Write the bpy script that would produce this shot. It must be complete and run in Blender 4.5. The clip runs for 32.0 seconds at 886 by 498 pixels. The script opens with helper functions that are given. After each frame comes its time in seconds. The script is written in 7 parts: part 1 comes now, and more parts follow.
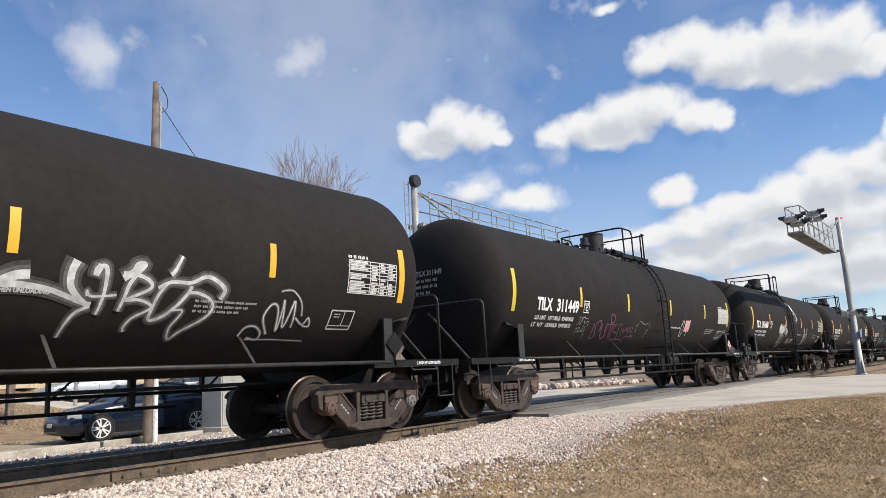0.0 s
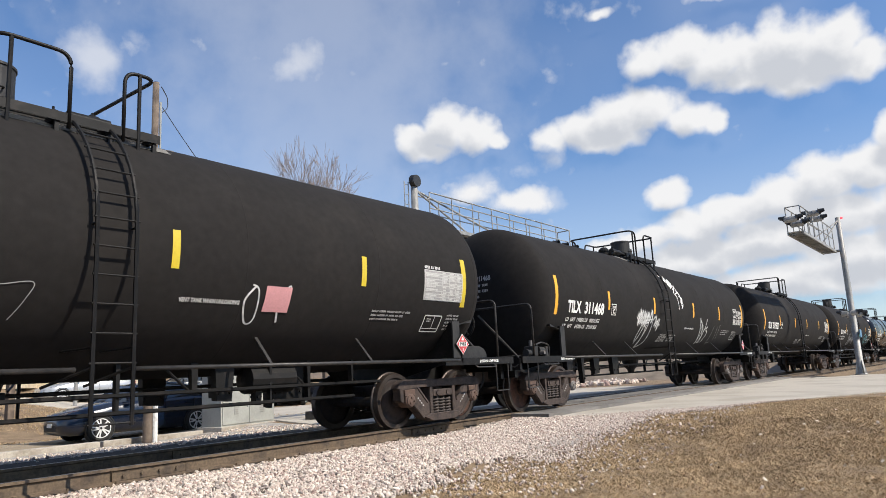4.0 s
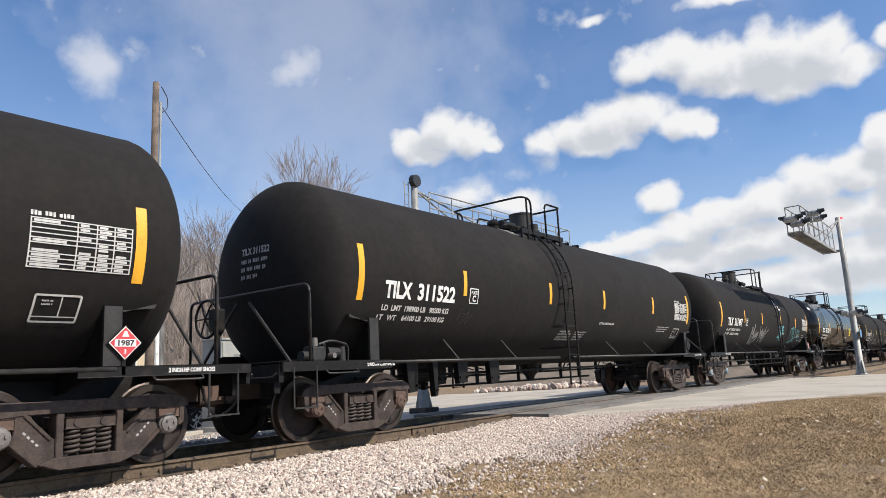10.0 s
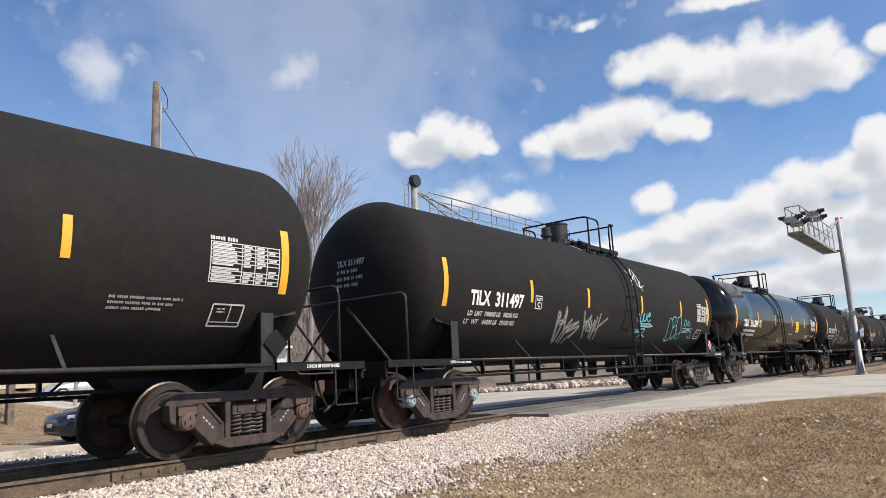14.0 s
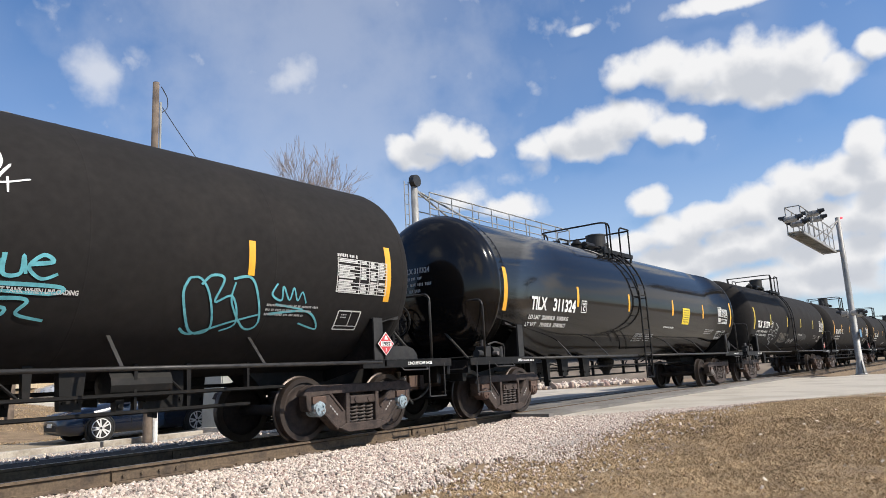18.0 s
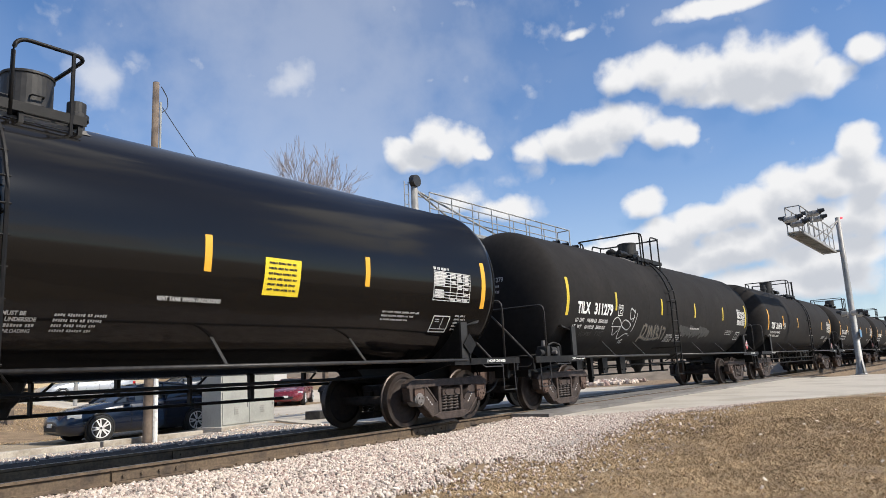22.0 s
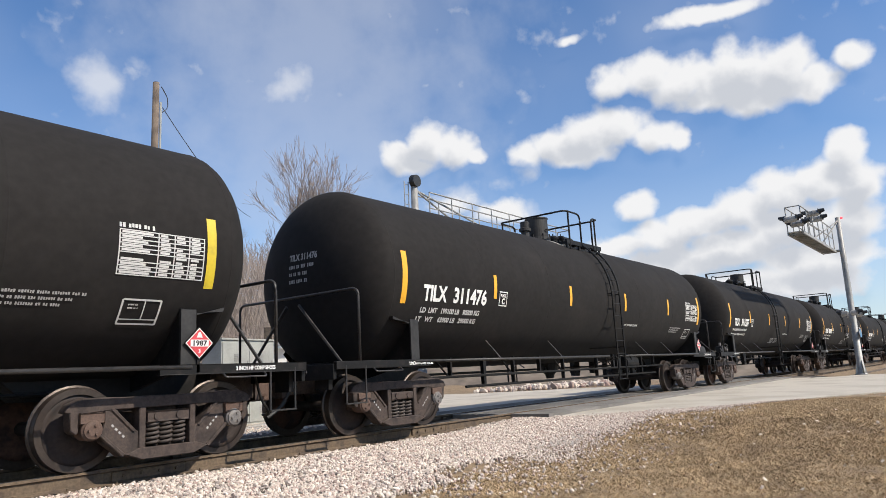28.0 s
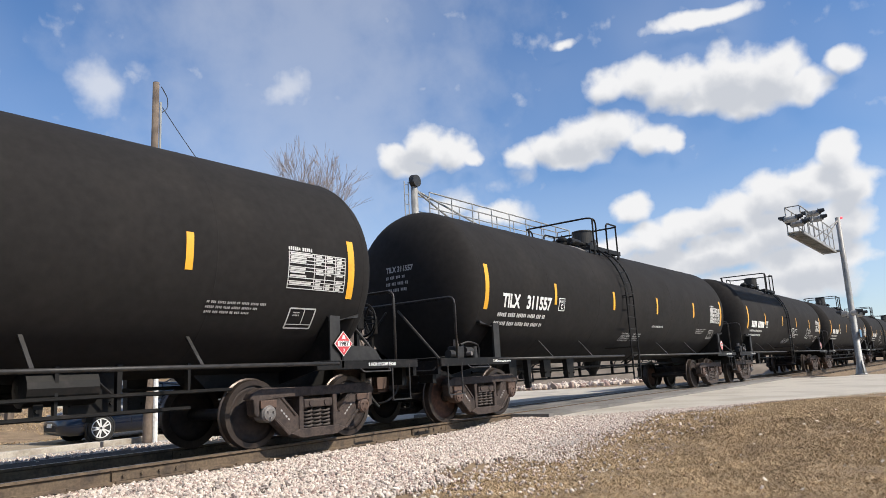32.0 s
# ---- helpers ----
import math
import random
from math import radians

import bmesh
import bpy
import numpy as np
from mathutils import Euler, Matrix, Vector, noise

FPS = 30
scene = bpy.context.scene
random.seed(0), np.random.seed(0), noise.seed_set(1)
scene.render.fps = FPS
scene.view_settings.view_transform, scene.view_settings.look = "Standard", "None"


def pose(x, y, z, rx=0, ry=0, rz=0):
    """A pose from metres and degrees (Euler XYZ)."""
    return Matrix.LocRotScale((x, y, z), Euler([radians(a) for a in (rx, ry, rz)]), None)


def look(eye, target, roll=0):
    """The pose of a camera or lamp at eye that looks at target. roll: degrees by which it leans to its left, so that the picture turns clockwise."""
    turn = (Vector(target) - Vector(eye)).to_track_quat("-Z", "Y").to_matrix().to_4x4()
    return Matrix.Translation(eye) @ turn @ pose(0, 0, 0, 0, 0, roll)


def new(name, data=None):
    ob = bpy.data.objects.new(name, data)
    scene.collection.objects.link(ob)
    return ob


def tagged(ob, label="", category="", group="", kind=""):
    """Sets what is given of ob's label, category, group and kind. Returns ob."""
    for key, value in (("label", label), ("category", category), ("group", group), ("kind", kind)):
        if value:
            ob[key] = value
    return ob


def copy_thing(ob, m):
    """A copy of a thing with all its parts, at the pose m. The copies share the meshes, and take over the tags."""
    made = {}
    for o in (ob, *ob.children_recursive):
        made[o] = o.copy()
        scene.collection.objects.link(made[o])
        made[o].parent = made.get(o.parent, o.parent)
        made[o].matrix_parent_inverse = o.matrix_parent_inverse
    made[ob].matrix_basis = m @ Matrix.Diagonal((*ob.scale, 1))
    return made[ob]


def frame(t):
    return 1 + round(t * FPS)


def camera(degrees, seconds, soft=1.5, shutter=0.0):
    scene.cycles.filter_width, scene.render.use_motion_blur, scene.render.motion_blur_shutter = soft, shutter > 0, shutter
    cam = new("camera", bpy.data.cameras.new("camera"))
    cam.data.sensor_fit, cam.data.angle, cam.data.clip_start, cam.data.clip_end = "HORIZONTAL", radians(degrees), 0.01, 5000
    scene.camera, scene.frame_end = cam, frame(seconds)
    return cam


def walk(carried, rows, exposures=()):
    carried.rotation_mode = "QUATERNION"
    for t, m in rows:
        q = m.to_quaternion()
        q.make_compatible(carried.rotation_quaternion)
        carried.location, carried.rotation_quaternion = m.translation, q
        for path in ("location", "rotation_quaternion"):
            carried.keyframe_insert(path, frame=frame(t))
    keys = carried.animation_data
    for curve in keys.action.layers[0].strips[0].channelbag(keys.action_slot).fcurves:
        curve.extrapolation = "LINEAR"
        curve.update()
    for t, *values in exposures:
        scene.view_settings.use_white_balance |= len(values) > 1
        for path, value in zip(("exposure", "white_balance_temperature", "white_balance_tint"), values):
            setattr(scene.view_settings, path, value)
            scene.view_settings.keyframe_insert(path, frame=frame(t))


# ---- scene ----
# x runs along the track away from the viewer, y across it, z = 0 is the top of the rails
EYE = Vector((0.0, -8.803, 0.853))
AIM = EYE + Vector((0.7799, 0.6003, 0.1773))
cam = camera(65.0, 32.0, soft=0.8, shutter=0.0)
walk(cam, [(0.0, look(EYE, AIM, -2.955)), (32.0, look(EYE, AIM, -2.955))], exposures=((0.0, 0.0), (32.0, 0.0)))

# ---- light: high spring sun from the camera's side, cumulus sky ----
SUN_WAY = Vector((0.26, -1.05, 1.0)).normalized()
world = bpy.data.worlds.new("sky")
scene.world = world
world.use_nodes = True
wn = world.node_tree.nodes
sky = wn.new("ShaderNodeTexSky")
sky.sky_type, sky.sun_disc = "NISHITA", False
sky.sun_elevation = math.asin(SUN_WAY.z)
sky.sun_rotation = math.atan2(SUN_WAY.x, SUN_WAY.y)
sky.air_density, sky.dust_density, sky.ozone_density = 1.0, 0.35, 2.2
tint = wn.new("ShaderNodeMix")
tint.data_type, tint.blend_type = "RGBA", "MULTIPLY"
tint.inputs[0].default_value = 1.0
tint.inputs[7].default_value = (0.735, 1.085, 1.42, 1)
world.node_tree.links.new(sky.outputs[0], tint.inputs[6])
world.node_tree.links.new(tint.outputs[2], wn["Background"].inputs[0])
wn["Background"].inputs[1].default_value = 0.105
sun = new("sun", bpy.data.lights.new("sun", "SUN"))
sun.data.energy, sun.data.angle, sun.data.color = 5.6, radians(0.53), (1.0, 0.922, 0.80)
sun.matrix_world = look(SUN_WAY * 50, (0, 0, 0))


# ---- materials ----
def mat(name, base, rough=0.6, metal=0.0, grain=0.0, grain_scale=40.0, stain=None, stain_scale=3.0, stain_at=0.55, bump=0.0, bump_scale=60.0, coat=0.0, vary=0.0, spec=0.5):
    """Principled surface with fine grain, larger stains, a bump and a change from piece to piece."""
    m = bpy.data.materials.new(name)
    m.use_nodes = True
    nt = m.node_tree
    bsdf = nt.nodes["Principled BSDF"]
    bsdf.inputs["Roughness"].default_value, bsdf.inputs["Metallic"].default_value = rough, metal
    bsdf.inputs["Coat Weight"].default_value = coat
    bsdf.inputs["Specular IOR Level"].default_value = spec
    bsdf.inputs["Base Color"].default_value = (*base, 1)
    if not (grain or stain or bump or vary):
        return m
    co = nt.nodes.new("ShaderNodeTexCoord").outputs["Object"]
    col = nt.nodes.new("ShaderNodeRGB").outputs[0]
    col.default_value = (*base, 1)

    def noise_of(scale, detail=5.0):
        n = nt.nodes.new("ShaderNodeTexNoise")
        n.inputs["Scale"].default_value, n.inputs["Detail"].default_value = scale, detail
        nt.links.new(co, n.inputs["Vector"])
        return n.outputs["Fac"]

    def value_by(fac, low, high, colour):
        r = nt.nodes.new("ShaderNodeMapRange")
        r.inputs[1].default_value, r.inputs[2].default_value = 0.25, 0.75
        r.inputs[3].default_value, r.inputs[4].default_value = low, high
        nt.links.new(fac, r.inputs[0])
        h = nt.nodes.new("ShaderNodeHueSaturation")
        nt.links.new(r.outputs[0], h.inputs["Value"])
        nt.links.new(colour, h.inputs["Color"])
        return h.outputs[0]

    if stain:
        ramp = nt.nodes.new("ShaderNodeMapRange")
        ramp.interpolation_type = "SMOOTHSTEP"
        ramp.inputs[1].default_value, ramp.inputs[2].default_value = stain_at - 0.12, stain_at + 0.12
        nt.links.new(noise_of(stain_scale, 7.0), ramp.inputs[0])
        mix = nt.nodes.new("ShaderNodeMix")
        mix.data_type = "RGBA"
        nt.links.new(ramp.outputs[0], mix.inputs[0])
        nt.links.new(col, mix.inputs[6])
        mix.inputs[7].default_value = (*stain, 1)
        col = mix.outputs[2]
    if grain:
        col = value_by(noise_of(grain_scale), 1 - grain, 1 + grain, col)
    if vary:
        info = nt.nodes.new("ShaderNodeObjectInfo")
        col = value_by(info.outputs["Random"], 1 - vary, 1 + vary, col)
    nt.links.new(col, bsdf.inputs["Base Color"])
    if grain:
        r = nt.nodes.new("ShaderNodeMapRange")
        r.inputs[3].default_value, r.inputs[4].default_value = max(0.03, rough - 0.12), min(1, rough + 0.12)
        nt.links.new(noise_of(stain_scale * 2.3), r.inputs[0])
        nt.links.new(r.outputs[0], bsdf.inputs["Roughness"])
    if bump:
        b = nt.nodes.new("ShaderNodeBump")
        b.inputs["Strength"].default_value, b.inputs["Distance"].default_value = min(1, bump), 0.01
        nt.links.new(noise_of(bump_scale, 6.0), b.inputs["Height"])
        nt.links.new(b.outputs[0], bsdf.inputs["Normal"])
    return m


def island_vary(m, low, high, tints):
    """Colours each loose piece of a joined mesh by its own random value."""
    nt = m.node_tree
    bsdf = nt.nodes["Principled BSDF"]
    g = nt.nodes.new("ShaderNodeNewGeometry")
    ramp = nt.nodes.new("ShaderNodeValToRGB")
    el = ramp.color_ramp.elements
    while len(el) < len(tints):
        el.new(0.5)
    for i, c in enumerate(tints):
        el[i].position, el[i].color = i / (len(tints) - 1), (*c, 1)
    nt.links.new(g.outputs["Random Per Island"], ramp.inputs[0])
    nt.links.new(ramp.outputs[0], bsdf.inputs["Base Color"])
    return m


def patchy(m, scale, low, high):
    """Lighter and darker patches over what already colours a surface."""
    nt = m.node_tree
    base = nt.nodes["Principled BSDF"].inputs["Base Color"]
    old = base.links[0].from_socket
    n = nt.nodes.new("ShaderNodeTexNoise")
    n.inputs["Scale"].default_value, n.inputs["Detail"].default_value, n.inputs["Roughness"].default_value = scale, 6.0, 0.65
    nt.links.new(nt.nodes.new("ShaderNodeTexCoord").outputs["Object"], n.inputs["Vector"])
    r = nt.nodes.new("ShaderNodeMapRange")
    r.inputs[1].default_value, r.inputs[2].default_value, r.inputs[3].default_value, r.inputs[4].default_value = 0.3, 0.7, low, high
    nt.links.new(n.outputs["Fac"], r.inputs[0])
    h = nt.nodes.new("ShaderNodeHueSaturation")
    nt.links.new(r.outputs[0], h.inputs["Value"])
    nt.links.new(old, h.inputs["Color"])
    nt.links.new(h.outputs[0], base)
    return m


M_TANK = mat("tank_black_matt", (0.0196, 0.0179, 0.0172), 0.80, grain=0.16, grain_scale=9, stain=(0.0245, 0.0219, 0.0204), stain_scale=0.8, stain_at=0.6, bump=0.05, bump_scale=90, spec=0.10)
M_TANK.node_tree.nodes["Principled BSDF"].inputs["Sheen Weight"].default_value = 0.012   # dust film
M_GLOSS = mat("tank_black_gloss", (0.007, 0.0063, 0.006), 0.5, bump=0.06, bump_scale=1.1, spec=0.0, coat=0.72)
M_GLOSS.node_tree.nodes["Principled BSDF"].inputs["Coat Roughness"].default_value = 0.11
M_FRAME = mat("frame_black", (0.0075, 0.007, 0.0068), 0.55, grain=0.25, grain_scale=25, stain=(0.02, 0.0165, 0.015), stain_scale=6, stain_at=0.62, bump=0.15, spec=0.25)
M_PIPE = mat("rail_pipe_worn", (0.030, 0.0275, 0.026), 0.5, grain=0.2, grain_scale=30, stain=(0.013, 0.012, 0.0115), stain_scale=8)
M_TRUCK = mat("cast_steel_rusty", (0.054, 0.037, 0.030), 0.75, grain=0.4, grain_scale=35, stain=(0.026, 0.0175, 0.0145), stain_scale=7, bump=0.35, bump_scale=70)
M_SPRING = mat("spring_steel", (0.055, 0.042, 0.036), 0.7, grain=0.2)
M_WHEEL = mat("wheel_plate_rust", (0.030, 0.0195, 0.016), 0.75, grain=0.3, grain_scale=22, stain=(0.012, 0.009, 0.008), stain_scale=6, bump=0.2)
M_WHEEL_R = mat("wheel_plate_orange_rust", (0.11, 0.054, 0.036), 0.85, grain=0.35, grain_scale=22, stain=(0.05, 0.028, 0.021), stain_scale=5)
M_SILL = mat("sill_black_worn", (0.024, 0.0225, 0.0215), 0.6, grain=0.25, grain_scale=25, stain=(0.012, 0.011, 0.011), stain_scale=5)
M_TREAD = mat("wheel_tread_worn", (0.070, 0.055, 0.046), 0.42, 0.5, grain=0.2, grain_scale=30, stain=(0.05, 0.037, 0.031), stain_scale=3, stain_at=0.5)
M_CAP_RUST = mat("bearing_cap_rust", (0.095, 0.058, 0.043), 0.75, grain=0.3, grain_scale=60)
M_CAP_BLUE = mat("bearing_cap_blue", (0.26, 0.33, 0.37), 0.55, grain=0.3, grain_scale=60, stain=(0.12, 0.1, 0.09), stain_scale=22)
M_CAP_GREY = mat("bearing_cap_grey", (0.17, 0.155, 0.145), 0.6, 0.3, grain=0.3, grain_scale=60)
M_STRIPE = mat("reflector_amber", (0.80, 0.40, 0.03), 0.45, grain=0.08, grain_scale=30, stain=(0.55, 0.27, 0.03), stain_scale=4, stain_at=0.68)
M_STRIPE_Y = mat("reflector_yellow", (0.60, 0.45, 0.03), 0.45, grain=0.08, grain_scale=30, stain=(0.4, 0.3, 0.03), stain_scale=4, stain_at=0.66)
M_WHITE = mat("stencil_white", (0.78, 0.77, 0.74), 0.6, grain=0.1, grain_scale=40, stain=(0.5, 0.49, 0.47), stain_scale=9, stain_at=0.62)
M_GREY_INK = mat("stencil_faded", (0.36, 0.35, 0.34), 0.7, grain=0.2, grain_scale=30)
M_TABLE = mat("stencil_table", (0.55, 0.54, 0.52), 0.7, grain=0.15, grain_scale=30)
M_SPRAY_W = mat("spray_white", (0.55, 0.55, 0.54), 0.7, grain=0.35, grain_scale=12)
M_SPRAY_H = mat("spray_haze", (0.046, 0.045, 0.044), 0.8, grain=0.5, grain_scale=14)
M_SPRAY_M = mat("spray_mist", (0.115, 0.113, 0.110), 0.8, grain=0.5, grain_scale=14)
M_SPRAY_G = mat("spray_pale_grey", (0.30, 0.295, 0.285), 0.75, grain=0.4, grain_scale=12)
M_SPRAY_T = mat("spray_tan", (0.20, 0.165, 0.12), 0.8, grain=0.4, grain_scale=14, stain=(0.06, 0.055, 0.05), stain_scale=6)
M_SPRAY_P = mat("painted_over", (0.045, 0.044, 0.043), 0.85, grain=0.4, grain_scale=8)
M_SPRAY_V = mat("spray_violet", (0.125, 0.038, 0.075), 0.7, grain=0.3, grain_scale=12)
M_SPRAY_C = mat("spray_cyan", (0.12, 0.40, 0.46), 0.7, grain=0.3, grain_scale=12)
M_YELLOW = mat("notice_yellow", (0.80, 0.60, 0.03), 0.5, grain=0.08)
M_RED = mat("placard_red", (0.58, 0.05, 0.06), 0.45, grain=0.1)
M_PAD = mat("platform_pad_pale", (0.17, 0.16, 0.145), 0.8, grain=0.3, grain_scale=30)
M_RAIL = mat("rail_rust", (0.125, 0.088, 0.056), 0.85, grain=0.35, grain_scale=30, stain=(0.07, 0.05, 0.036), stain_scale=5, bump=0.2)
M_RAILTOP = mat("rail_head", (0.20, 0.18, 0.16), 0.4, 0.7, grain=0.2, grain_scale=20)
M_TIE = mat("tie_wood", (0.10, 0.078, 0.06), 0.9, grain=0.3, grain_scale=20, stain=(0.05, 0.04, 0.035), stain_scale=5, bump=0.4, vary=0.2)
M_BED = mat("ballast_bed", (0.13, 0.10, 0.076), 0.95, grain=0.5, grain_scale=26, stain=(0.06, 0.05, 0.044), stain_scale=5, bump=1.0, bump_scale=28)
M_STONE = island_vary(mat("ballast_stone", (0.5, 0.47, 0.44), 0.9, grain=0.2, grain_scale=50), 0, 1,
                      ((0.17, 0.135, 0.115), (0.58, 0.49, 0.41), (0.34, 0.235, 0.20), (0.74, 0.65, 0.555), (0.44, 0.38, 0.33), (0.64, 0.53, 0.45)))
M_STONE1 = mat("ballast_stone_single", (0.50, 0.42, 0.365), 0.9, grain=0.2, grain_scale=50, vary=0.4)
# near-black base carries the train's shade on the dirty bed
M_SHADEBED = mat("train_shade_bed", (0.012, 0.011, 0.0105), 0.95, grain=0.4, grain_scale=24, stain=(0.032, 0.028, 0.025), stain_scale=4, stain_at=0.62, bump=0.9, bump_scale=28)
# turf base darkened to stand in for shadow between the blades
M_GRASS = mat("dead_turf", (0.235, 0.165, 0.098), 0.95, grain=0.5, grain_scale=38, stain=(0.17, 0.118, 0.07), stain_scale=2.2, stain_at=0.52, bump=0.9, bump_scale=45)
M_BLADE = patchy(island_vary(mat("dead_grass", (0.25, 0.2, 0.12), 0.85), 0, 1,
                             ((0.27, 0.185, 0.100), (0.48, 0.345, 0.198), (0.37, 0.26, 0.145), (0.62, 0.47, 0.29), (0.31, 0.215, 0.118), (0.43, 0.31, 0.178))), 1.9, 0.64, 1.28)
M_LEAF = island_vary(mat("dry_leaf", (0.2, 0.12, 0.07), 0.8), 0, 1, ((0.17, 0.10, 0.05), (0.38, 0.28, 0.18), (0.12, 0.07, 0.04), (0.3, 0.2, 0.11)))
M_CONC = mat("road_concrete", (0.45, 0.405, 0.34), 0.85, grain=0.12, grain_scale=30, stain=(0.36, 0.32, 0.265), stain_scale=0.6, stain_at=0.55, bump=0.12, bump_scale=50)
M_CONC2 = mat("kerb_concrete", (0.44, 0.40, 0.345), 0.85, grain=0.2, grain_scale=25, stain=(0.3, 0.26, 0.21), stain_scale=2, bump=0.2)
M_ASPH = mat("crossing_asphalt", (0.20, 0.185, 0.17), 0.9, grain=0.25, grain_scale=40, stain=(0.13, 0.12, 0.11), stain_scale=0.8, bump=0.3)
M_GRAVEL = mat("pale_gravel", (0.36, 0.335, 0.305), 0.95, grain=0.5, grain_scale=35, stain=(0.25, 0.215, 0.18), stain_scale=2.2, bump=0.8, bump_scale=40)
M_DIRT = mat("tan_dirt", (0.27, 0.215, 0.145), 0.95, grain=0.35, grain_scale=18, stain=(0.34, 0.28, 0.2), stain_scale=1.1, bump=0.6, bump_scale=20)
M_GALV = mat("galvanised", (0.33, 0.325, 0.31), 0.55, 0.25, grain=0.15, grain_scale=20, stain=(0.25, 0.245, 0.235), stain_scale=3)
M_ALU = mat("aluminium_cabinet", (0.35, 0.355, 0.33), 0.6, 0.0, grain=0.07, grain_scale=20, stain=(0.29, 0.295, 0.275), stain_scale=1.5)
M_LAMPBLK = mat("signal_black", (0.02, 0.02, 0.02), 0.5, grain=0.2)
M_WOOD = mat("pole_wood", (0.17, 0.13, 0.10), 0.9, grain=0.3, grain_scale=12, stain=(0.09, 0.068, 0.054), stain_scale=3, bump=0.4)
M_BARK = mat("bark_grey", (0.22, 0.185, 0.155), 0.9, grain=0.25, grain_scale=10)
M_TWIG = island_vary(mat("twigs", (0.2, 0.16, 0.14), 0.9), 0, 1, ((0.19, 0.155, 0.135), (0.31, 0.258, 0.228), (0.25, 0.205, 0.178)))
M_WIRE = mat("cable_black", (0.03, 0.03, 0.03), 0.6, grain=0.1)


# ---- mesh helpers ----
def part(name, bm, material, parent=None, label="", smooth=False):
    me = bpy.data.meshes.new(name)
    bm.to_mesh(me)
    bm.free()
    me.materials.append(material)
    if smooth:
        for f in me.polygons:
            f.use_smooth = True
    ob = new(name, me)
    ob.parent = parent
    if label:
        tagged(ob, label)
    return ob


def share(ob, name, m, parent):
    """Another object on the mesh of ob."""
    o = new(name, ob.data)
    o.parent = parent
    o.matrix_basis = m
    return o


def thing(name, label, category, group="", kind="", m=None):
    ob = tagged(new(name), label, category, group, kind)
    if m is not None:
        ob.matrix_basis = m
    return ob


def box(bm, x0, x1, y0, y1, z0, z1, bevel=0.0, m=None):
    r = bmesh.ops.create_cube(bm, size=1.0)
    vs = r["verts"]
    for v in vs:
        v.co = Vector(((x0 + x1) / 2 + v.co.x * (x1 - x0), (y0 + y1) / 2 + v.co.y * (y1 - y0), (z0 + z1) / 2 + v.co.z * (z1 - z0)))
    if m is not None:
        bmesh.ops.transform(bm, matrix=m, verts=vs)
    if bevel:
        es = list({e for v in vs for e in v.link_edges})
        bmesh.ops.bevel(bm, geom=es, offset=bevel, segments=2, affect="EDGES", profile=0.6)
    return bm


def tube(bm, pts, r, n=8, cap=True, r1=None):
    """A round bar along a line of points; r1: radius at its end."""
    pts = [Vector(p) for p in pts]
    rings = []
    up = Vector((0, 0, 1))
    for i, p in enumerate(pts):
        d = (pts[min(i + 1, len(pts) - 1)] - pts[max(i - 1, 0)]).normalized()
        a = d.cross(up)
        if a.length < 0.15:
            a = d.cross(Vector((1, 0, 0)))
        a.normalize()
        b = d.cross(a).normalized()
        rr = r if r1 is None else r + (r1 - r) * i / (len(pts) - 1)
        rings.append([bm.verts.new(p + rr * (a * math.cos(2 * math.pi * k / n) + b * math.sin(2 * math.pi * k / n))) for k in range(n)])
    for r0_, r1_ in zip(rings, rings[1:]):
        for k in range(n):
            bm.faces.new((r0_[k], r0_[(k + 1) % n], r1_[(k + 1) % n], r1_[k]))
    if cap:
        bm.faces.new(rings[0][::-1])
        bm.faces.new(rings[-1])
    return bm


def rounded(pts, r=0.1, n=4):
    """The same line with its corners rounded."""
    pts = [Vector(p) for p in pts]
    out = [pts[0]]
    for a, b, c in zip(pts, pts[1:], pts[2:]):
        u, w = (a - b), (c - b)
        k = min(r, u.length * 0.45, w.length * 0.45)
        p, q = b + u.normalized() * k, b + w.normalized() * k
        for i in range(n + 1):
            t = i / n
            out.append(p * (1 - t) ** 2 + b * 2 * t * (1 - t) + q * t * t)
    return out + [pts[-1]]


def lathe(bm, prof, n=24, axis="X", close=True):
    """A body turned round an axis: prof is (along, radius)."""
    rings = []
    for u, r in prof:
        ring = []
        for k in range(n):
            a = 2 * math.pi * k / n
            c, s = r * math.cos(a), r * math.sin(a)
            ring.append(bm.verts.new({"X": (u, c, s), "Y": (c, u, s), "Z": (c, s, u)}[axis]))
        rings.append(ring)
    for a, b in zip(rings, rings[1:]):
        for k in range(n):
            bm.faces.new((a[k], a[(k + 1) % n], b[(k + 1) % n], b[k]))
    if close:
        bm.faces.new(rings[0])
        bm.faces.new(rings[-1][::-1])
    bmesh.ops.recalc_face_normals(bm, faces=bm.faces)
    return bm


def prism(bm, poly, y0, y1):
    """A plate with the outline poly in x and z, from y0 to y1."""
    a = [bm.verts.new((x, y0, z)) for x, z in poly]
    b = [bm.verts.new((x, y1, z)) for x, z in poly]
    bm.faces.new(a)
    bm.faces.new(b[::-1])
    for i in range(len(poly)):
        j = (i + 1) % len(poly)
        bm.faces.new((a[j], a[i], b[i], b[j]))
    bmesh.ops.recalc_face_normals(bm, faces=bm.faces)
    return bm


def bar2(bm, p, q, w, y0, y1):
    """A flat bar of height w between two points of x and z."""
    p, q = Vector(p), Vector(q)
    d = (q - p).normalized()
    n = Vector((-d.y, d.x)) * w / 2
    return prism(bm, [tuple(p + n), tuple(q + n), tuple(q - n), tuple(p - n)], y0, y1)


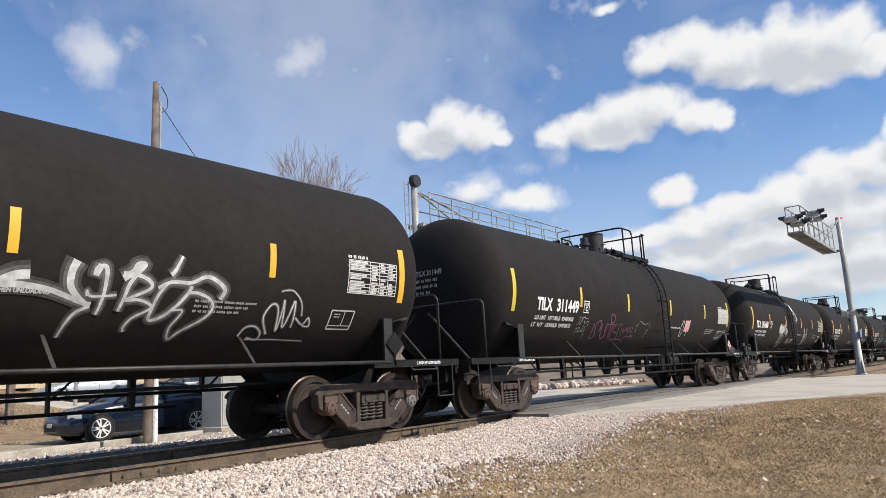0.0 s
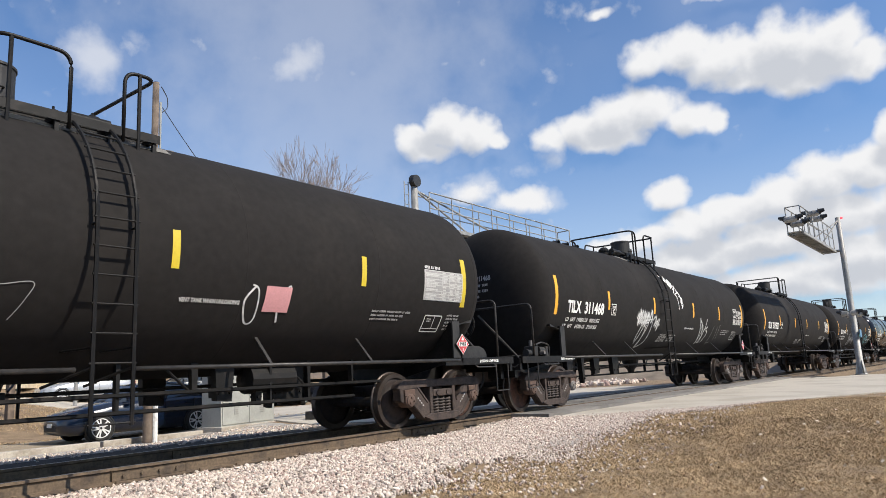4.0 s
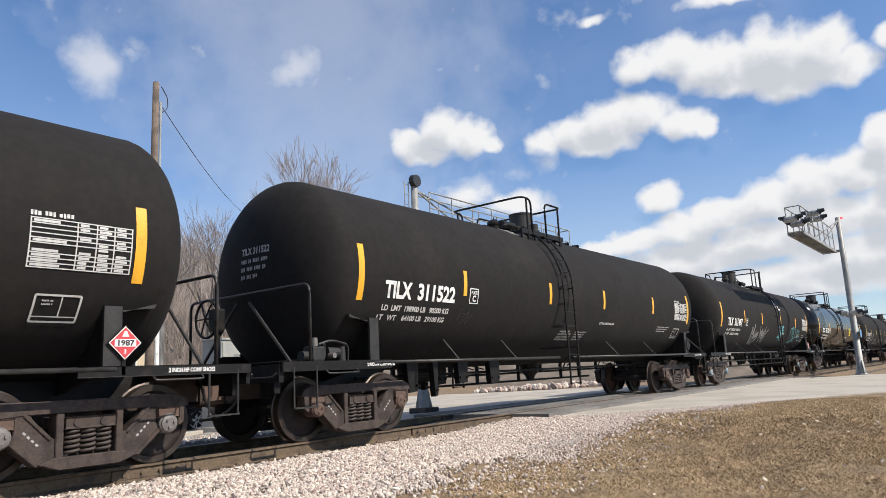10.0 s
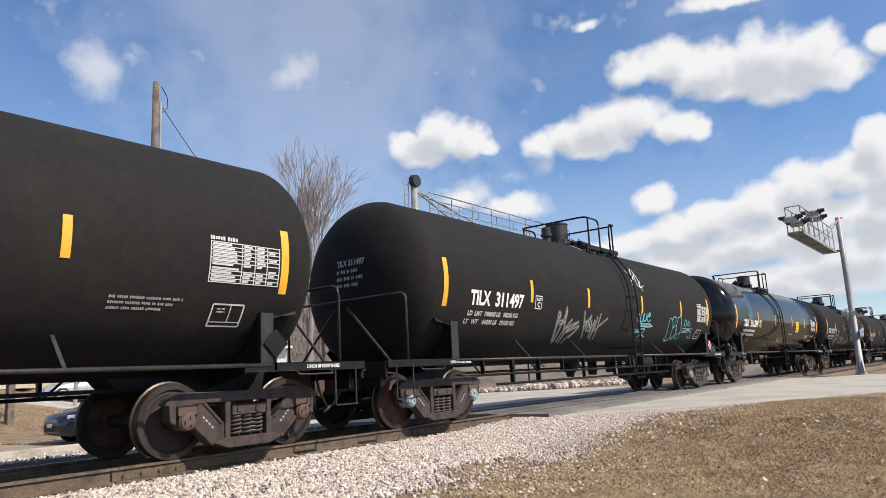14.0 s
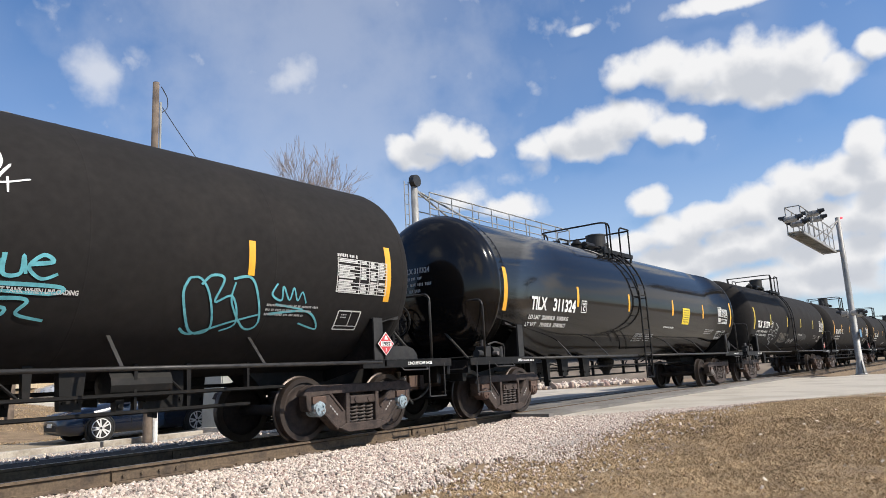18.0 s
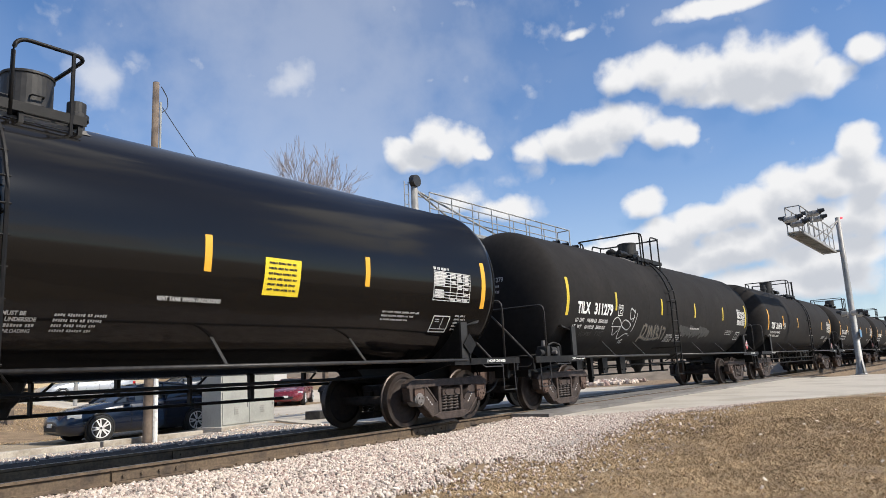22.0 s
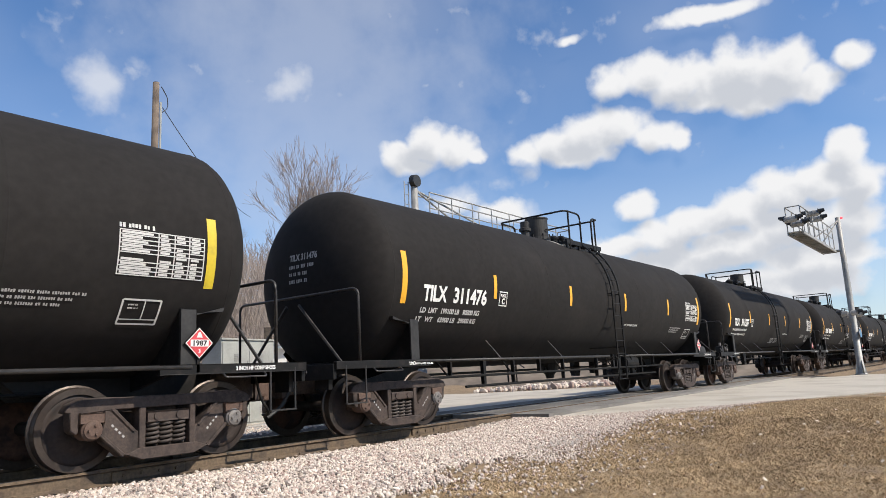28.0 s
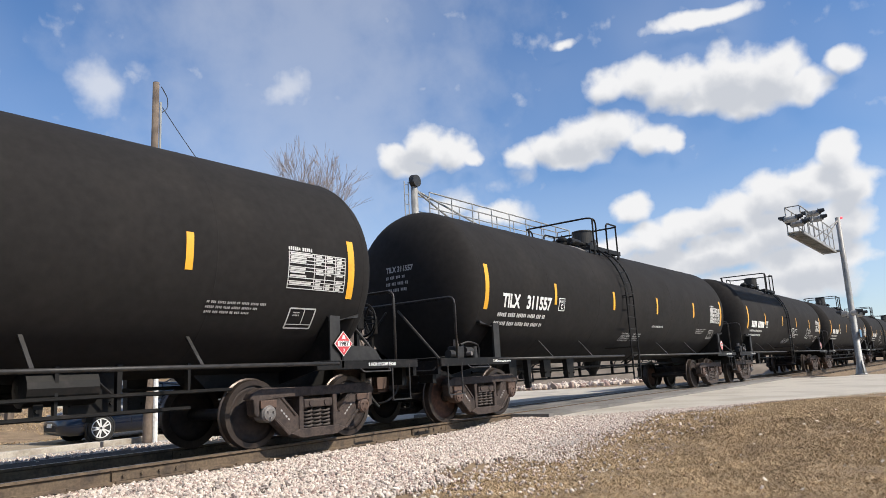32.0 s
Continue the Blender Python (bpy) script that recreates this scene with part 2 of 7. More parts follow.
def raw(name, verts, faces, material, parent=None, smooth=False):
    me = bpy.data.meshes.new(name)
    me.from_pydata(verts, [], faces)
    me.materials.append(material)
    if smooth:
        for f in me.polygons:
            f.use_smooth = True
    ob = new(name, me)
    ob.parent = parent
    return ob


# ---- the ground: one sheet, with the track bed, verges and the rise behind ----
def smooth01(t):
    t = min(1.0, max(0.0, t))
    return t * t * (3 - 2 * t)


def ground_z(x, y):
    cross = smooth01((x - 9.5) / 4.0) * (1 - smooth01((x - 36) / 6.0))     # the road crossing lifts the verges
    if y < 0:
        low = -0.47 + 0.36 * cross
        z = -0.20 + (low + 0.20) * smooth01((-y - 1.2) / 2.4) + 0.12 * cross * (1 - smooth01((-y - 1.2) / 2.4))
    else:
        low = -0.42 + 0.22 * cross * (1 - smooth01((y - 5) / 15))
        z = -0.20 + (low + 0.20) * smooth01((y - 3.4) / 3.4) + 0.12 * cross * (1 - smooth01((y - 1.4) / 3.2))
    foot = 12.5 + 9.0 * smooth01((x - 9) / 9.0)
    if y > foot:
        run = min(y - foot, 18.0) + 0.25 * max(0.0, min(y, 120.0) - foot - 18.0)
        z += 0.125 * run * smooth01((y - foot) / 4.0) * (1 - smooth01((x - 32) / 30))
    return z


def axis_points(fine0, fine1, step, far0, far1):
    a = list(np.arange(fine0, fine1 + 1e-6, step))
    s, v = step, fine0
    left = []
    while v > far0:
        s *= 1.28
        v -= s
        left.append(max(v, far0))
    s, v = step, fine1
    right = []
    while v < far1:
        s *= 1.28
        v += s
        right.append(min(v, far1))
    return left[::-1] + a + right


gx, gy = axis_points(-2, 26, 0.4, -1500, 3000), axis_points(-10, 12, 0.3, -1500, 2500)
gv, gf = [], []
for gy_ in gy:
    for gx_ in gx:
        gv.append((gx_, gy_, ground_z(gx_, gy_) - 0.012 + (0.02 * noise.noise((gx_ * 0.9, gy_ * 0.9, 0)) if abs(gy_) > 2 else 0)))
nx = len(gx)
for j in range(len(gy) - 1):
    for i in range(nx - 1):
        gf.append((j * nx + i, j * nx + i + 1, (j + 1) * nx + i + 1, (j + 1) * nx + i))
ground = tagged(raw("ground", gv, gf, M_GRASS, smooth=True), "dry winter turf and bare soil round the railway", "ground", kind="structure")


def sheet(name, outline, material, lift, step=0.5, label="", category="", parent=None, ragged=0.0):
    """A paved or gravelled area that follows the ground; outline is convex, in x and y, anticlockwise."""
    bm = bmesh.new()
    f = bm.faces.new([bm.verts.new((x, y, 0)) for x, y in outline])
    xs, ys = [p[0] for p in outline], [p[1] for p in outline]
    for lo, hi, nrm in ((min(xs), max(xs), (1, 0, 0)), (min(ys), max(ys), (0, 1, 0))):
        v = math.ceil(lo / step) * step
        while v < hi:
            bmesh.ops.bisect_plane(bm, geom=bm.verts[:] + bm.edges[:] + bm.faces[:], plane_co=[v * c for c in nrm], plane_no=nrm)
            v += step if v < 45 else 6 * step
    for v in bm.verts:
        if ragged and v.co.x < 40 and v.is_boundary:
            x, y = v.co.x, v.co.y
            v.co.x += ragged * (noise.noise((x * 1.1, y * 1.1, 3.0)) + 0.7 * noise.noise((x * 3.1, y * 3.1, 8.0)))
            v.co.y += ragged * (noise.noise((x * 1.1, y * 1.1, 13.0)) + 0.7 * noise.noise((x * 3.1, y * 3.1, 18.0)))
    for v in bm.verts:
        v.co.z = ground_z(v.co.x, v.co.y) + lift - 0.15
    bmesh.ops.recalc_face_normals(bm, faces=bm.faces)
    if sum(f.normal.z for f in bm.faces) < 0:
        bmesh.ops.reverse_faces(bm, faces=bm.faces)
    r = bmesh.ops.extrude_face_region(bm, geom=bm.faces[:])
    for v in r["geom"]:
        if isinstance(v, bmesh.types.BMVert):
            v.co.z += 0.15
    bmesh.ops.recalc_face_normals(bm, faces=bm.faces)
    ob = part(name, bm, material, parent)
    if category:
        tagged(ob, label, category, kind="structure")
    return ob


# ---- paved areas ----
sheet("road", [(11.6, -1.0), (12.6, -2.1), (15.2, -3.9), (19.5, -6.2), (34, -14), (75, -34), (80, -20), (34.5, -3.4), (33.5, -1.0)], M_CONC, 0.012,
      label="pale worn concrete road at the level crossing", category="road", ragged=0.16, step=0.4)
sheet("road", [(12.2, 1.0), (33.5, 1.0), (33.6, 10), (35.5, 19), (33, 26), (24, 34), (16, 14), (13.4, 8.2), (11.9, 4.2)], M_CONC, 0.014,
      label="pale concrete road and lot beyond the track", category="road")
sheet("road", [(-40, 26.0), (26, 22.5), (27, 26.5), (-40, 31.0)], M_CONC, 0.03, step=1.5, label="pale side street behind the lot", category="road")
sheet("pavement", [(19.9, -6.75), (21.3, -6.55), (34, -13.2), (33, -13.9)], M_CONC2, 0.03, label="narrow concrete footpath in the turf", category="footpath")
sheet("ground_gravel", [(-20, 3.5), (11.6, 3.5), (12.9, 7.9), (-20, 7.35)], M_GRAVEL, 0.01, label="pale crushed gravel strip beside the track", category="gravel")
sheet("ground_dirt", [(-20, 7.8), (12.6, 8.3), (13.5, 12.5), (-20, 12.5)], M_DIRT, 0.012, label="sandy parking strip", category="dirt", ragged=0.2)
near_bed = sheet("ballast_bed", [(-60, -2.85), (9.0, -2.55), (12.2, -2.1), (12.2, 2.6), (-60, 3.0)], M_BED, 0.010, label="ballast bed of broken stone", category="ballast", ragged=0.3)
# dark sheet paints the train's shade onto the bed
sheet("ground_bed", [(-60, -0.70), (11.9, -0.70), (11.9, 3.6), (-60, 3.6)], M_SHADEBED, 0.022, label="dirty bed between and behind the rails, darkened with train shade", category="ballast")
sheet("ground_gravel", [(9.6, -2.5), (10.2, -3.1), (11.8, -3.35), (13.0, -3.0), (12.2, -2.0), (11.8, -1.2)], M_GRAVEL, 0.016, step=0.25, label="grey fine gravel at the edge of the crossing", category="gravel", ragged=0.4)
sheet("ballast_bed", [(33.0, -2.6), (400, -2.6), (400, 2.6), (33.0, 2.6)], M_BED, 0.014, step=3, label="ballast bed of broken stone", category="ballast")
# crossing surface: panels beside and between the rails
crossing = tagged(new("crossing"), "asphalt and timber crossing panels between rails", "crossing", kind="structure")
for k in range(8):
    x0 = 12.3 + k * 2.65
    for y0, y1 in ((-1.75, -0.86), (-0.64, 0.0), (0.004, 0.64), (0.86, 1.75)):
        bm = bmesh.new()
        box(bm, x0, x0 + 2.63, y0, y1, -0.16, -0.012, 0.008)
        part("panel", bm, M_ASPH, crossing)

# ---- track ----
track = tagged(new("track"), "rusty steel rails on timber ties", "track", kind="structure")
RAIL = [(-0.035, 0.0), (0.035, 0.0), (0.037, -0.03), (0.01, -0.045), (0.009, -0.14), (0.07, -0.165), (0.07, -0.18), (-0.07, -0.18), (-0.07, -0.165), (-0.009, -0.14), (-0.01, -0.045), (-0.037, -0.03)]
for side in (-1, 1):
    bm = bmesh.new()
    xs = (-60, -20, 0, 10, 20, 40, 120, 420)
    rings = [[bm.verts.new((x, side * 0.7525 + u, v)) for u, v in RAIL] for x in xs]
    for a, b in zip(rings, rings[1:]):
        for k in range(len(RAIL)):
            bm.faces.new((a[k], a[(k + 1) % len(RAIL)], b[(k + 1) % len(RAIL)], b[k]))
    bm.faces.new(rings[0])
    bm.faces.new(rings[-1][::-1])
    bmesh.ops.recalc_face_normals(bm, faces=bm.faces)
    rail = part("rail", bm, M_RAIL, track)
    rail.data.materials.append(M_RAILTOP)
    for f in rail.data.polygons:
        if f.normal.z > 0.9 and f.center.z > -0.01:
            f.material_index = 1
    for xj in ((4.55, 9.75, 16.2) if side < 0 else (6.2, 12.5)):
        bm = bmesh.new()
        for s2 in (-1, 1):
            box(bm, xj - 0.46, xj + 0.46, side * 0.7525 + s2 * 0.012, side * 0.7525 + s2 * 0.036, -0.145, -0.048, 0.006)
            for k in (-3, -1, 1, 3):
                tube(bm, [(xj + k * 0.11, side * 0.7525 + s2 * 0.03, -0.095), (xj + k * 0.11, side * 0.7525 + s2 * 0.062, -0.095)], 0.018, 6)
        part("joint_bar", bm, M_RAIL, track)
bm = bmesh.new()
box(bm, -0.115, 0.115, -1.3, 1.3, -0.36, -0.182, 0.012)
tie0 = part("tie", bm, M_TIE, track)
tie0.location = (-6, 0, 0)
rnd = random.Random(4)
for k in range(1, 150):
    x = -6 + k * 0.53
    if not 11.7 < x < 33.5:
        share(tie0, "tie", pose(x, rnd.uniform(-0.05, 0.05), rnd.uniform(-0.008, 0.004), 0, 0, rnd.uniform(-1.2, 1.2)), track)
bm = bmesh.new()
box(bm, -0.09, 0.09, -0.17, 0.17, -0.182, -0.17)
for sx, sy in ((-1, 1), (1, -1)):
    tube(bm, [(sx * 0.05, sy * 0.085, -0.17), (sx * 0.05, sy * 0.085, -0.14)], 0.013, 5)
plate0 = part("tie_plate", bm, M_RAIL, track)
plate0.location = (-6, -0.7525, 0)
for k in range(1, 36):
    x = -6 + k * 0.53
    if x < 11.7:
        share(plate0, "tie_plate", pose(x, -0.7525, 0), track)


def road_edge(x):
    """The y below which the near turf begins, along the crossing road."""
    pts = ((0, -3.3), (9, -3.1), (12.6, -2.9), (15.2, -4.1), (19.5, -6.4), (34, -14.2))
    for (x0, y0), (x1, y1) in zip(pts, pts[1:]):
        if x < x1:
            return y0 + (y1 - y0) * (x - x0) / (x1 - x0)
    return -15.0


# ---- loose ballast: many broken stones on the near shoulder ----
def stones(name, count, area, size, seed, label, lift=0.0, thin=None):
    rs = np.random.RandomState(seed)
    shapes = []
    for k in range(14):
        bm = bmesh.new()
        bmesh.ops.create_icosphere(bm, subdivisions=1, radius=1.0)
        rr = random.Random(seed * 31 + k)
        ax = (rr.uniform(0.8, 1.2), rr.uniform(0.65, 1.0), rr.uniform(0.5, 0.85))
        keep = []
        for v in bm.verts:
            d = 1 + rr.uniform(-0.28, 0.22)
            keep.append((v.co.x * ax[0] * d, v.co.y * ax[1] * d, v.co.z * ax[2] * d))
        bm.verts.index_update()
        shapes.append((np.array(keep), [[v.index for v in f.verts] for f in bm.faces]))
        bm.free()
    verts, faces, base = [], [], 0
    made = 0
    while made < count:
        x, y = rs.uniform(area[0], area[1]), rs.uniform(area[2], area[3])
        if thin is not None and rs.rand() > thin(x, y):
            continue
        made += 1
        v, f = shapes[rs.randint(14)]
        s = size * rs.uniform(0.6, 1.35)
        e = Euler(rs.uniform(-3.1, 3.1, 3)).to_matrix()
        p = v @ np.array(e).T * s + np.array((x, y, ground_z(x, y) + lift + s * 0.25))
        verts.append(p)
        faces.extend([[a + base for a in q] for q in f])
        base += len(p)
    return tagged(raw(name, np.concatenate(verts).tolist(), faces, M_STONE), label, "ballast", kind="stuff")


def single_stones(parent, count, area, size, seed):
    rr = random.Random(seed)
    meshes = []
    for k in range(12):
        bm = bmesh.new()
        bmesh.ops.create_icosphere(bm, subdivisions=1, radius=1.0)
        ax = (rr.uniform(0.85, 1.25), rr.uniform(0.65, 1.0), rr.uniform(0.5, 0.8))
        for v in bm.verts:
            d = 1 + rr.uniform(-0.26, 0.22)
            v.co = Vector((v.co.x * ax[0] * d, v.co.y * ax[1] * d, v.co.z * ax[2] * d)) * size
        me = bpy.data.meshes.new("stone")
        bm.to_mesh(me)
        bm.free()
        me.materials.append(M_STONE1)
        meshes.append(me)
    for k in range(count):
        x, y = rr.uniform(area[0], area[1]), rr.uniform(area[2], area[3])
        o = new("stone", rr.choice(meshes))
        o.parent = parent
        s = rr.uniform(0.7, 1.3)
        o.matrix_basis = pose(x, y, ground_z(x, y) + 0.03 + size * s * 0.3, rr.uniform(-30, 30), rr.uniform(-30, 30), rr.uniform(0, 360)) @ Matrix.Scale(s, 4)


def shoulder(x, y):
    """How thick the stones lie: full beside the rail, ragged at the turf's edge."""
    edge = -3.15 - 0.35 * noise.noise((x * 0.7, 3.1, 0)) + 0.12 * (x - 6) * (x > 6) + 0.15 * noise.noise((x * 2.2, 7.0, 0))
    if x > 10.5:
        edge -= 0.55 * (x - 10.5)
    return smooth01((y - edge + 0.25) / 0.5) * (1 - 0.93 * smooth01((y + 1.12 + 0.08 * noise.noise((x * 2.0, 1.0, 0))) / 0.12))


stones("ballast_stones", 25000, (2.2, 12.6, -4.2, -0.86), 0.027, 3, "pale pinkish broken limestone ballast beside the rail", 0.012, shoulder)
single_stones(near_bed, 300, (2.6, 7.5, -3.0, -1.08), 0.031, 41)
stones("ballast_stones", 300, (-3, 12.0, 3.2, 4.2), 0.036, 5, "pale broken limestone beyond the rails", 0.012)
stones("ballast_stones", 1400, (5.5, 15.0, -5.0, -3.0), 0.024, 8, "scattered small stones in the turf", 0.0, lambda x, y: 0.25 + 0.75 * smooth01((y + 4.4) / 1.2) * (1 if x < 14 else 0.3))
stones("gravel_stones", 7000, (9.0, 14.8, -4.6, -1.3), 0.018, 12, "fine grey gravel at the edge of the crossing", 0.014, lambda x, y: smooth01((y - road_edge(x) + 0.9) / 0.9) * (1 - smooth01((x + 0.9 * y - 10.4) / 0.8)))
stones("gravel_stones", 5200, (11.5, 17.5, -5.9, -2.6), 0.017, 13, "fine grey gravel spilt along the road's edge", 0.012,
       lambda x, y: (1 - smooth01(abs(y - road_edge(x) - 0.05 + 0.3 * noise.noise((x * 1.3, y * 1.3, 9.0))) / (0.75 - 0.1 * (x - 11.5)))) * 0.8)
stones("gravel_stones", 2600, (1, 12.0, 4.4, 7.4), 0.028, 9, "pale crushed gravel beside the parked car", 0.012)


# ---- dead turf: short blades, many ----
def blades(name, count, far, seed, label):
    rs = np.random.RandomState(seed)
    verts, faces = [], []
    while len(faces) < count:
        d = far * rs.rand() ** 0.62 + 2.2
        a = radians(rs.uniform(50, 96))
        x, y = EYE.x + d * math.sin(a), EYE.y + d * math.cos(a)
        bare = noise.noise((x * 0.8, y * 0.8, 5.0))
        if y > road_edge(x) + 0.34 * noise.noise((x * 1.5, y * 0.5, 2)) + 0.2 * noise.noise((x * 5.0, y * 5.0, 2)) or rs.rand() < bare * 0.25:
            continue
        z = ground_z(x, y) - 0.012
        h = rs.uniform(0.010, 0.034)
        t, w = rs.uniform(0, 6.28), 0.0024 + 0.0006 * d
        lean = rs.uniform(0.5, 2.6) * h
        g = rs.uniform(0, 6.28)
        c, s = math.cos(t) * w, math.sin(t) * w
        k = len(verts)
        verts += [(x - c, y - s, z), (x + c, y + s, z), (x + math.cos(g) * lean, y + math.sin(g) * lean, z + h)]
        faces.append((k, k + 1, k + 2))
    return tagged(raw(name, verts, faces, M_BLADE), label, "grass", kind="stuff")


blades("grass", 330000, 16.0, 11, "short dry straw-coloured grass on the verge")
def far_turf():
    """Coarser tufts on the lawn and the dirt beyond the track."""
    rs = np.random.RandomState(31)
    verts, faces = [], []
    while len(faces) < 26000:
        x, y = rs.uniform(2, 17), 10.5 + 15 * rs.rand() ** 1.3
        if y < 12.5 and rs.rand() < 0.7 or noise.noise((x * 0.5, y * 0.5, 4.0)) > 0.25:
            continue
        z, h, w, t, g = ground_z(x, y) - 0.01, rs.uniform(0.02, 0.07), rs.uniform(0.008, 0.018), rs.uniform(0, 6.28), rs.uniform(0, 6.28)
        c, s, k = math.cos(t) * w, math.sin(t) * w, len(verts)
        verts += [(x - c, y - s, z), (x + c, y + s, z), (x + math.cos(g) * h, y + math.sin(g) * h, z + h)]
        faces.append((k, k + 1, k + 2))
    return tagged(raw("grass", verts, faces, M_BLADE), "dry yellowed lawn grass beyond the track", "grass", kind="stuff")


far_turf()


def side_turf():
    """The same dead grass on the rest of the verge."""
    rs = np.random.RandomState(37)
    verts, faces = [], []
    while len(faces) < 60000:
        x, y = rs.uniform(-16, 36), rs.uniform(-24, -3.4)
        a = math.degrees(math.atan2(x - EYE.x, y - EYE.y))
        if y > road_edge(max(x, 0)) or (50 < a < 96 and math.hypot(x, y - EYE.y) < 16.5) or math.hypot(x, y - EYE.y) < 1.0:
            continue
        z, h, w, t, g = ground_z(x, y) - 0.01, rs.uniform(0.015, 0.05), rs.uniform(0.006, 0.012), rs.uniform(0, 6.28), rs.uniform(0, 6.28)
        c, s, k = math.cos(t) * w, math.sin(t) * w, len(verts)
        verts += [(x - c, y - s, z), (x + c, y + s, z), (x + math.cos(g) * h, y + math.sin(g) * h, z + h)]
        faces.append((k, k + 1, k + 2))
    return tagged(raw("grass", verts, faces, M_BLADE), "short dry straw-coloured grass along the verge", "grass", kind="stuff")


side_turf()
rs_leaf = np.random.RandomState(21)
lv, lf = [], []
while len(lf) < 900:
    d, a = 3 + 10 * rs_leaf.rand() ** 0.8, radians(rs_leaf.uniform(48, 95))
    x, y = d * math.sin(a), EYE.y + d * math.cos(a)
    if y > road_edge(x):
        continue
    e = Euler(rs_leaf.uniform(-0.9, 0.9, 3)).to_matrix() @ Matrix.Rotation(rs_leaf.uniform(0, 6.3), 3, "Z")
    s, k, z = rs_leaf.uniform(0.012, 0.03), len(lv), ground_z(x, y) + 0.02
    for u, v, w in ((-1, 0, 0.1), (0, -0.6, 0), (1, 0, 0.25), (0, 0.6, 0)):
        q = e @ Vector((u * s, v * s, w * s))
        lv.append((x + q.x, y + q.y, z + q.z))
    lf.append((k, k + 1, k + 2, k + 3))
rs_leaf = np.random.RandomState(22)
pv, pf = [], []
while len(pf) < 130:
    d, a = 3 + 11 * rs_leaf.rand() ** 0.8, radians(rs_leaf.uniform(48, 95))
    x, y = d * math.sin(a), EYE.y + d * math.cos(a)
    if y > road_edge(x):
        continue
    e = Euler(rs_leaf.uniform(-0.8, 0.8, 3)).to_matrix()
    s, k, z = rs_leaf.uniform(0.014, 0.034), len(pv), ground_z(x, y) + 0.03
    for u, v, w in ((-1, -0.5, 0.1), (0.6, -0.7, 0), (1, 0.3, 0.2), (-0.4, 0.7, 0)):
        q = e @ Vector((u * s, v * s, w * s))
        pv.append((x + q.x, y + q.y, z + q.z))
    pf.append((k, k + 1, k + 2, k + 3))
tagged(raw("pale_scraps", pv, pf, mat("pale_scrap", (0.62, 0.55, 0.45), 0.8, grain=0.2)), "pale dry scraps and leaves scattered in the turf", "leaves", kind="stuff")
tagged(raw("fallen_leaves", lv, lf, M_LEAF), "curled brown leaves scattered in the turf", "leaves", kind="stuff")


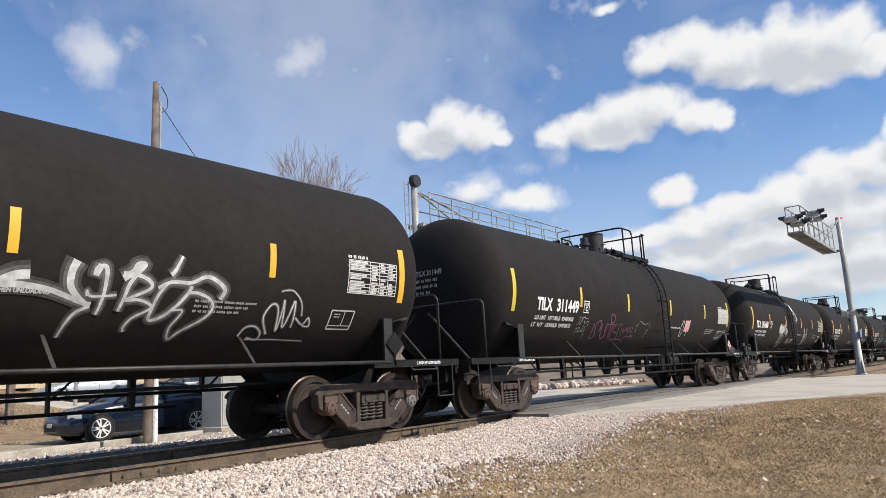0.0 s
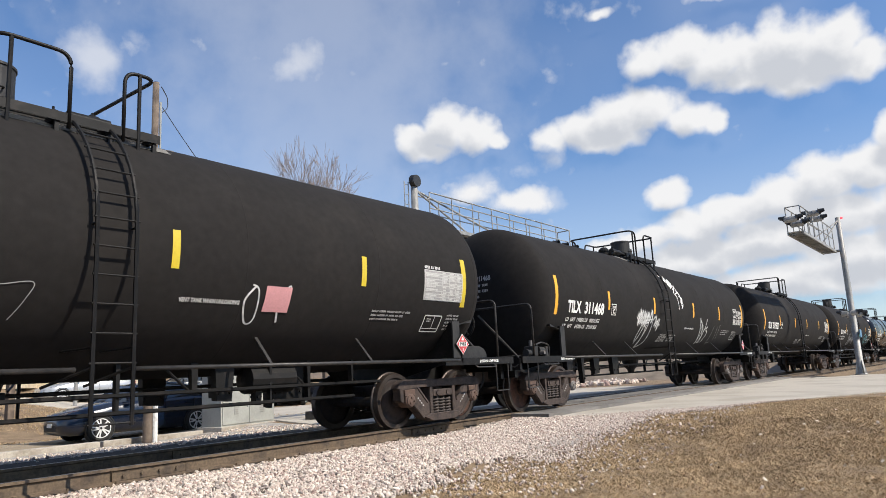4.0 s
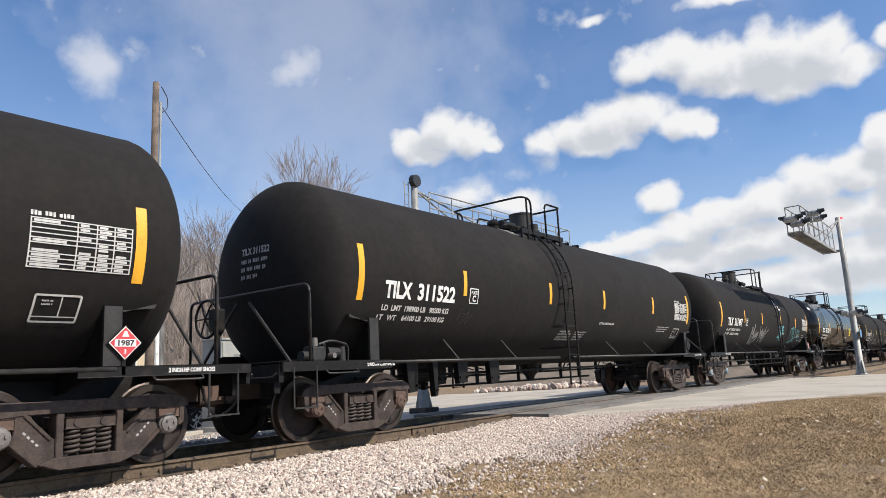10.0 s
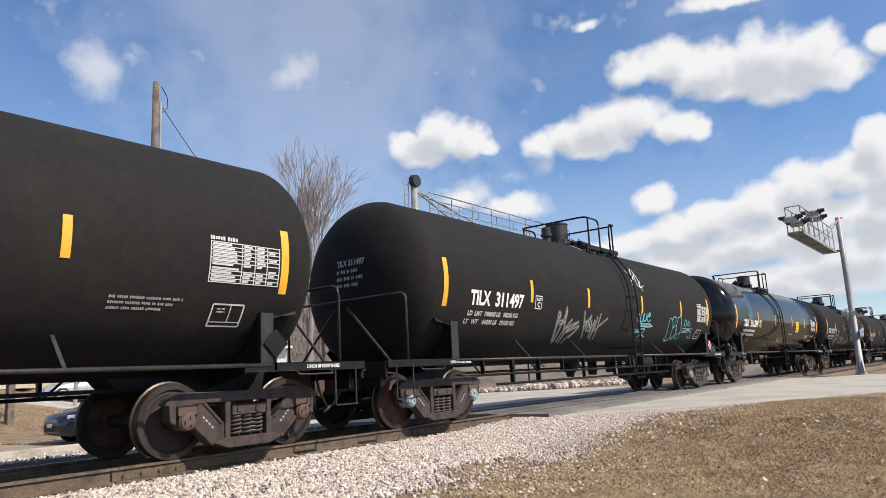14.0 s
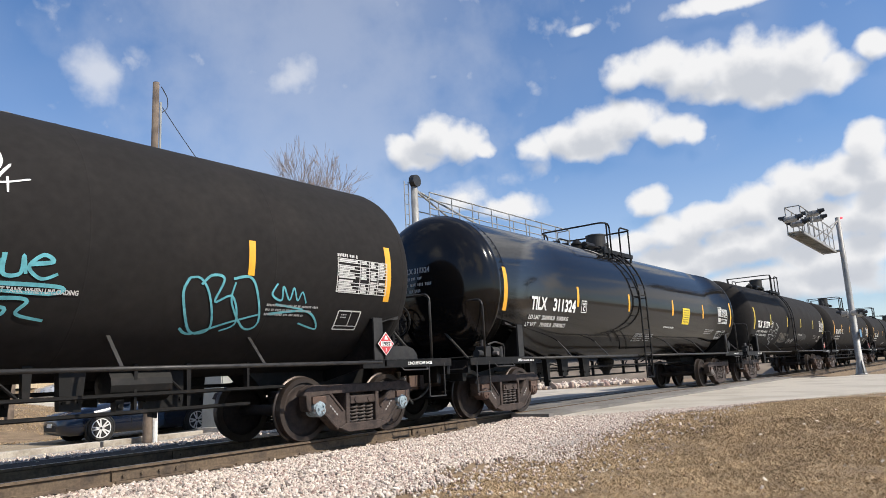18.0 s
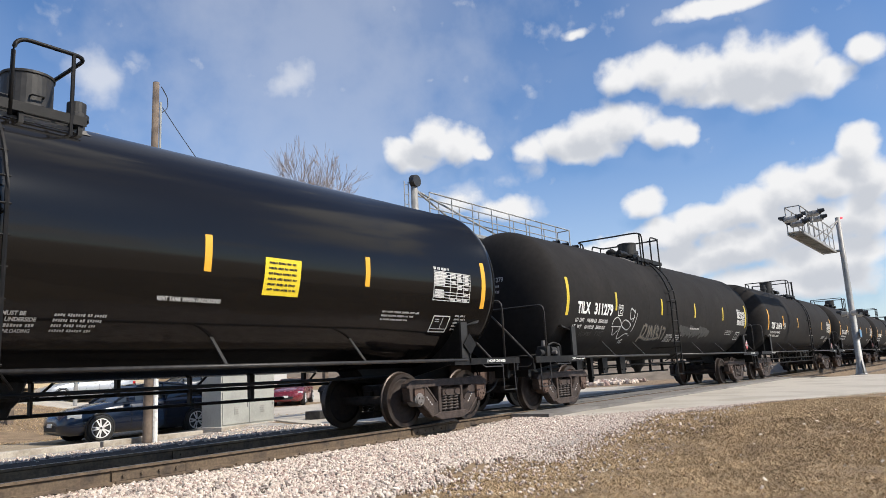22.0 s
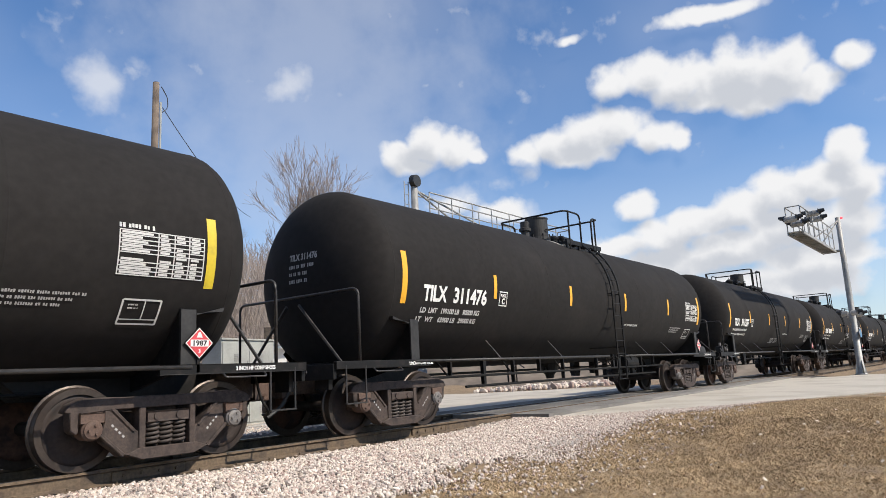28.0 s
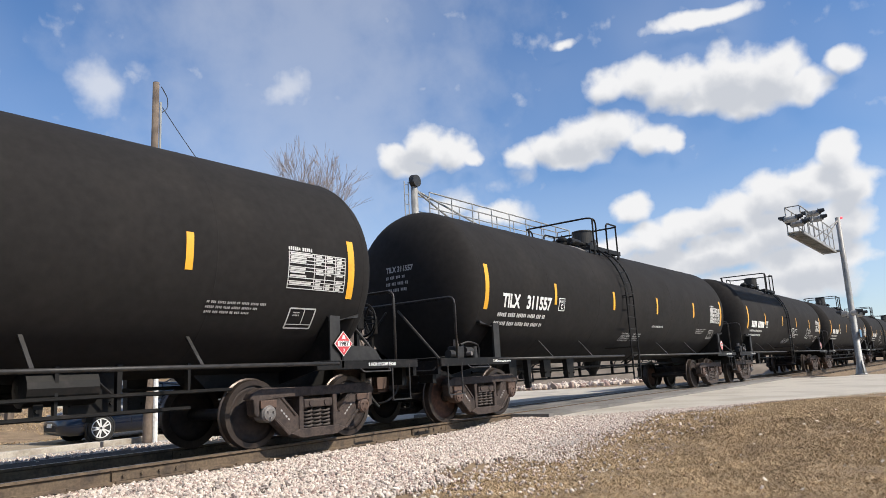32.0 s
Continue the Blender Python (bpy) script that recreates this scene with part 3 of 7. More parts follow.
# ---- clouds: a high drifting layer ----
def cloud_material():
    m = bpy.data.materials.new("cloud_layer")
    m.use_nodes = True
    nt = m.node_tree
    nt.nodes.clear()
    N, L = nt.nodes.new, nt.links.new

    def math_node(op, a, b=None, c=None):
        n = N("ShaderNodeMath")
        n.operation = op
        for i, v in enumerate((a, b, c)):
            if v is None:
                continue
            if isinstance(v, (int, float)):
                n.inputs[i].default_value = v
            else:
                L(v, n.inputs[i])
        return n.outputs[0]

    def vec(op, a, b=None):
        n = N("ShaderNodeVectorMath")
        n.operation = op
        for i, v in enumerate((a, b)):
            if v is None:
                continue
            if isinstance(v, tuple):
                n.inputs[i].default_value = v
            else:
                L(v, n.inputs[i])
        return n.outputs["Value"] if op == "LENGTH" else n.outputs["Vector"]

    co = vec("NORMALIZE", N("ShaderNodeTexCoord").outputs["Object"])
    sep = N("ShaderNodeSeparateXYZ")
    L(co, sep.inputs[0])
    az = math_node("DEGREES", math_node("ARCTAN2", sep.outputs[0], sep.outputs[1]))
    el = math_node("DEGREES", math_node("ARCSINE", sep.outputs[2]))
    comb = N("ShaderNodeCombineXYZ")
    L(az, comb.inputs[0])
    L(el, comb.inputs[1])
    P = comb.outputs[0]

    def noise_node(scale, detail, rough=0.55, vector=None):
        n = N("ShaderNodeTexNoise")
        n.inputs["Scale"].default_value, n.inputs["Detail"].default_value, n.inputs["Roughness"].default_value = scale, detail, rough
        L(vector or P, n.inputs["Vector"])
        return n

    warp = noise_node(0.24, 4.0, 0.5)
    Pw = vec("ADD", P, vec("MULTIPLY", vec("SUBTRACT", warp.outputs["Color"], (0.5, 0.5, 0.5)), (2.2, 1.8, 0)))
    # cumulus heaps: azimuth, height, half widths (degrees), thickness
    town_side = ((21.6, 14.6, 3.8, 1.7, 0.95), (17.2, 13.6, 3.6, 1.9, 0.95))
    big = ((68.9, 22.8, 2.04, 1.18, 1), (71.5, 23.1, 2.64, 1.49, 1.05), (74.9, 22.1, 2.94, 1.55, 1.05), (79.0, 21.7, 2.95, 2.30, 1.1), (81.9, 21.2, 2.61, 2.17, 1.1), (84.1, 19.8, 1.59, 1.37, 1), (80.1, 19.5, 2.53, 1.43, 1.05), (77.0, 20.5, 2.83, 1.14, 1.05))
    middle = ((61.2, 18.0, 1.32, 1.35, 0.85), (63.4, 18.6, 2.15, 1.42, 1), (66.7, 19.0, 2.64, 1.75, 1.05), (69.4, 19.1, 2.31, 1.55, 1.05), (72.0, 18.2, 2.06, 1.20, 1), (73.5, 17.8, 1.01, 0.85, 0.95), (65.6, 17.4, 3.02, 1.07, 1), (49.7, 18.7, 1.65, 1.27, 0.9), (52.2, 19.5, 2.14, 1.81, 1.05), (54.6, 18.9, 2.13, 1.54, 1.05), (56.6, 18.3, 1.06, 0.77, 0.95), (50.9, 17.6, 2.13, 0.82, 0.7), (58.4, 13.3, 2.64, 1.10, 0.85), (54.1, 14.4, 2.20, 1.11, 0.7))
    bank_top = ((69.7, 12.7, 1.82, 1.10, 1), (85.5, 14.6, 1.42, 1.46, 1.1), (85.7, 12.4, 1.83, 1.85, 1.1), (83.1, 12.8, 1.97, 1.59, 1.1), (80.7, 12.4, 2.22, 1.63, 1.1), (77.5, 11.5, 2.49, 1.43, 1.1), (74.2, 10.9, 2.69, 1.20, 1.05), (71.3, 10.1, 3.21, 1.23, 1.05), (67.8, 9.6, 2.89, 0.98, 1), (65.1, 9.3, 2.24, 0.63, 0.9))
    bank_low = ((81.1, 9.7, 3.99, 1.87, 1.1), (84.8, 9.9, 2.02, 1.80, 1.1), (76.7, 8.6, 4.29, 1.60, 1.1), (71.9, 7.8, 4.98, 1.48, 1.05), (82.2, 7.1, 4.22, 1.52, 1.1), (78.3, 5.5, 7.51, 1.58, 1.05), (77.4, 26.5, 4.11, 0.69, 1.05), (86.9, 21.2, 1.34, 0.95, 1.05), (65.4, 26.6, 1.23, 0.41, 0.7))
    # torn, half transparent ones
    torn = ((24.8, 23.3, 1.73, 1.82, 0.95), (28.1, 25.1, 1.83, 1.36, 0.75), (26.3, 21.8, 2.40, 1.62, 0.35), (40.0, 24.1, 2.27, 1.98, 0.95), (37.3, 24.5, 1.67, 1.02, 0.6), (41.6, 25.1, 1.25, 1.37, 0.6), (38.5, 21.5, 3.24, 1.96, 0.3), (34.6, 22.8, 1.80, 1.27, 0.28), (52.1, 24.1, 1.19, 0.48, 0.45), (44.5, 23.7, 0.68, 0.44, 0.35), (78.0, 17.5, 0.71, 0.49, 0.35), (61.3, 16.2, 1.3, 1.3, 0.75), (46.8, 20.0, 1.5, 1.7, 0.6), (58.0, 15.7, 1.9, 1.2, 0.7), (55.2, 14.4, 3.0, 1.5, 0.8), (60.6, 13.2, 2.0, 1.6, 0.6))
    heaps = town_side + big + middle + bank_top + bank_low
    dens = None
    for a, e, ra, re, k in heaps:
        d = vec("LENGTH", vec("MULTIPLY", vec("SUBTRACT", Pw, (a, e, 0)), (1 / ra, 1 / re, 0)))
        v = math_node("MULTIPLY", math_node("SUBTRACT", 1.38, d), k)
        dens = v if dens is None else math_node("SMOOTH_MAX", dens, v, 0.25)
    soft = None
    for a, e, ra, re, k in torn:
        d = vec("LENGTH", vec("MULTIPLY", vec("SUBTRACT", Pw, (a, e, 0)), (0.85 / ra, 0.85 / re, 0)))
        v = math_node("MULTIPLY", math_node("SUBTRACT", 1.25, d), k)
        soft = v if soft is None else math_node("SMOOTH_MAX", soft, v, 0.3)
    # the same kind of sky all round
    rest = noise_node(2.6, 7.0, vector=co).outputs["Fac"]
    away = math_node("SUBTRACT", math_node("ABSOLUTE", math_node("SUBTRACT", az, 55.0)), 40.0)
    high = math_node("SUBTRACT", el, 34.0)
    gate = math_node("MULTIPLY", math_node("MAXIMUM", away, high), 0.12)
    gate = math_node("MINIMUM", math_node("MAXIMUM", gate, 0.0), 1.0)
    rest = math_node("MULTIPLY", math_node("MULTIPLY", math_node("SUBTRACT", rest, 0.5), 5.0), gate)
    dens = math_node("MAXIMUM", dens, rest)
    fine = math_node("SUBTRACT", noise_node(0.42, 5.0, 0.5).outputs["Fac"], 0.5)
    dens = math_node("ADD", dens, math_node("MULTIPLY", fine, 1.35))
    torn_fine = math_node("SUBTRACT", noise_node(0.22, 6.0, 0.55).outputs["Fac"], 0.5)
    sr = N("ShaderNodeMapRange")
    sr.interpolation_type = "SMOOTHSTEP"
    L(math_node("ADD", soft, math_node("MULTIPLY", torn_fine, 2.5)), sr.inputs[0])
    sr.inputs[1].default_value, sr.inputs[2].default_value, sr.inputs[4].default_value = 0.0, 1.35, 0.66
    ramp = N("ShaderNodeMapRange")
    ramp.interpolation_type = "SMOOTHSTEP"
    L(dens, ramp.inputs[0])
    ramp.inputs[1].default_value, ramp.inputs[2].default_value = 0.0, 0.78
    # thin veil
    veil = noise_node(0.045, 3.0, 0.5).outputs["Fac"]
    vr = N("ShaderNodeMapRange")
    vr.interpolation_type = "SMOOTHSTEP"
    L(veil, vr.inputs[0])
    vr.inputs[1].default_value, vr.inputs[2].default_value, vr.inputs[4].default_value = 0.26, 0.85, 0.22
    low = N("ShaderNodeMapRange")
    L(el, low.inputs[0])
    low.inputs[1].default_value, low.inputs[2].default_value, low.inputs[3].default_value, low.inputs[4].default_value = 1.0, 20.0, 0.5, 0.0
    alpha = math_node("MAXIMUM", math_node("MAXIMUM", math_node("MAXIMUM", ramp.outputs[0], sr.outputs[0]), vr.outputs[0]), low.outputs[0])
    # a hazier sky over the town
    hz = N("ShaderNodeMapRange")
    hz.interpolation_type = "SMOOTHSTEP"
    L(math_node("ABSOLUTE", math_node("SUBTRACT", math_node("ADD", az, math_node("MULTIPLY", torn_fine, 26.0)), 42.0)), hz.inputs[0])
    hz.inputs[1].default_value, hz.inputs[2].default_value, hz.inputs[3].default_value, hz.inputs[4].default_value = 0.0, 28.0, 0.31, 0.0
    alpha = math_node("MAXIMUM", alpha, hz.outputs[0])
    # the sun shines through a clear stretch
    clear = N("ShaderNodeMapRange")
    clear.interpolation_type = "SMOOTHSTEP"
    far = vec("LENGTH", vec("SUBTRACT", co, tuple(SUN_WAY)))
    L(far, clear.inputs[0])
    clear.inputs[1].default_value, clear.inputs[2].default_value = 0.25, 0.6
    alpha = math_node("MULTIPLY", alpha, clear.outputs[0])
    # grey bases, bright tops
    shade = N("ShaderNodeMapRange")
    shade.interpolation_type = "SMOOTHSTEP"
    up = vec("ADD", Pw, (0.6, 1.5, 0))
    dens2 = None
    for a, e, ra, re, k in heaps:
        if k < 0.7:
            continue
        d = vec("LENGTH", vec("MULTIPLY", vec("SUBTRACT", up, (a, e, 0)), (1 / ra, 1 / re, 0)))
        v = math_node("MULTIPLY", math_node("SUBTRACT", 1.3, d), k)
        dens2 = v if dens2 is None else math_node("SMOOTH_MAX", dens2, v, 0.25)
    dens2 = math_node("ADD", dens2, math_node("MULTIPLY", fine, 1.6))
    L(dens2, shade.inputs[0])
    shade.inputs[1].default_value, shade.inputs[2].default_value = 0.15, 1.15
    mix = N("ShaderNodeMix")
    mix.data_type = "RGBA"
    L(shade.outputs[0], mix.inputs[0])
    mix.inputs[6].default_value, mix.inputs[7].default_value = (0.99, 0.99, 1.0, 1), (0.66, 0.69, 0.75, 1)
    em = N("ShaderNodeEmission")
    L(mix.outputs[2], em.inputs[0])
    em.inputs[1].default_value = 0.91
    tr = N("ShaderNodeBsdfTransparent")
    ms = N("ShaderNodeMixShader")
    L(alpha, ms.inputs[0])
    L(tr.outputs[0], ms.inputs[1])
    L(em.outputs[0], ms.inputs[2])
    out = N("ShaderNodeOutputMaterial")
    L(ms.outputs[0], out.inputs[0])
    return m


bm = bmesh.new()
prof = [(3600 * 0.55 * math.sin(radians(a)), 3600 * math.cos(radians(a))) for a in range(-2, 90, 4)] + [(3600 * 0.55, 5.0)]
lathe(bm, prof, 64, "Z", close=False)
clouds = part("clouds", bm, cloud_material(), None, smooth=True)
tagged(clouds, "white cumulus clouds with grey bases on a blue sky", "clouds", kind="backdrop")
clouds["kind"] = "structure"


# ---- the train: tank cars ----
R, ZC, HALF, HEAD = 1.545, 2.533, 7.39, 0.63
PITCH = 17.76
LADDER = {-1: -0.845, 1: -0.68}      # the ladder's middle on either side


def on_tank(x, arc, lift=0.004):
    """The place on the near side of the shell, arc metres up along the skin from the stripes' upper ends."""
    a = (arc + 0.15) / R
    return Vector((x, -(R + lift) * math.cos(a), ZC + (R + lift) * math.sin(a)))


def skin(bm, x0, x1, a0, a1, lift=0.004, nx=1, na=6):
    """A patch of the shell's skin."""
    g = [[bm.verts.new(on_tank(x0 + (x1 - x0) * i / nx, a0 + (a1 - a0) * j / na, lift)) for i in range(nx + 1)] for j in range(na + 1)]
    for j in range(na):
        for i in range(nx):
            bm.faces.new((g[j][i], g[j][i + 1], g[j + 1][i + 1], g[j + 1][i]))
    return bm


def wheel_profile():
    return [(0.0, 0.457 - 0.075), (0.0, 0.457 - 0.006), (0.012, 0.457), (0.10, 0.462), (0.112, 0.484), (0.135, 0.484), (0.14, 0.462), (0.14, 0.457 - 0.08)]


def build_car():
    car = thing("tank_car", "matt black tank car on rusty four-wheel trucks", "tank car", "tank cars of the train")
    # shell: cylinder with dished heads
    bm = bmesh.new()
    prof = []
    for k in range(13):
        a = radians(90 * k / 12)
        prof.append((-HALF - HEAD * math.cos(a), max(0.02, R * math.sin(a))))
    for x in (-7.2, -4.86, -2.43, 0.0, 2.43, 4.86, 7.2):
        prof.append((x, R))
    prof += [(-u, r) for u, r in prof[12::-1]]
    lathe(bm, prof, 72, "X")
    for v in bm.verts:
        v.co.z += ZC
    tank = part("tank", bm, M_TANK, car, smooth=True)
    # weld seams
    for x in (-HALF, -4.86, -2.43, 2.43, 4.86, HALF):
        bm = bmesh.new()
        n = 64
        rings = [[bm.verts.new((x + dx, -(R + h) * math.cos(2 * math.pi * k / n), ZC + (R + h) * math.sin(2 * math.pi * k / n))) for k in range(n)] for dx, h in ((-0.012, 0.0), (0, 0.004), (0.012, 0.0))]
        for a, b in zip(rings, rings[1:]):
            for k in range(n):
                bm.faces.new((a[k], a[(k + 1) % n], b[(k + 1) % n], b[k]))
        part("weld_seam", bm, M_TANK, tank, smooth=True)
    # side rails with braces
    for s in (-1, 1):
        bm = bmesh.new()
        gap = LADDER[s]
        tube(bm, [(-6.9, s * 1.46, 1.085), (gap - 0.3, s * 1.46, 1.085)], 0.027, 8)
        tube(bm, [(gap + 0.3, s * 1.46, 1.085), (6.9, s * 1.46, 1.085)], 0.027, 8)
        part("side_rail", bm, M_PIPE, car, smooth=True)
        for x in (-4.73, -2.86, 1.95, 4.36):
            bm = bmesh.new()
            box(bm, -0.022, 0.022, -0.008, 0.008, 0.0, 0.52, 0, Matrix.Translation((x, s * 1.45, 1.09)) @ Matrix.Rotation(s * 0.74, 4, "X"))
            part("brace", bm, M_PIPE, car)
    # stub sills, bolsters, saddles, end decks, couplers
    for e in (-1, 1):
        bm = bmesh.new()
        prism(bm, [(e * 5.2, 1.16), (e * 5.6, 0.78), (e * 8.35, 0.78), (e * 8.35, 1.08), (e * 7.0, 1.2)], -0.26, 0.26)
        part("stub_sill", bm, M_FRAME, car)
        bm = bmesh.new()
        prof = [(-1.42, 1.08), (-1.40, 1.72), (-1.25, 1.84)]
        for k in range(9):
            a = radians(-145 + 110 * k / 8)
            prof.append((R * 1.004 * math.cos(a), ZC + R * 1.004 * math.sin(a)))
        prof += [(1.25, 1.84), (1.40, 1.72), (1.42, 1.08), (0.3, 0.84), (-0.3, 0.84)]
        vs = [bm.verts.new((0, y, z)) for y, z in prof]
        f = bm.faces.new(vs)
        r = bmesh.ops.extrude_face_region(bm, geom=[f])
        for v in r["geom"]:
            if isinstance(v, bmesh.types.BMVert):
                v.co.x += 0.05
        bmesh.ops.recalc_face_normals(bm, faces=bm.faces)
        o = part("bolster", bm, M_FRAME, car)
        o.location.x = e * 6.83 - 0.025
        for s in (-1, 1):
            bm = bmesh.new()
            box(bm, e * 6.86 - 0.1, e * 6.86 + 0.1, s * 1.42, s * 1.45, 1.05, 1.76, 0.006)
            prism(bm, [(e * 6.80, 1.70), (e * 7.0, 1.70), (e * 7.36, 1.80), (e * 7.34, 1.75)], s * 1.43, s * 1.27)
            part("saddle_plate", bm, M_SILL, car)
            bm = bmesh.new()
            box(bm, e * 6.5, e * 8.62, s * 1.40, s * 1.47, 1.0, 1.115, 0.008)
            part("side_sill", bm, M_FRAME, car)
        bm = bmesh.new()
        box(bm, e * 7.75, e * 8.62, -1.40, 1.40, 1.045, 1.075, 0.005)
        part("end_deck", bm, M_FRAME, car)
        bm = bmesh.new()
        for k in range(9):
            x = e * (7.76 + 0.095 * k)
            box(bm, x - 0.006, x + 0.006, -1.38, 1.38, 1.075, 1.1)
        part("deck_grating", bm, M_FRAME, car)
        bm = bmesh.new()
        box(bm, e * 8.58, e * 8.64, -1.42, 1.42, 0.86, 1.08, 0.008)
        part("end_beam", bm, M_FRAME, car)
        bm = bmesh.new()
        tube(bm, [(e * 8.35, 0, 0.86), (e * 8.75, 0, 0.86)], 0.085, 10)
        prism(bm, [(e * 8.7, 0.72), (e * 8.92, 0.72), (e * 8.94, 1.0), (e * 8.7, 1.0)], -0.2, 0.1)
        part("coupler", bm, M_TRUCK, car, "rusty knuckle coupler")
        bm = bmesh.new()
        tube(bm, rounded([(e * 8.5, 0.35, 0.8), (e * 8.7, 0.36, 0.5), (e * 8.92, 0.3, 0.36)], 0.15), 0.028, 8)
        part("air_hose", bm, M_WIRE, car)
        bm = bmesh.new()
        box(bm, e * 7.9, e * 8.66, -0.32, 0.32, 0.66, 1.02, 0.02)
        box(bm, e * 8.62, e * 8.70, -0.36, 0.36, 0.62, 1.06, 0.015)
        part("draft_gear", bm, M_TRUCK, car, "rusty draft gear box behind the coupler")
        bm = bmesh.new()
        box(bm, e * 8.68, e * 8.90, -0.30, -0.06, 0.66, 0.98, 0.05)
        box(bm, e * 8.74, e * 8.86, -0.13, 0.13, 0.60, 1.02, 0.03)
        part("knuckle", bm, M_CAP_RUST, car, "rusty coupler knuckle")
        bm = bmesh.new()
        tube(bm, [(e * 8.5, 0.36, 0.94), (e * 8.5, 0.36, 0.76)], 0.05, 8)
        tube(bm, [(e * 8.42, 0.36, 0.84), (e * 8.66, 0.36, 0.80)], 0.04, 8)
        part("angle_cock", bm, M_CAP_GREY, car, "grey air hose valve")
        bm = bmesh.new()
        tube(bm, rounded([(e * 8.55, -0.45, 0.98), (e * 8.62, -0.5, 0.62), (e * 8.86, -0.4, 0.42), (e * 8.95, -0.1, 0.40)], 0.2), 0.02, 7)
        part("safety_chain", bm, M_PIPE, car)
        for s in (-1, 1):
            bm = bmesh.new()
            box(bm, e * 8.50, e * 8.58, s * 1.1 - 0.15, s * 1.1 + 0.15, 0.72, 1.0, 0.01)
            part("step_bracket", bm, M_FRAME, car)
        # end handrail: an arch across the end, with raking braces
        bm = bmesh.new()
        tube(bm, rounded([(e * 8.13, -1.45, 1.1), (e * 8.13, -1.45, 2.2), (e * 8.13, 1.45, 2.2), (e * 8.13, 1.45, 1.1)], 0.14, 5), 0.022, 8)
        part("end_handrail", bm, M_PIPE, car, smooth=True)
        for s in (-1, 1):
            bm = bmesh.new()
            tube(bm, [(e * 8.17, s * 0.15, 2.06), (e * 8.17, s * 1.12, 1.09)], 0.024, 7)
            part("rail_brace", bm, M_PIPE, car)
            # sill steps at the corners
            bm = bmesh.new()
            for dx in (8.03, 8.43):
                tube(bm, [(e * dx, s * 1.46, 1.05), (e * dx, s * 1.46, 0.50)], 0.014, 6)
            box(bm, e * 8.02, e * 8.44, s * 1.46 - 0.025, s * 1.46 + 0.025, 0.50, 0.52)
            part("corner_step", bm, M_PIPE, car)
            bm = bmesh.new()
            tube(bm, rounded([(e * 7.3, s * 1.5, 1.0), (e * 7.3, s * 1.56, 0.95), (e * 7.9, s * 1.56, 0.95), (e * 7.9, s * 1.5, 1.0)], 0.04, 3), 0.012, 6)
            part("grab_iron", bm, M_PIPE, car)
        # cut lever
        bm = bmesh.new()
        tube(bm, rounded([(e * 8.68, -1.40, 0.98), (e * 8.70, -1.35, 0.93), (e * 8.74, -0.4, 0.93), (e * 8.82, -0.1, 1.0)], 0.08), 0.013, 6)
        part("cut_lever", bm, M_PIPE, car)
        # placard holders
        for s in (-1, 1):
            bm = bmesh.new()
            if e * s > 0:
                continue
            m = Matrix.Translation((e * 6.98, s * 1.475, 1.36)) @ Matrix.Rotation(radians(45), 4, "Y")
            box(bm, -0.135, 0.135, -0.006, 0.006, -0.135, 0.135, 0, m)
            box(bm, -0.02, 0.02, -s * 0.05, 0, -0.3, 0, 0, Matrix.Translation((e * 6.98, s * 1.47, 1.32)))
            part("placard_holder", bm, M_FRAME, car)
    # side ladders with curved tops
    for s in (-1, 1):
        mid = LADDER[s]
        off = R + 0.10
        for x in (mid - 0.215, mid + 0.215):
            bm = bmesh.new()
            line = [(x, s * off, 0.50), (x, s * off, 1.1), (x, s * off, 2.57)]
            for a in range(8, 64, 7):
                line.append((x, s * off * math.cos(radians(a)), ZC + 0.03 + off * math.sin(radians(a))))
            tube(bm, line, 0.023, 6)
            part("ladder_rail", bm, M_FRAME, car)
        for k in range(13):
            if k < 8:
                z, y = 0.53 + k * 0.305, off
            else:
                a = radians((k - 7) * 10.5 + 3)
                z, y = ZC + 0.03 + off * math.sin(a), off * math.cos(a)
            if k == 1:
                continue
            bm = bmesh.new()
            tube(bm, [(mid - 0.25, s * y, z), (mid + 0.25, s * y, z)], 0.012, 6)
            part("rung", bm, M_FRAME, car)
        for x in (mid - 0.215, mid + 0.215):
            for z in (1.3, 2.6):
                bm = bmesh.new()
                y = math.sqrt(R * R - (z - ZC) ** 2)
                tube(bm, [(x, s * off, z), (x, s * (y - 0.02), z)], 0.014, 6)
                part("ladder_bracket", bm, M_FRAME, car)
            bm = bmesh.new()
            tube(bm, [(x, s * off, 1.1), (x + 0.30, s * 1.2, 0.92)], 0.016, 6)
            part("ladder_stay", bm, M_FRAME, car)
    # top platform, manway, valves, guard rails
    top = ZC + R
    bm = bmesh.new()
    n = 10
    pad_x = [-1.95, -1.7, -1.2, -0.6, 0.0, 0.45, 0.72]
    g = []
    for x in pad_x:
        wide = 36 if -1.8 < x < 0.6 else 22
        g.append([bm.verts.new((x, (R + 0.008) * math.sin(radians(-wide + 2 * wide * k / n)), ZC + (R + 0.008) * math.cos(radians(-wide + 2 * wide * k / n)))) for k in range(n + 1)])
    for ga, gb in zip(g, g[1:]):
        for k in range(n):
            bm.faces.new((ga[k], ga[k + 1], gb[k + 1], gb[k]))
    part("platform_pad", bm, M_PAD, car, "pale worn pad under the top platform", smooth=True)
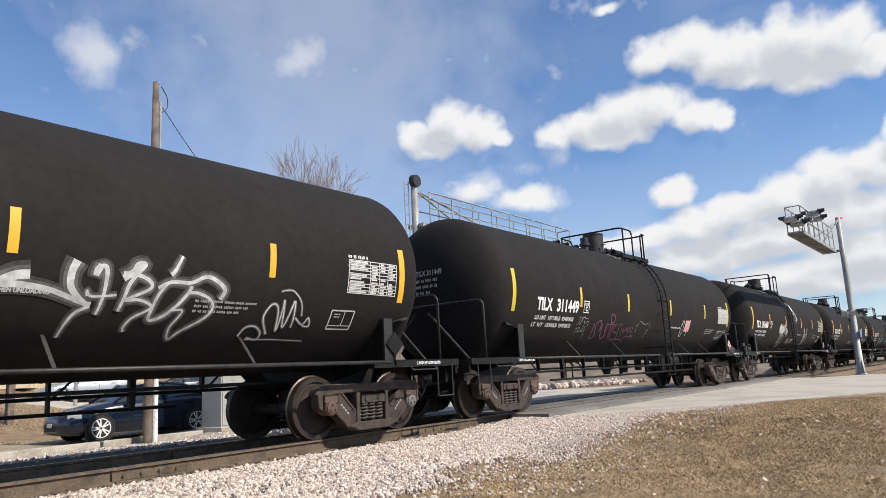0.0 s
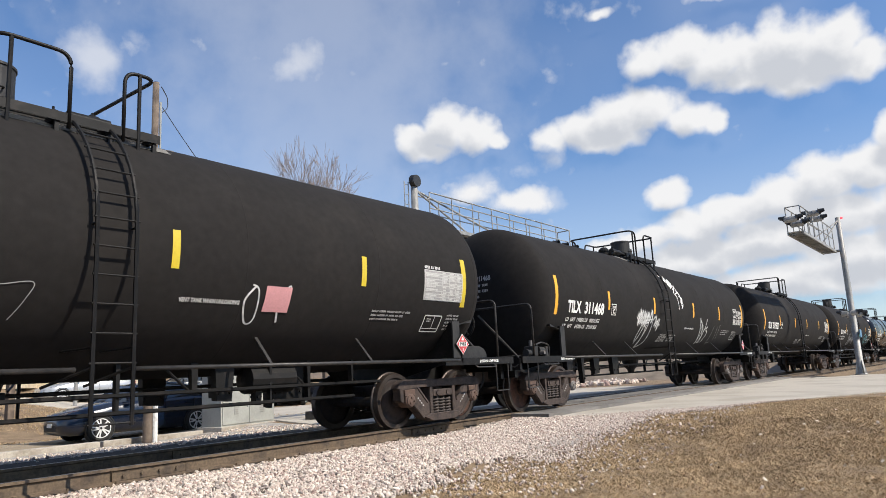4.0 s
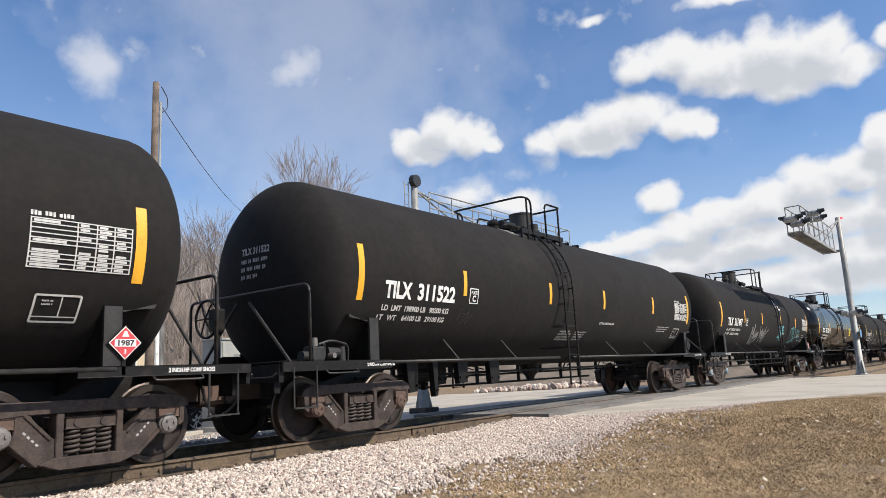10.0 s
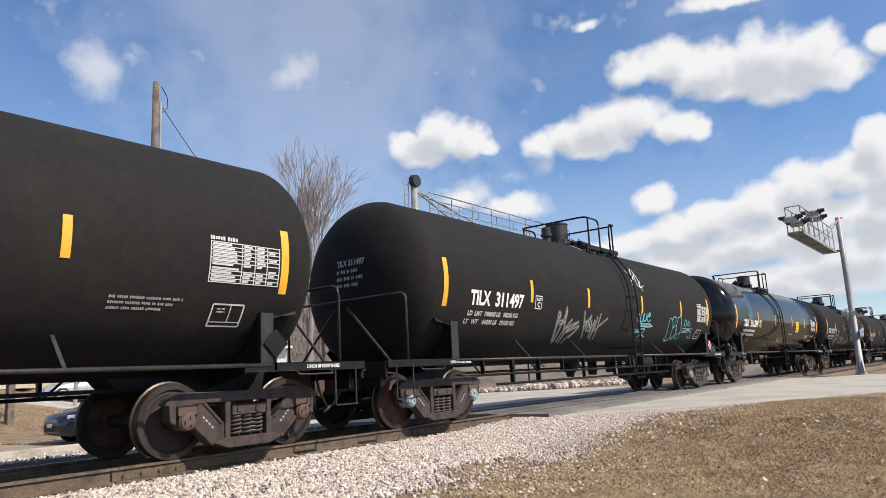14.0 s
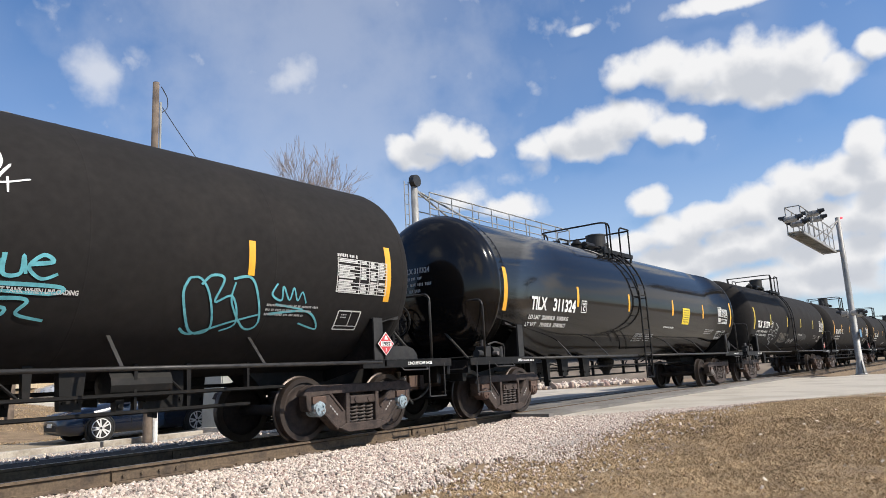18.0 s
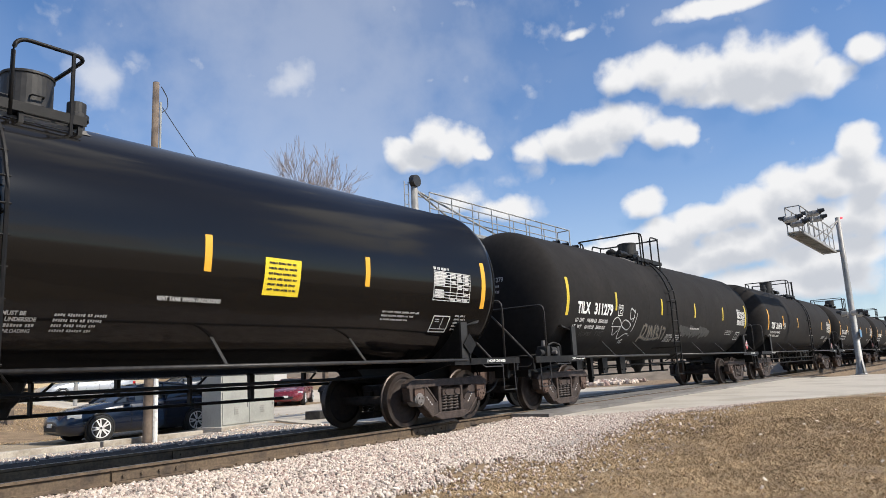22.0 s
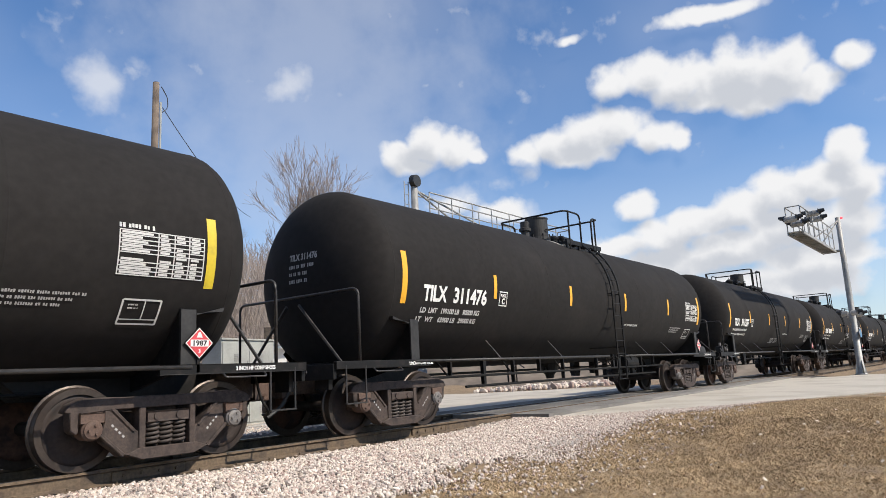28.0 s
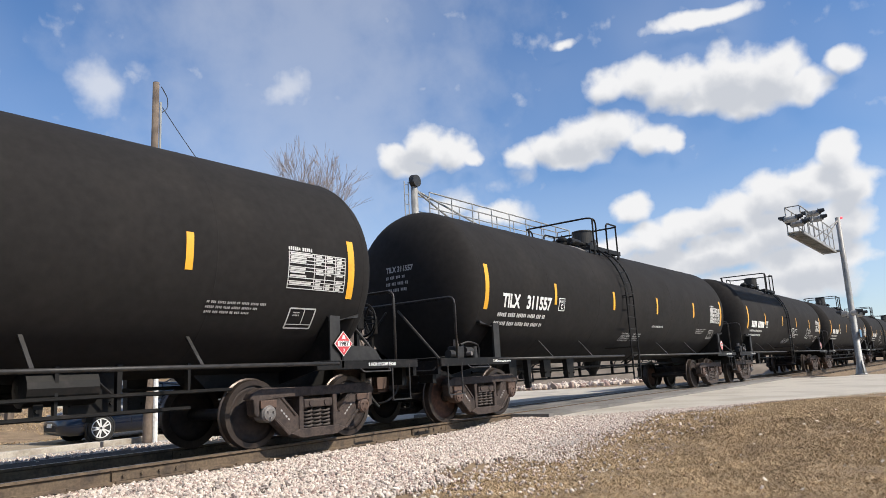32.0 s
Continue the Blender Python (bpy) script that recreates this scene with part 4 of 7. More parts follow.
    for s in (-1, 1):
        bm = bmesh.new()
        for k in range(5):
            y = s * (0.56 + 0.095 * k)
            box(bm, -1.52, 0.38, y - 0.02, y + 0.02, top - 0.145, top - 0.11)
        box(bm, -1.52, 0.38, s * 0.965, s * 0.98, top - 0.215, top - 0.105)
        for x in (-1.46, -0.9, -0.3, 0.32):
            box(bm, x - 0.03, x + 0.03, s * 0.52, s * 0.96, top - 0.20, top - 0.145)
            box(bm, x - 0.025, x + 0.025, s * 0.92, s * 0.96, top - 0.36, top - 0.145)
        part("platform", bm, M_FRAME, car, "open steel walkway grating")
    # guard rails: each a hoop across the tank, bent down at the ladder side and held by posts
    for leg, corner, post_x in ((-1.05, -1.45, -1.24), (-0.42, 0.36, 0.21)):
        bm = bmesh.new()
        tube(bm, rounded([(leg, -0.97, top - 0.28), (leg, -0.97, top + 0.62), (corner, -0.97, top + 0.62), (corner, 0.97, top + 0.62), (leg, 0.97, top + 0.62), (leg, 0.97, top - 0.28)], 0.17, 6), 0.024, 8)
        part("guard_rail", bm, M_FRAME, car, smooth=True)
        for s in (-1, 1):
            bm = bmesh.new()
            tube(bm, [(post_x, s * 0.97, top - 0.36), (post_x, s * 0.97, top + 0.61)], 0.024, 8)
            part("guard_post", bm, M_FRAME, car)
    bm = bmesh.new()
    lathe(bm, [(top - 0.06, 0.33), (top + 0.10, 0.33), (top + 0.105, 0.285), (top + 0.565, 0.285), (top + 0.57, 0.30), (top + 0.60, 0.30), (top + 0.615, 0.26)], 32, "Z")
    manway = part("manway", bm, M_SILL, car, "dark drum housing on top of the tank")
    manway.location.x = 0.10
    for k in range(8):
        a = k * math.pi / 4 + 0.2
        bm = bmesh.new()
        tube(bm, [(0.32 * math.cos(a), 0.32 * math.sin(a), top + 0.02), (0.32 * math.cos(a), 0.32 * math.sin(a), top + 0.16)], 0.022, 6)
        part("bolt", bm, M_FRAME, manway)
    for s in (-1, 1):
        bm = bmesh.new()
        tube(bm, rounded([(-0.07, s * 0.285, top + 0.27), (-0.07, s * 0.34, top + 0.27), (0.07, s * 0.34, top + 0.27), (0.07, s * 0.285, top + 0.27)], 0.03, 3), 0.011, 6)
        part("handle", bm, M_FRAME, manway)
    # a relief valve at one side of the drum, a row of low valves and their actuators at the other
    bm = bmesh.new()
    lathe(bm, [(top - 0.08, 0.105), (top + 0.19, 0.105), (top + 0.20, 0.15), (top + 0.27, 0.15), (top + 0.29, 0.115), (top + 0.43, 0.115), (top + 0.445, 0.09)], 18, "Z")
    bmesh.ops.translate(bm, vec=(0.69, 0.0, 0), verts=bm.verts)
    part("relief_valve", bm, M_SILL, car, "dark grey collared relief valve")
    for x, y, r, h in ((-1.12, 0.02, 0.13, 0.30), (-0.86, -0.16, 0.09, 0.26), (-0.62, 0.06, 0.12, 0.24), (-0.42, -0.2, 0.07, 0.20)):
        bm = bmesh.new()
        lathe(bm, [(top - 0.08, r), (top + h * 0.55, r), (top + h * 0.6, r * 1.22), (top + h * 0.75, r * 1.22), (top + h, r * 0.6)], 16, "Z")
        tube(bm, [(0, 0, top + h), (0, 0, top + h + 0.06)], 0.016, 6)
        bmesh.ops.translate(bm, vec=(x, y, 0), verts=bm.verts)
        part("valve", bm, M_FRAME, car)
    for k in range(2):
        bm = bmesh.new()
        lathe(bm, [(-1.32, 0.04), (-1.30, 0.085), (-0.78, 0.085), (-0.76, 0.05)], 14, "X")
        bmesh.ops.translate(bm, vec=(0.08 * k, -0.30 + 0.55 * k, top + 0.13), verts=bm.verts)
        part("valve_body", bm, M_FRAME, car)
    bm = bmesh.new()
    tube(bm, rounded([(-1.4, -0.34, top + 0.02), (-1.2, -0.38, top + 0.12), (-0.5, -0.38, top + 0.1), (-0.2, -0.25, top + 0.08)], 0.1), 0.03, 8)
    box(bm, -0.52, -0.22, -0.44, -0.30, top + 0.0, top + 0.16, 0.02)
    part("valve_pipe", bm, M_FRAME, car)
    # bottom outlet, pipes and hangers beneath
    bm = bmesh.new()
    lathe(bm, [(0.62, 0.09), (0.72, 0.12), (0.8, 0.2), (1.16, 0.3)], 16, "Z")
    box(bm, -0.28, 0.28, -0.04, 0.04, 0.8, 0.9, 0.01)
    part("bottom_outlet", bm, M_FRAME, car)
    for y, z, x0, x1 in ((0.76, 0.80, -5.6, 5.7), (0.76, 0.60, -5.0, 4.6), (-0.35, 0.86, -6.2, 6.2)):
        bm = bmesh.new()
        tube(bm, [(x0, y, z), (x1, y, z)], 0.026, 7)
        part("brake_pipe", bm, M_FRAME, car)
    for k, x in enumerate((-5.0, -4.1, -3.4, -2.2, -1.2, 0.6, 1.7, 2.8, 3.9, 5.0)):
        bm = bmesh.new()
        lo = 0.6 if k % 3 else 0.78
        wd = (0.022, 0.032, 0.022, 0.05, 0.026)[k % 5]
        prism(bm, [(x - wd * 0.7, lo), (x + wd * 0.7, lo), (x + wd, 1.16), (x - wd, 1.16)], 0.66, 0.74)
        part("hanger", bm, M_FRAME, car)
        if k % 2:
            bm = bmesh.new()
            tube(bm, [(x + 0.05, 0.7, 0.8), (x + 0.42, 0.66, 1.15)], 0.018, 6)
            part("pipe_stay", bm, M_FRAME, car)
    bm = bmesh.new()
    prism(bm, [(-7.02, 1.115), (-7.02, 1.33), (-7.55, 1.33), (-7.70, 1.28), (-7.78, 1.18), (-7.78, 1.115)], 1.40, 1.43)
    part("end_shroud", bm, M_SILL, car, "grey rounded shield plate")
    for name, x0, x1, y, z0 in (("brake_lever", -5.12, -4.8, -0.5, 0.56), ("brake_lever", -4.44, -4.28, -0.55, 0.46), ("brake_cylinder", -3.55, -3.2, -0.45, 0.66), ("lever_guide", -2.52, -2.14, -0.5, 0.62),
                                ("brake_lever", -2.86, -2.55, 0.6, 0.64), ("lever_guide", -3.34, -3.18, 0.6, 0.56), ("brake_cylinder", -4.2, -3.6, 0.45, 0.6)):
        bm = bmesh.new()
        prism(bm, [(x0 + 0.05, z0), (x1 - 0.03, z0 + 0.02), (x1, 1.16), (x0, 1.16)], y - 0.06, y + 0.06)
        for xx in (x0 + 0.08, x1 - 0.06):
            tube(bm, [(xx, y - 0.09, z0 + 0.12), (xx, y + 0.09, z0 + 0.12)], 0.025, 6)
        part(name, bm, M_FRAME, car)
    # brake gear at one end: cylinder, reservoir, valve, hand wheel
    bm = bmesh.new()
    lathe(bm, [(-3.9, 0.05), (-3.87, 0.2), (-3.1, 0.2), (-3.07, 0.05)], 16, "X")
    bmesh.ops.translate(bm, vec=(0, 0.55, 0.92), verts=bm.verts)
    part("air_reservoir", bm, M_FRAME, car)
    bm = bmesh.new()
    box(bm, -7.98, -7.76, -1.34, -1.12, 1.12, 1.34, 0.03)
    box(bm, -7.76, -7.70, -1.3, -1.16, 1.16, 1.38, 0.02)
    valve = part("brake_valve", bm, M_SILL, car, "dark grey air brake valve")
    for x, y, z, r, d, ax in ((-7.56, -1.26, 1.25, 0.085, 0.24, "Y"), (-7.40, -1.3, 1.22, 0.06, 0.22, "Z"), (-8.06, -1.26, 1.20, 0.075, 0.16, "Y"), (-7.86, -1.23, 1.40, 0.05, 0.12, "Z"), (-7.66, -1.38, 1.2, 0.045, 0.1, "X")):
        bm = bmesh.new()
        bmesh.ops.create_cone(bm, cap_ends=True, segments=14, radius1=r, radius2=r * 0.85, depth=d, matrix=Matrix.Translation((x, y, z)) @ Matrix.Rotation(radians(90 if ax != "Z" else 0), 4, "Y" if ax == "Y" else "X"))
        part("valve_body", bm, M_SILL if r > 0.055 else M_CAP_GREY, valve)
    bm = bmesh.new()
    tube(bm, rounded([(-7.3, -1.32, 1.12), (-7.3, -1.34, 1.36), (-7.66, -1.36, 1.42), (-7.9, -1.36, 1.36)], 0.1), 0.016, 6)
    part("valve_pipe", bm, M_PIPE, valve)
    for k in range(3):
        bm = bmesh.new()
        tube(bm, rounded([(-7.4, -1.2 + 0.1 * k, 1.18), (-7.9, -0.9 + 0.1 * k, 1.16), (-8.3, -0.3 + 0.12 * k, 1.14), (-8.4, 0.5, 1.12)], 0.3), 0.014, 6)
        part("air_line", bm, M_FRAME, car)
    bm = bmesh.new()
    wheel_c = Vector((-8.56, 0.35, 1.84))
    ring = [wheel_c + Vector((0, 0.28 * math.cos(a), 0.28 * math.sin(a))) for a in np.linspace(0, 2 * math.pi, 25)]
    tube(bm, ring, 0.021, 6, cap=False)
    for k in range(6):
        a = k * math.pi / 3
        tube(bm, [wheel_c + Vector((-0.03, 0, 0)), wheel_c + Vector((0, 0.28 * math.cos(a), 0.28 * math.sin(a)))], 0.013, 5)
    part("hand_wheel", bm, M_FRAME, car, "round spoked hand brake wheel")
    bm = bmesh.new()
    box(bm, -8.46, -8.30, 0.25, 0.47, 1.66, 2.0, 0.03)
    box(bm, -8.40, -8.34, 0.33, 0.40, 1.05, 1.7)
    part("brake_housing", bm, M_FRAME, car)
    # trucks
    for e in (-1, 1):
        for s in (-1, 1):
            y0, y1 = s * 0.93, s * 1.10
            bm = bmesh.new()
            prism(bm, [(-1.17, 0.655), (-1.12, 0.735), (-0.97, 0.80), (-0.5, 0.785), (0.5, 0.785), (0.97, 0.80), (1.12, 0.735), (1.17, 0.655), (1.05, 0.625), (0.60, 0.655), (-0.60, 0.655), (-1.05, 0.625)], y0, y1)
            prism(bm, [(-0.52, 0.16), (-0.32, 0.085), (0.32, 0.085), (0.52, 0.16), (0.36, 0.215), (-0.36, 0.215)], y0 - s * 0.03, y1 + s * 0.03)
            for q in (-1, 1):
                prism(bm, [(q * 1.0, 0.635), (q * 0.61, 0.66), (q * 0.43, 0.44), (q * 0.35, 0.40), (q * 0.35, 0.12), (q * 0.55, 0.155), (q * 0.75, 0.31), (q * 0.775, 0.42), (q * 0.75, 0.50), (q * 0.78, 0.575)], y0 + s * 0.02, y1 - s * 0.01)
                bar2(bm, (q * 0.79, 0.40), (q * 0.52, 0.15), 0.045, y0, y1 + s * 0.012)
                bar2(bm, (q * 0.66, 0.66), (q * 0.40, 0.40), 0.04, y0, y1 + s * 0.008)
                prism(bm, [(q * 0.275, 0.15), (q * 0.355, 0.15), (q * 0.355, 0.66), (q * 0.275, 0.66)], y0, y1 + s * 0.01)
                prism(bm, [(q * 1.02, 0.64), (q * 1.12, 0.66), (q * 1.10, 0.46), (q * 1.05, 0.42), (q * 1.02, 0.44)], y0, y1)
            bmesh.ops.bevel(bm, geom=bm.edges[:], offset=0.009, segments=1, affect="EDGES")
            fr = part("side_frame", bm, M_TRUCK, car, "rusty cast steel truck side frame")
            fr.location.x = e * 6.83
            for q in (-1, 1):
                bm = bmesh.new()
                box(bm, q * 0.889 - 0.13, q * 0.889 + 0.13, s * 0.95, s * 1.125, 0.53, 0.635, 0.012)
                part("bearing_adapter", bm, M_CAP_RUST, fr, "rusty bearing adapter")
                bm = bmesh.new()
                for k in range(4):
                    a = 0.2 + 0.17 * k
                    p = (q * (0.70 - 0.24 * a), 0.53 - 0.24 * a)
                    bar2(bm, (p[0] - q * 0.011, p[1] - 0.011), (p[0] + q * 0.011, p[1] + 0.011), 0.022, y1 - s * 0.01, y1 - s * 0.006)
                part("cast_mark", bm, M_GREY_INK, fr)
            bm = bmesh.new()
            box(bm, -0.265, 0.265, s * 0.6, s * 1.11, 0.49, 0.61, 0.02)
            for q in (-0.14, 0.14):
                tube(bm, [(q, s * 1.1, 0.55), (q, s * 1.125, 0.55)], 0.045, 10)
            part("bolster_end", bm, M_TRUCK, fr)
            for q in (-0.165, 0.0, 0.165):
                bm = bmesh.new()
                coil = [(q + 0.07 * math.cos(a), s * 1.035 + 0.07 * math.sin(a), 0.225 + 0.25 * a / (2 * math.pi * 5)) for a in np.linspace(0, 2 * math.pi * 5, 61)]
                tube(bm, coil, 0.019, 6)
                part("spring", bm, M_SPRING, fr, smooth=True)
        bm = bmesh.new()
        box(bm, -0.2, 0.2, -0.95, 0.95, 0.5, 0.72, 0.03)
        bmesh.ops.create_cone(bm, cap_ends=True, segments=20, radius1=0.2, radius2=0.2, depth=0.1, matrix=Matrix.Translation((0, 0, 0.77)))
        o = part("truck_bolster", bm, M_TRUCK, car)
        o.location.x = e * 6.83
        for q in (-1, 1):
            bm = bmesh.new()
            tube(bm, [(e * 6.83 + q * 0.36, -0.78, 0.42), (e * 6.83 + q * 0.36, 0.78, 0.42)], 0.045, 8)
            part("brake_beam", bm, M_TRUCK, car)
    # wheelsets: wheels, axle and bearing caps turn as one
    for e in (-1, 1):
        for q in (-1, 1):
            bm = bmesh.new()
            lathe(bm, [(-1.0, 0.075), (-0.8, 0.09), (-0.6, 0.085), (0, 0.08), (0.6, 0.085), (0.8, 0.09), (1.0, 0.075)], 16, "Y")
            ws = part("wheelset", bm, M_WHEEL, car, "steel axle with two wheels")
            ws.location = (e * 6.83 + q * 0.889, 0, 0.457)
            for s in (-1, 1):
                bm = bmesh.new()
                lathe(bm, [(s * (0.80 - u), r) for u, r in wheel_profile()], 40, "Y", close=False)
                part("tread", bm, M_TREAD, ws, "worn steel wheel rim", smooth=False)
                bm = bmesh.new()
                lathe(bm, [(s * 0.79, 0.13), (s * 0.80, 0.17), (s * 0.765, 0.24), (s * 0.755, 0.32), (s * 0.785, 0.383), (s * 0.70, 0.383), (s * 0.69, 0.3), (s * 0.66, 0.13)], 32, "Y", close=True)
                part("wheel_plate", bm, M_WHEEL, ws, "rusty dished wheel plate", smooth=True)
                bm = bmesh.new()
                lathe(bm, [(s * 0.94, 0.115), (s * 1.12, 0.115), (s * 1.135, 0.10), (s * 1.15, 0.095), (s * 1.16, 0.06)], 20, "Y")
                for k in range(3):
                    a = k * 2 * math.pi / 3
                    tube(bm, [(0.05 * math.cos(a), s * 1.15, 0.05 * math.sin(a)), (0.05 * math.cos(a), s * 1.178, 0.05 * math.sin(a))], 0.016, 6)
                part("bearing_cap", bm, M_CAP_GREY, ws)
    return car


# ---- lettering ----
def text_shape(words, height):
    """Vertices and faces of a line of writing in the built-in font, capitals of the given height, from the origin to the right."""
    cu = bpy.data.curves.new("writing", "FONT")
    cu.body, cu.size, cu.resolution_u = words, height / 0.69, 3
    cu.offset = height * 0.056
    ob = bpy.data.objects.new("writing", cu)
    me = bpy.data.meshes.new_from_object(ob)
    v = [tuple(p.co) for p in me.vertices]
    f = [tuple(p.vertices) for p in me.polygons]
    bpy.data.objects.remove(ob)
    bpy.data.curves.remove(cu)
    bpy.data.meshes.remove(me)
    return v, f


def wrap(shapes, flip, width=None):
    """Flat pieces in x and arc laid onto the near side of the shell. flip: for a car that runs turned round."""
    verts, faces = [], []
    for v, f in shapes:
        k = len(verts)
        for x, a in v:
            p = on_tank(x, a, 0.0095)
            verts.append((-p.x, -p.y, p.z) if flip else tuple(p))
        faces += [tuple(i + k for i in q) for q in f]
    return verts, faces


def line_of(words, x, a, height, length=None):
    v, f = text_shape(words, height)
    w = max(p[0] for p in v)
    s = length / w if length else 1.0
    return [(x + p[0] * s, a + p[1]) for p in v], f


def bar(x0, x1, a0, a1):
    n = max(1, int((a1 - a0) / 0.1))
    v, f = [], []
    for j in range(n + 1):
        a = a0 + (a1 - a0) * j / n
        v += [(x0, a), (x1, a)]
    for j in range(n):
        f.append((2 * j, 2 * j + 1, 2 * j + 3, 2 * j + 2))
    return v, f


def unread(x0, x1, a, h, rng):
    """A line of small illegible words, as plain bars."""
    out, x = [], x0
    while x < x1:
        for k in range(rng.randint(2, 7)):
            w = h * rng.uniform(0.45, 0.62)
            if x + w < x1:
                out.append(bar(x, x + w, a + h * rng.choice((0, 0, 0.12)), a + h * rng.choice((1, 1, 0.88))))
            x += w + h * 0.2
        x += h * 0.55
    return out


def brush(pts, w, w1=None):
    """A sprayed stroke along points of x and arc, smoothed."""
    P = [Vector(p) for p in pts]
    fine = []
    for i in range(len(P) - 1):
        a, b, c, d = P[max(i - 1, 0)], P[i], P[i + 1], P[min(i + 2, len(P) - 1)]
        for k in range(6):
            t = k / 6
            fine.append(0.5 * ((2 * b) + (c - a) * t + (2 * a - 5 * b + 4 * c - d) * t * t + (3 * b - a - 3 * c + d) * t ** 3))
    fine.append(P[-1])
    v, f = [], []
    for i, p in enumerate(fine):
        d = fine[min(i + 1, len(fine) - 1)] - fine[max(i - 1, 0)]
        n = Vector((-d.y, d.x)).normalized() if d.length > 1e-6 else Vector((0, 1))
        ww = (w + ((w1 if w1 is not None else w) - w) * i / (len(fine) - 1)) / 2
        v += [tuple(p + n * ww), tuple(p - n * ww)]
    for i in range(len(fine) - 1):
        f.append((2 * i, 2 * i + 1, 2 * i + 3, 2 * i + 2))
    return v, f


def letter(car, name, shapes, material, flip, label=""):
    v, f = wrap(shapes, flip)
    o = raw(name, v, f, material, car)
    if label:
        tagged(o, label)
    return o


def written(car, name, lines, material, flip, label=""):
    """A block of writing or strokes: the first line is the part, the others are pieces under it."""
    first = letter(car, name, lines[0], material, flip, label)
    for shapes in lines[1:]:
        v, f = wrap(shapes, flip)
        raw("line", v, f, material, first)
    return first


def head_words(car, words, flip, rng, start=HALF, dish=HEAD):
    """The number and three small lines on the dished end that the camera meets first."""
    verts, faces = [], []
    rows = []
    if words:
        v, f = text_shape(words, 0.15)
        rows.append(([(p[0] * 0.95, p[1]) for p in v], f))
    else:
        rows += [bar(0.0, 0.9, 0.0, 0.14)]
    for r, n in ((-0.2, 4), (-0.38, 4), (-0.56, 3)):
        x = 0.0
        for k in range(n):
            for j in range(rng.randint(2, 4)):
                rows.append(bar(x, x + 0.045, r + rng.choice((0, 0.012)), r + 0.09))
                x += 0.063
            x += 0.06
    for v, f in rows:
        k = len(verts)
        for u, w in v:
            y_, z = 0.26 - u * 0.60, 0.30 + w * 0.68
            q = 1 - (y_ * y_ + z * z) / (R * R)
            x = -start - dish * math.sqrt(max(0.0, q)) - 0.006
            verts.append((-x, -y_, ZC + z) if flip else (x, y_, ZC + z))
        faces += [tuple(i + k for i in q) for q in f]
    return raw("end_lettering", verts, faces, M_GREY_INK, car)


def stripes(car, xs, flip, material, label):
    """Amber reflector stripes: tall ones at the ends, short ones between."""
    for k, x in enumerate(xs):
        lo, hi, w = (-0.68, 0.18, 0.125) if k in (0, 5) else (-0.47, -0.02, 0.10)
        for far in (0, 1):
            bm = bmesh.new()
            skin(bm, x - w / 2, x + w / 2, lo, hi, 0.006, 1, 10)
            o = part("stripe", bm, material, car, label)
            o.matrix_basis = pose(0, 0, 0, 0, 0, 180 if far != flip else 0)


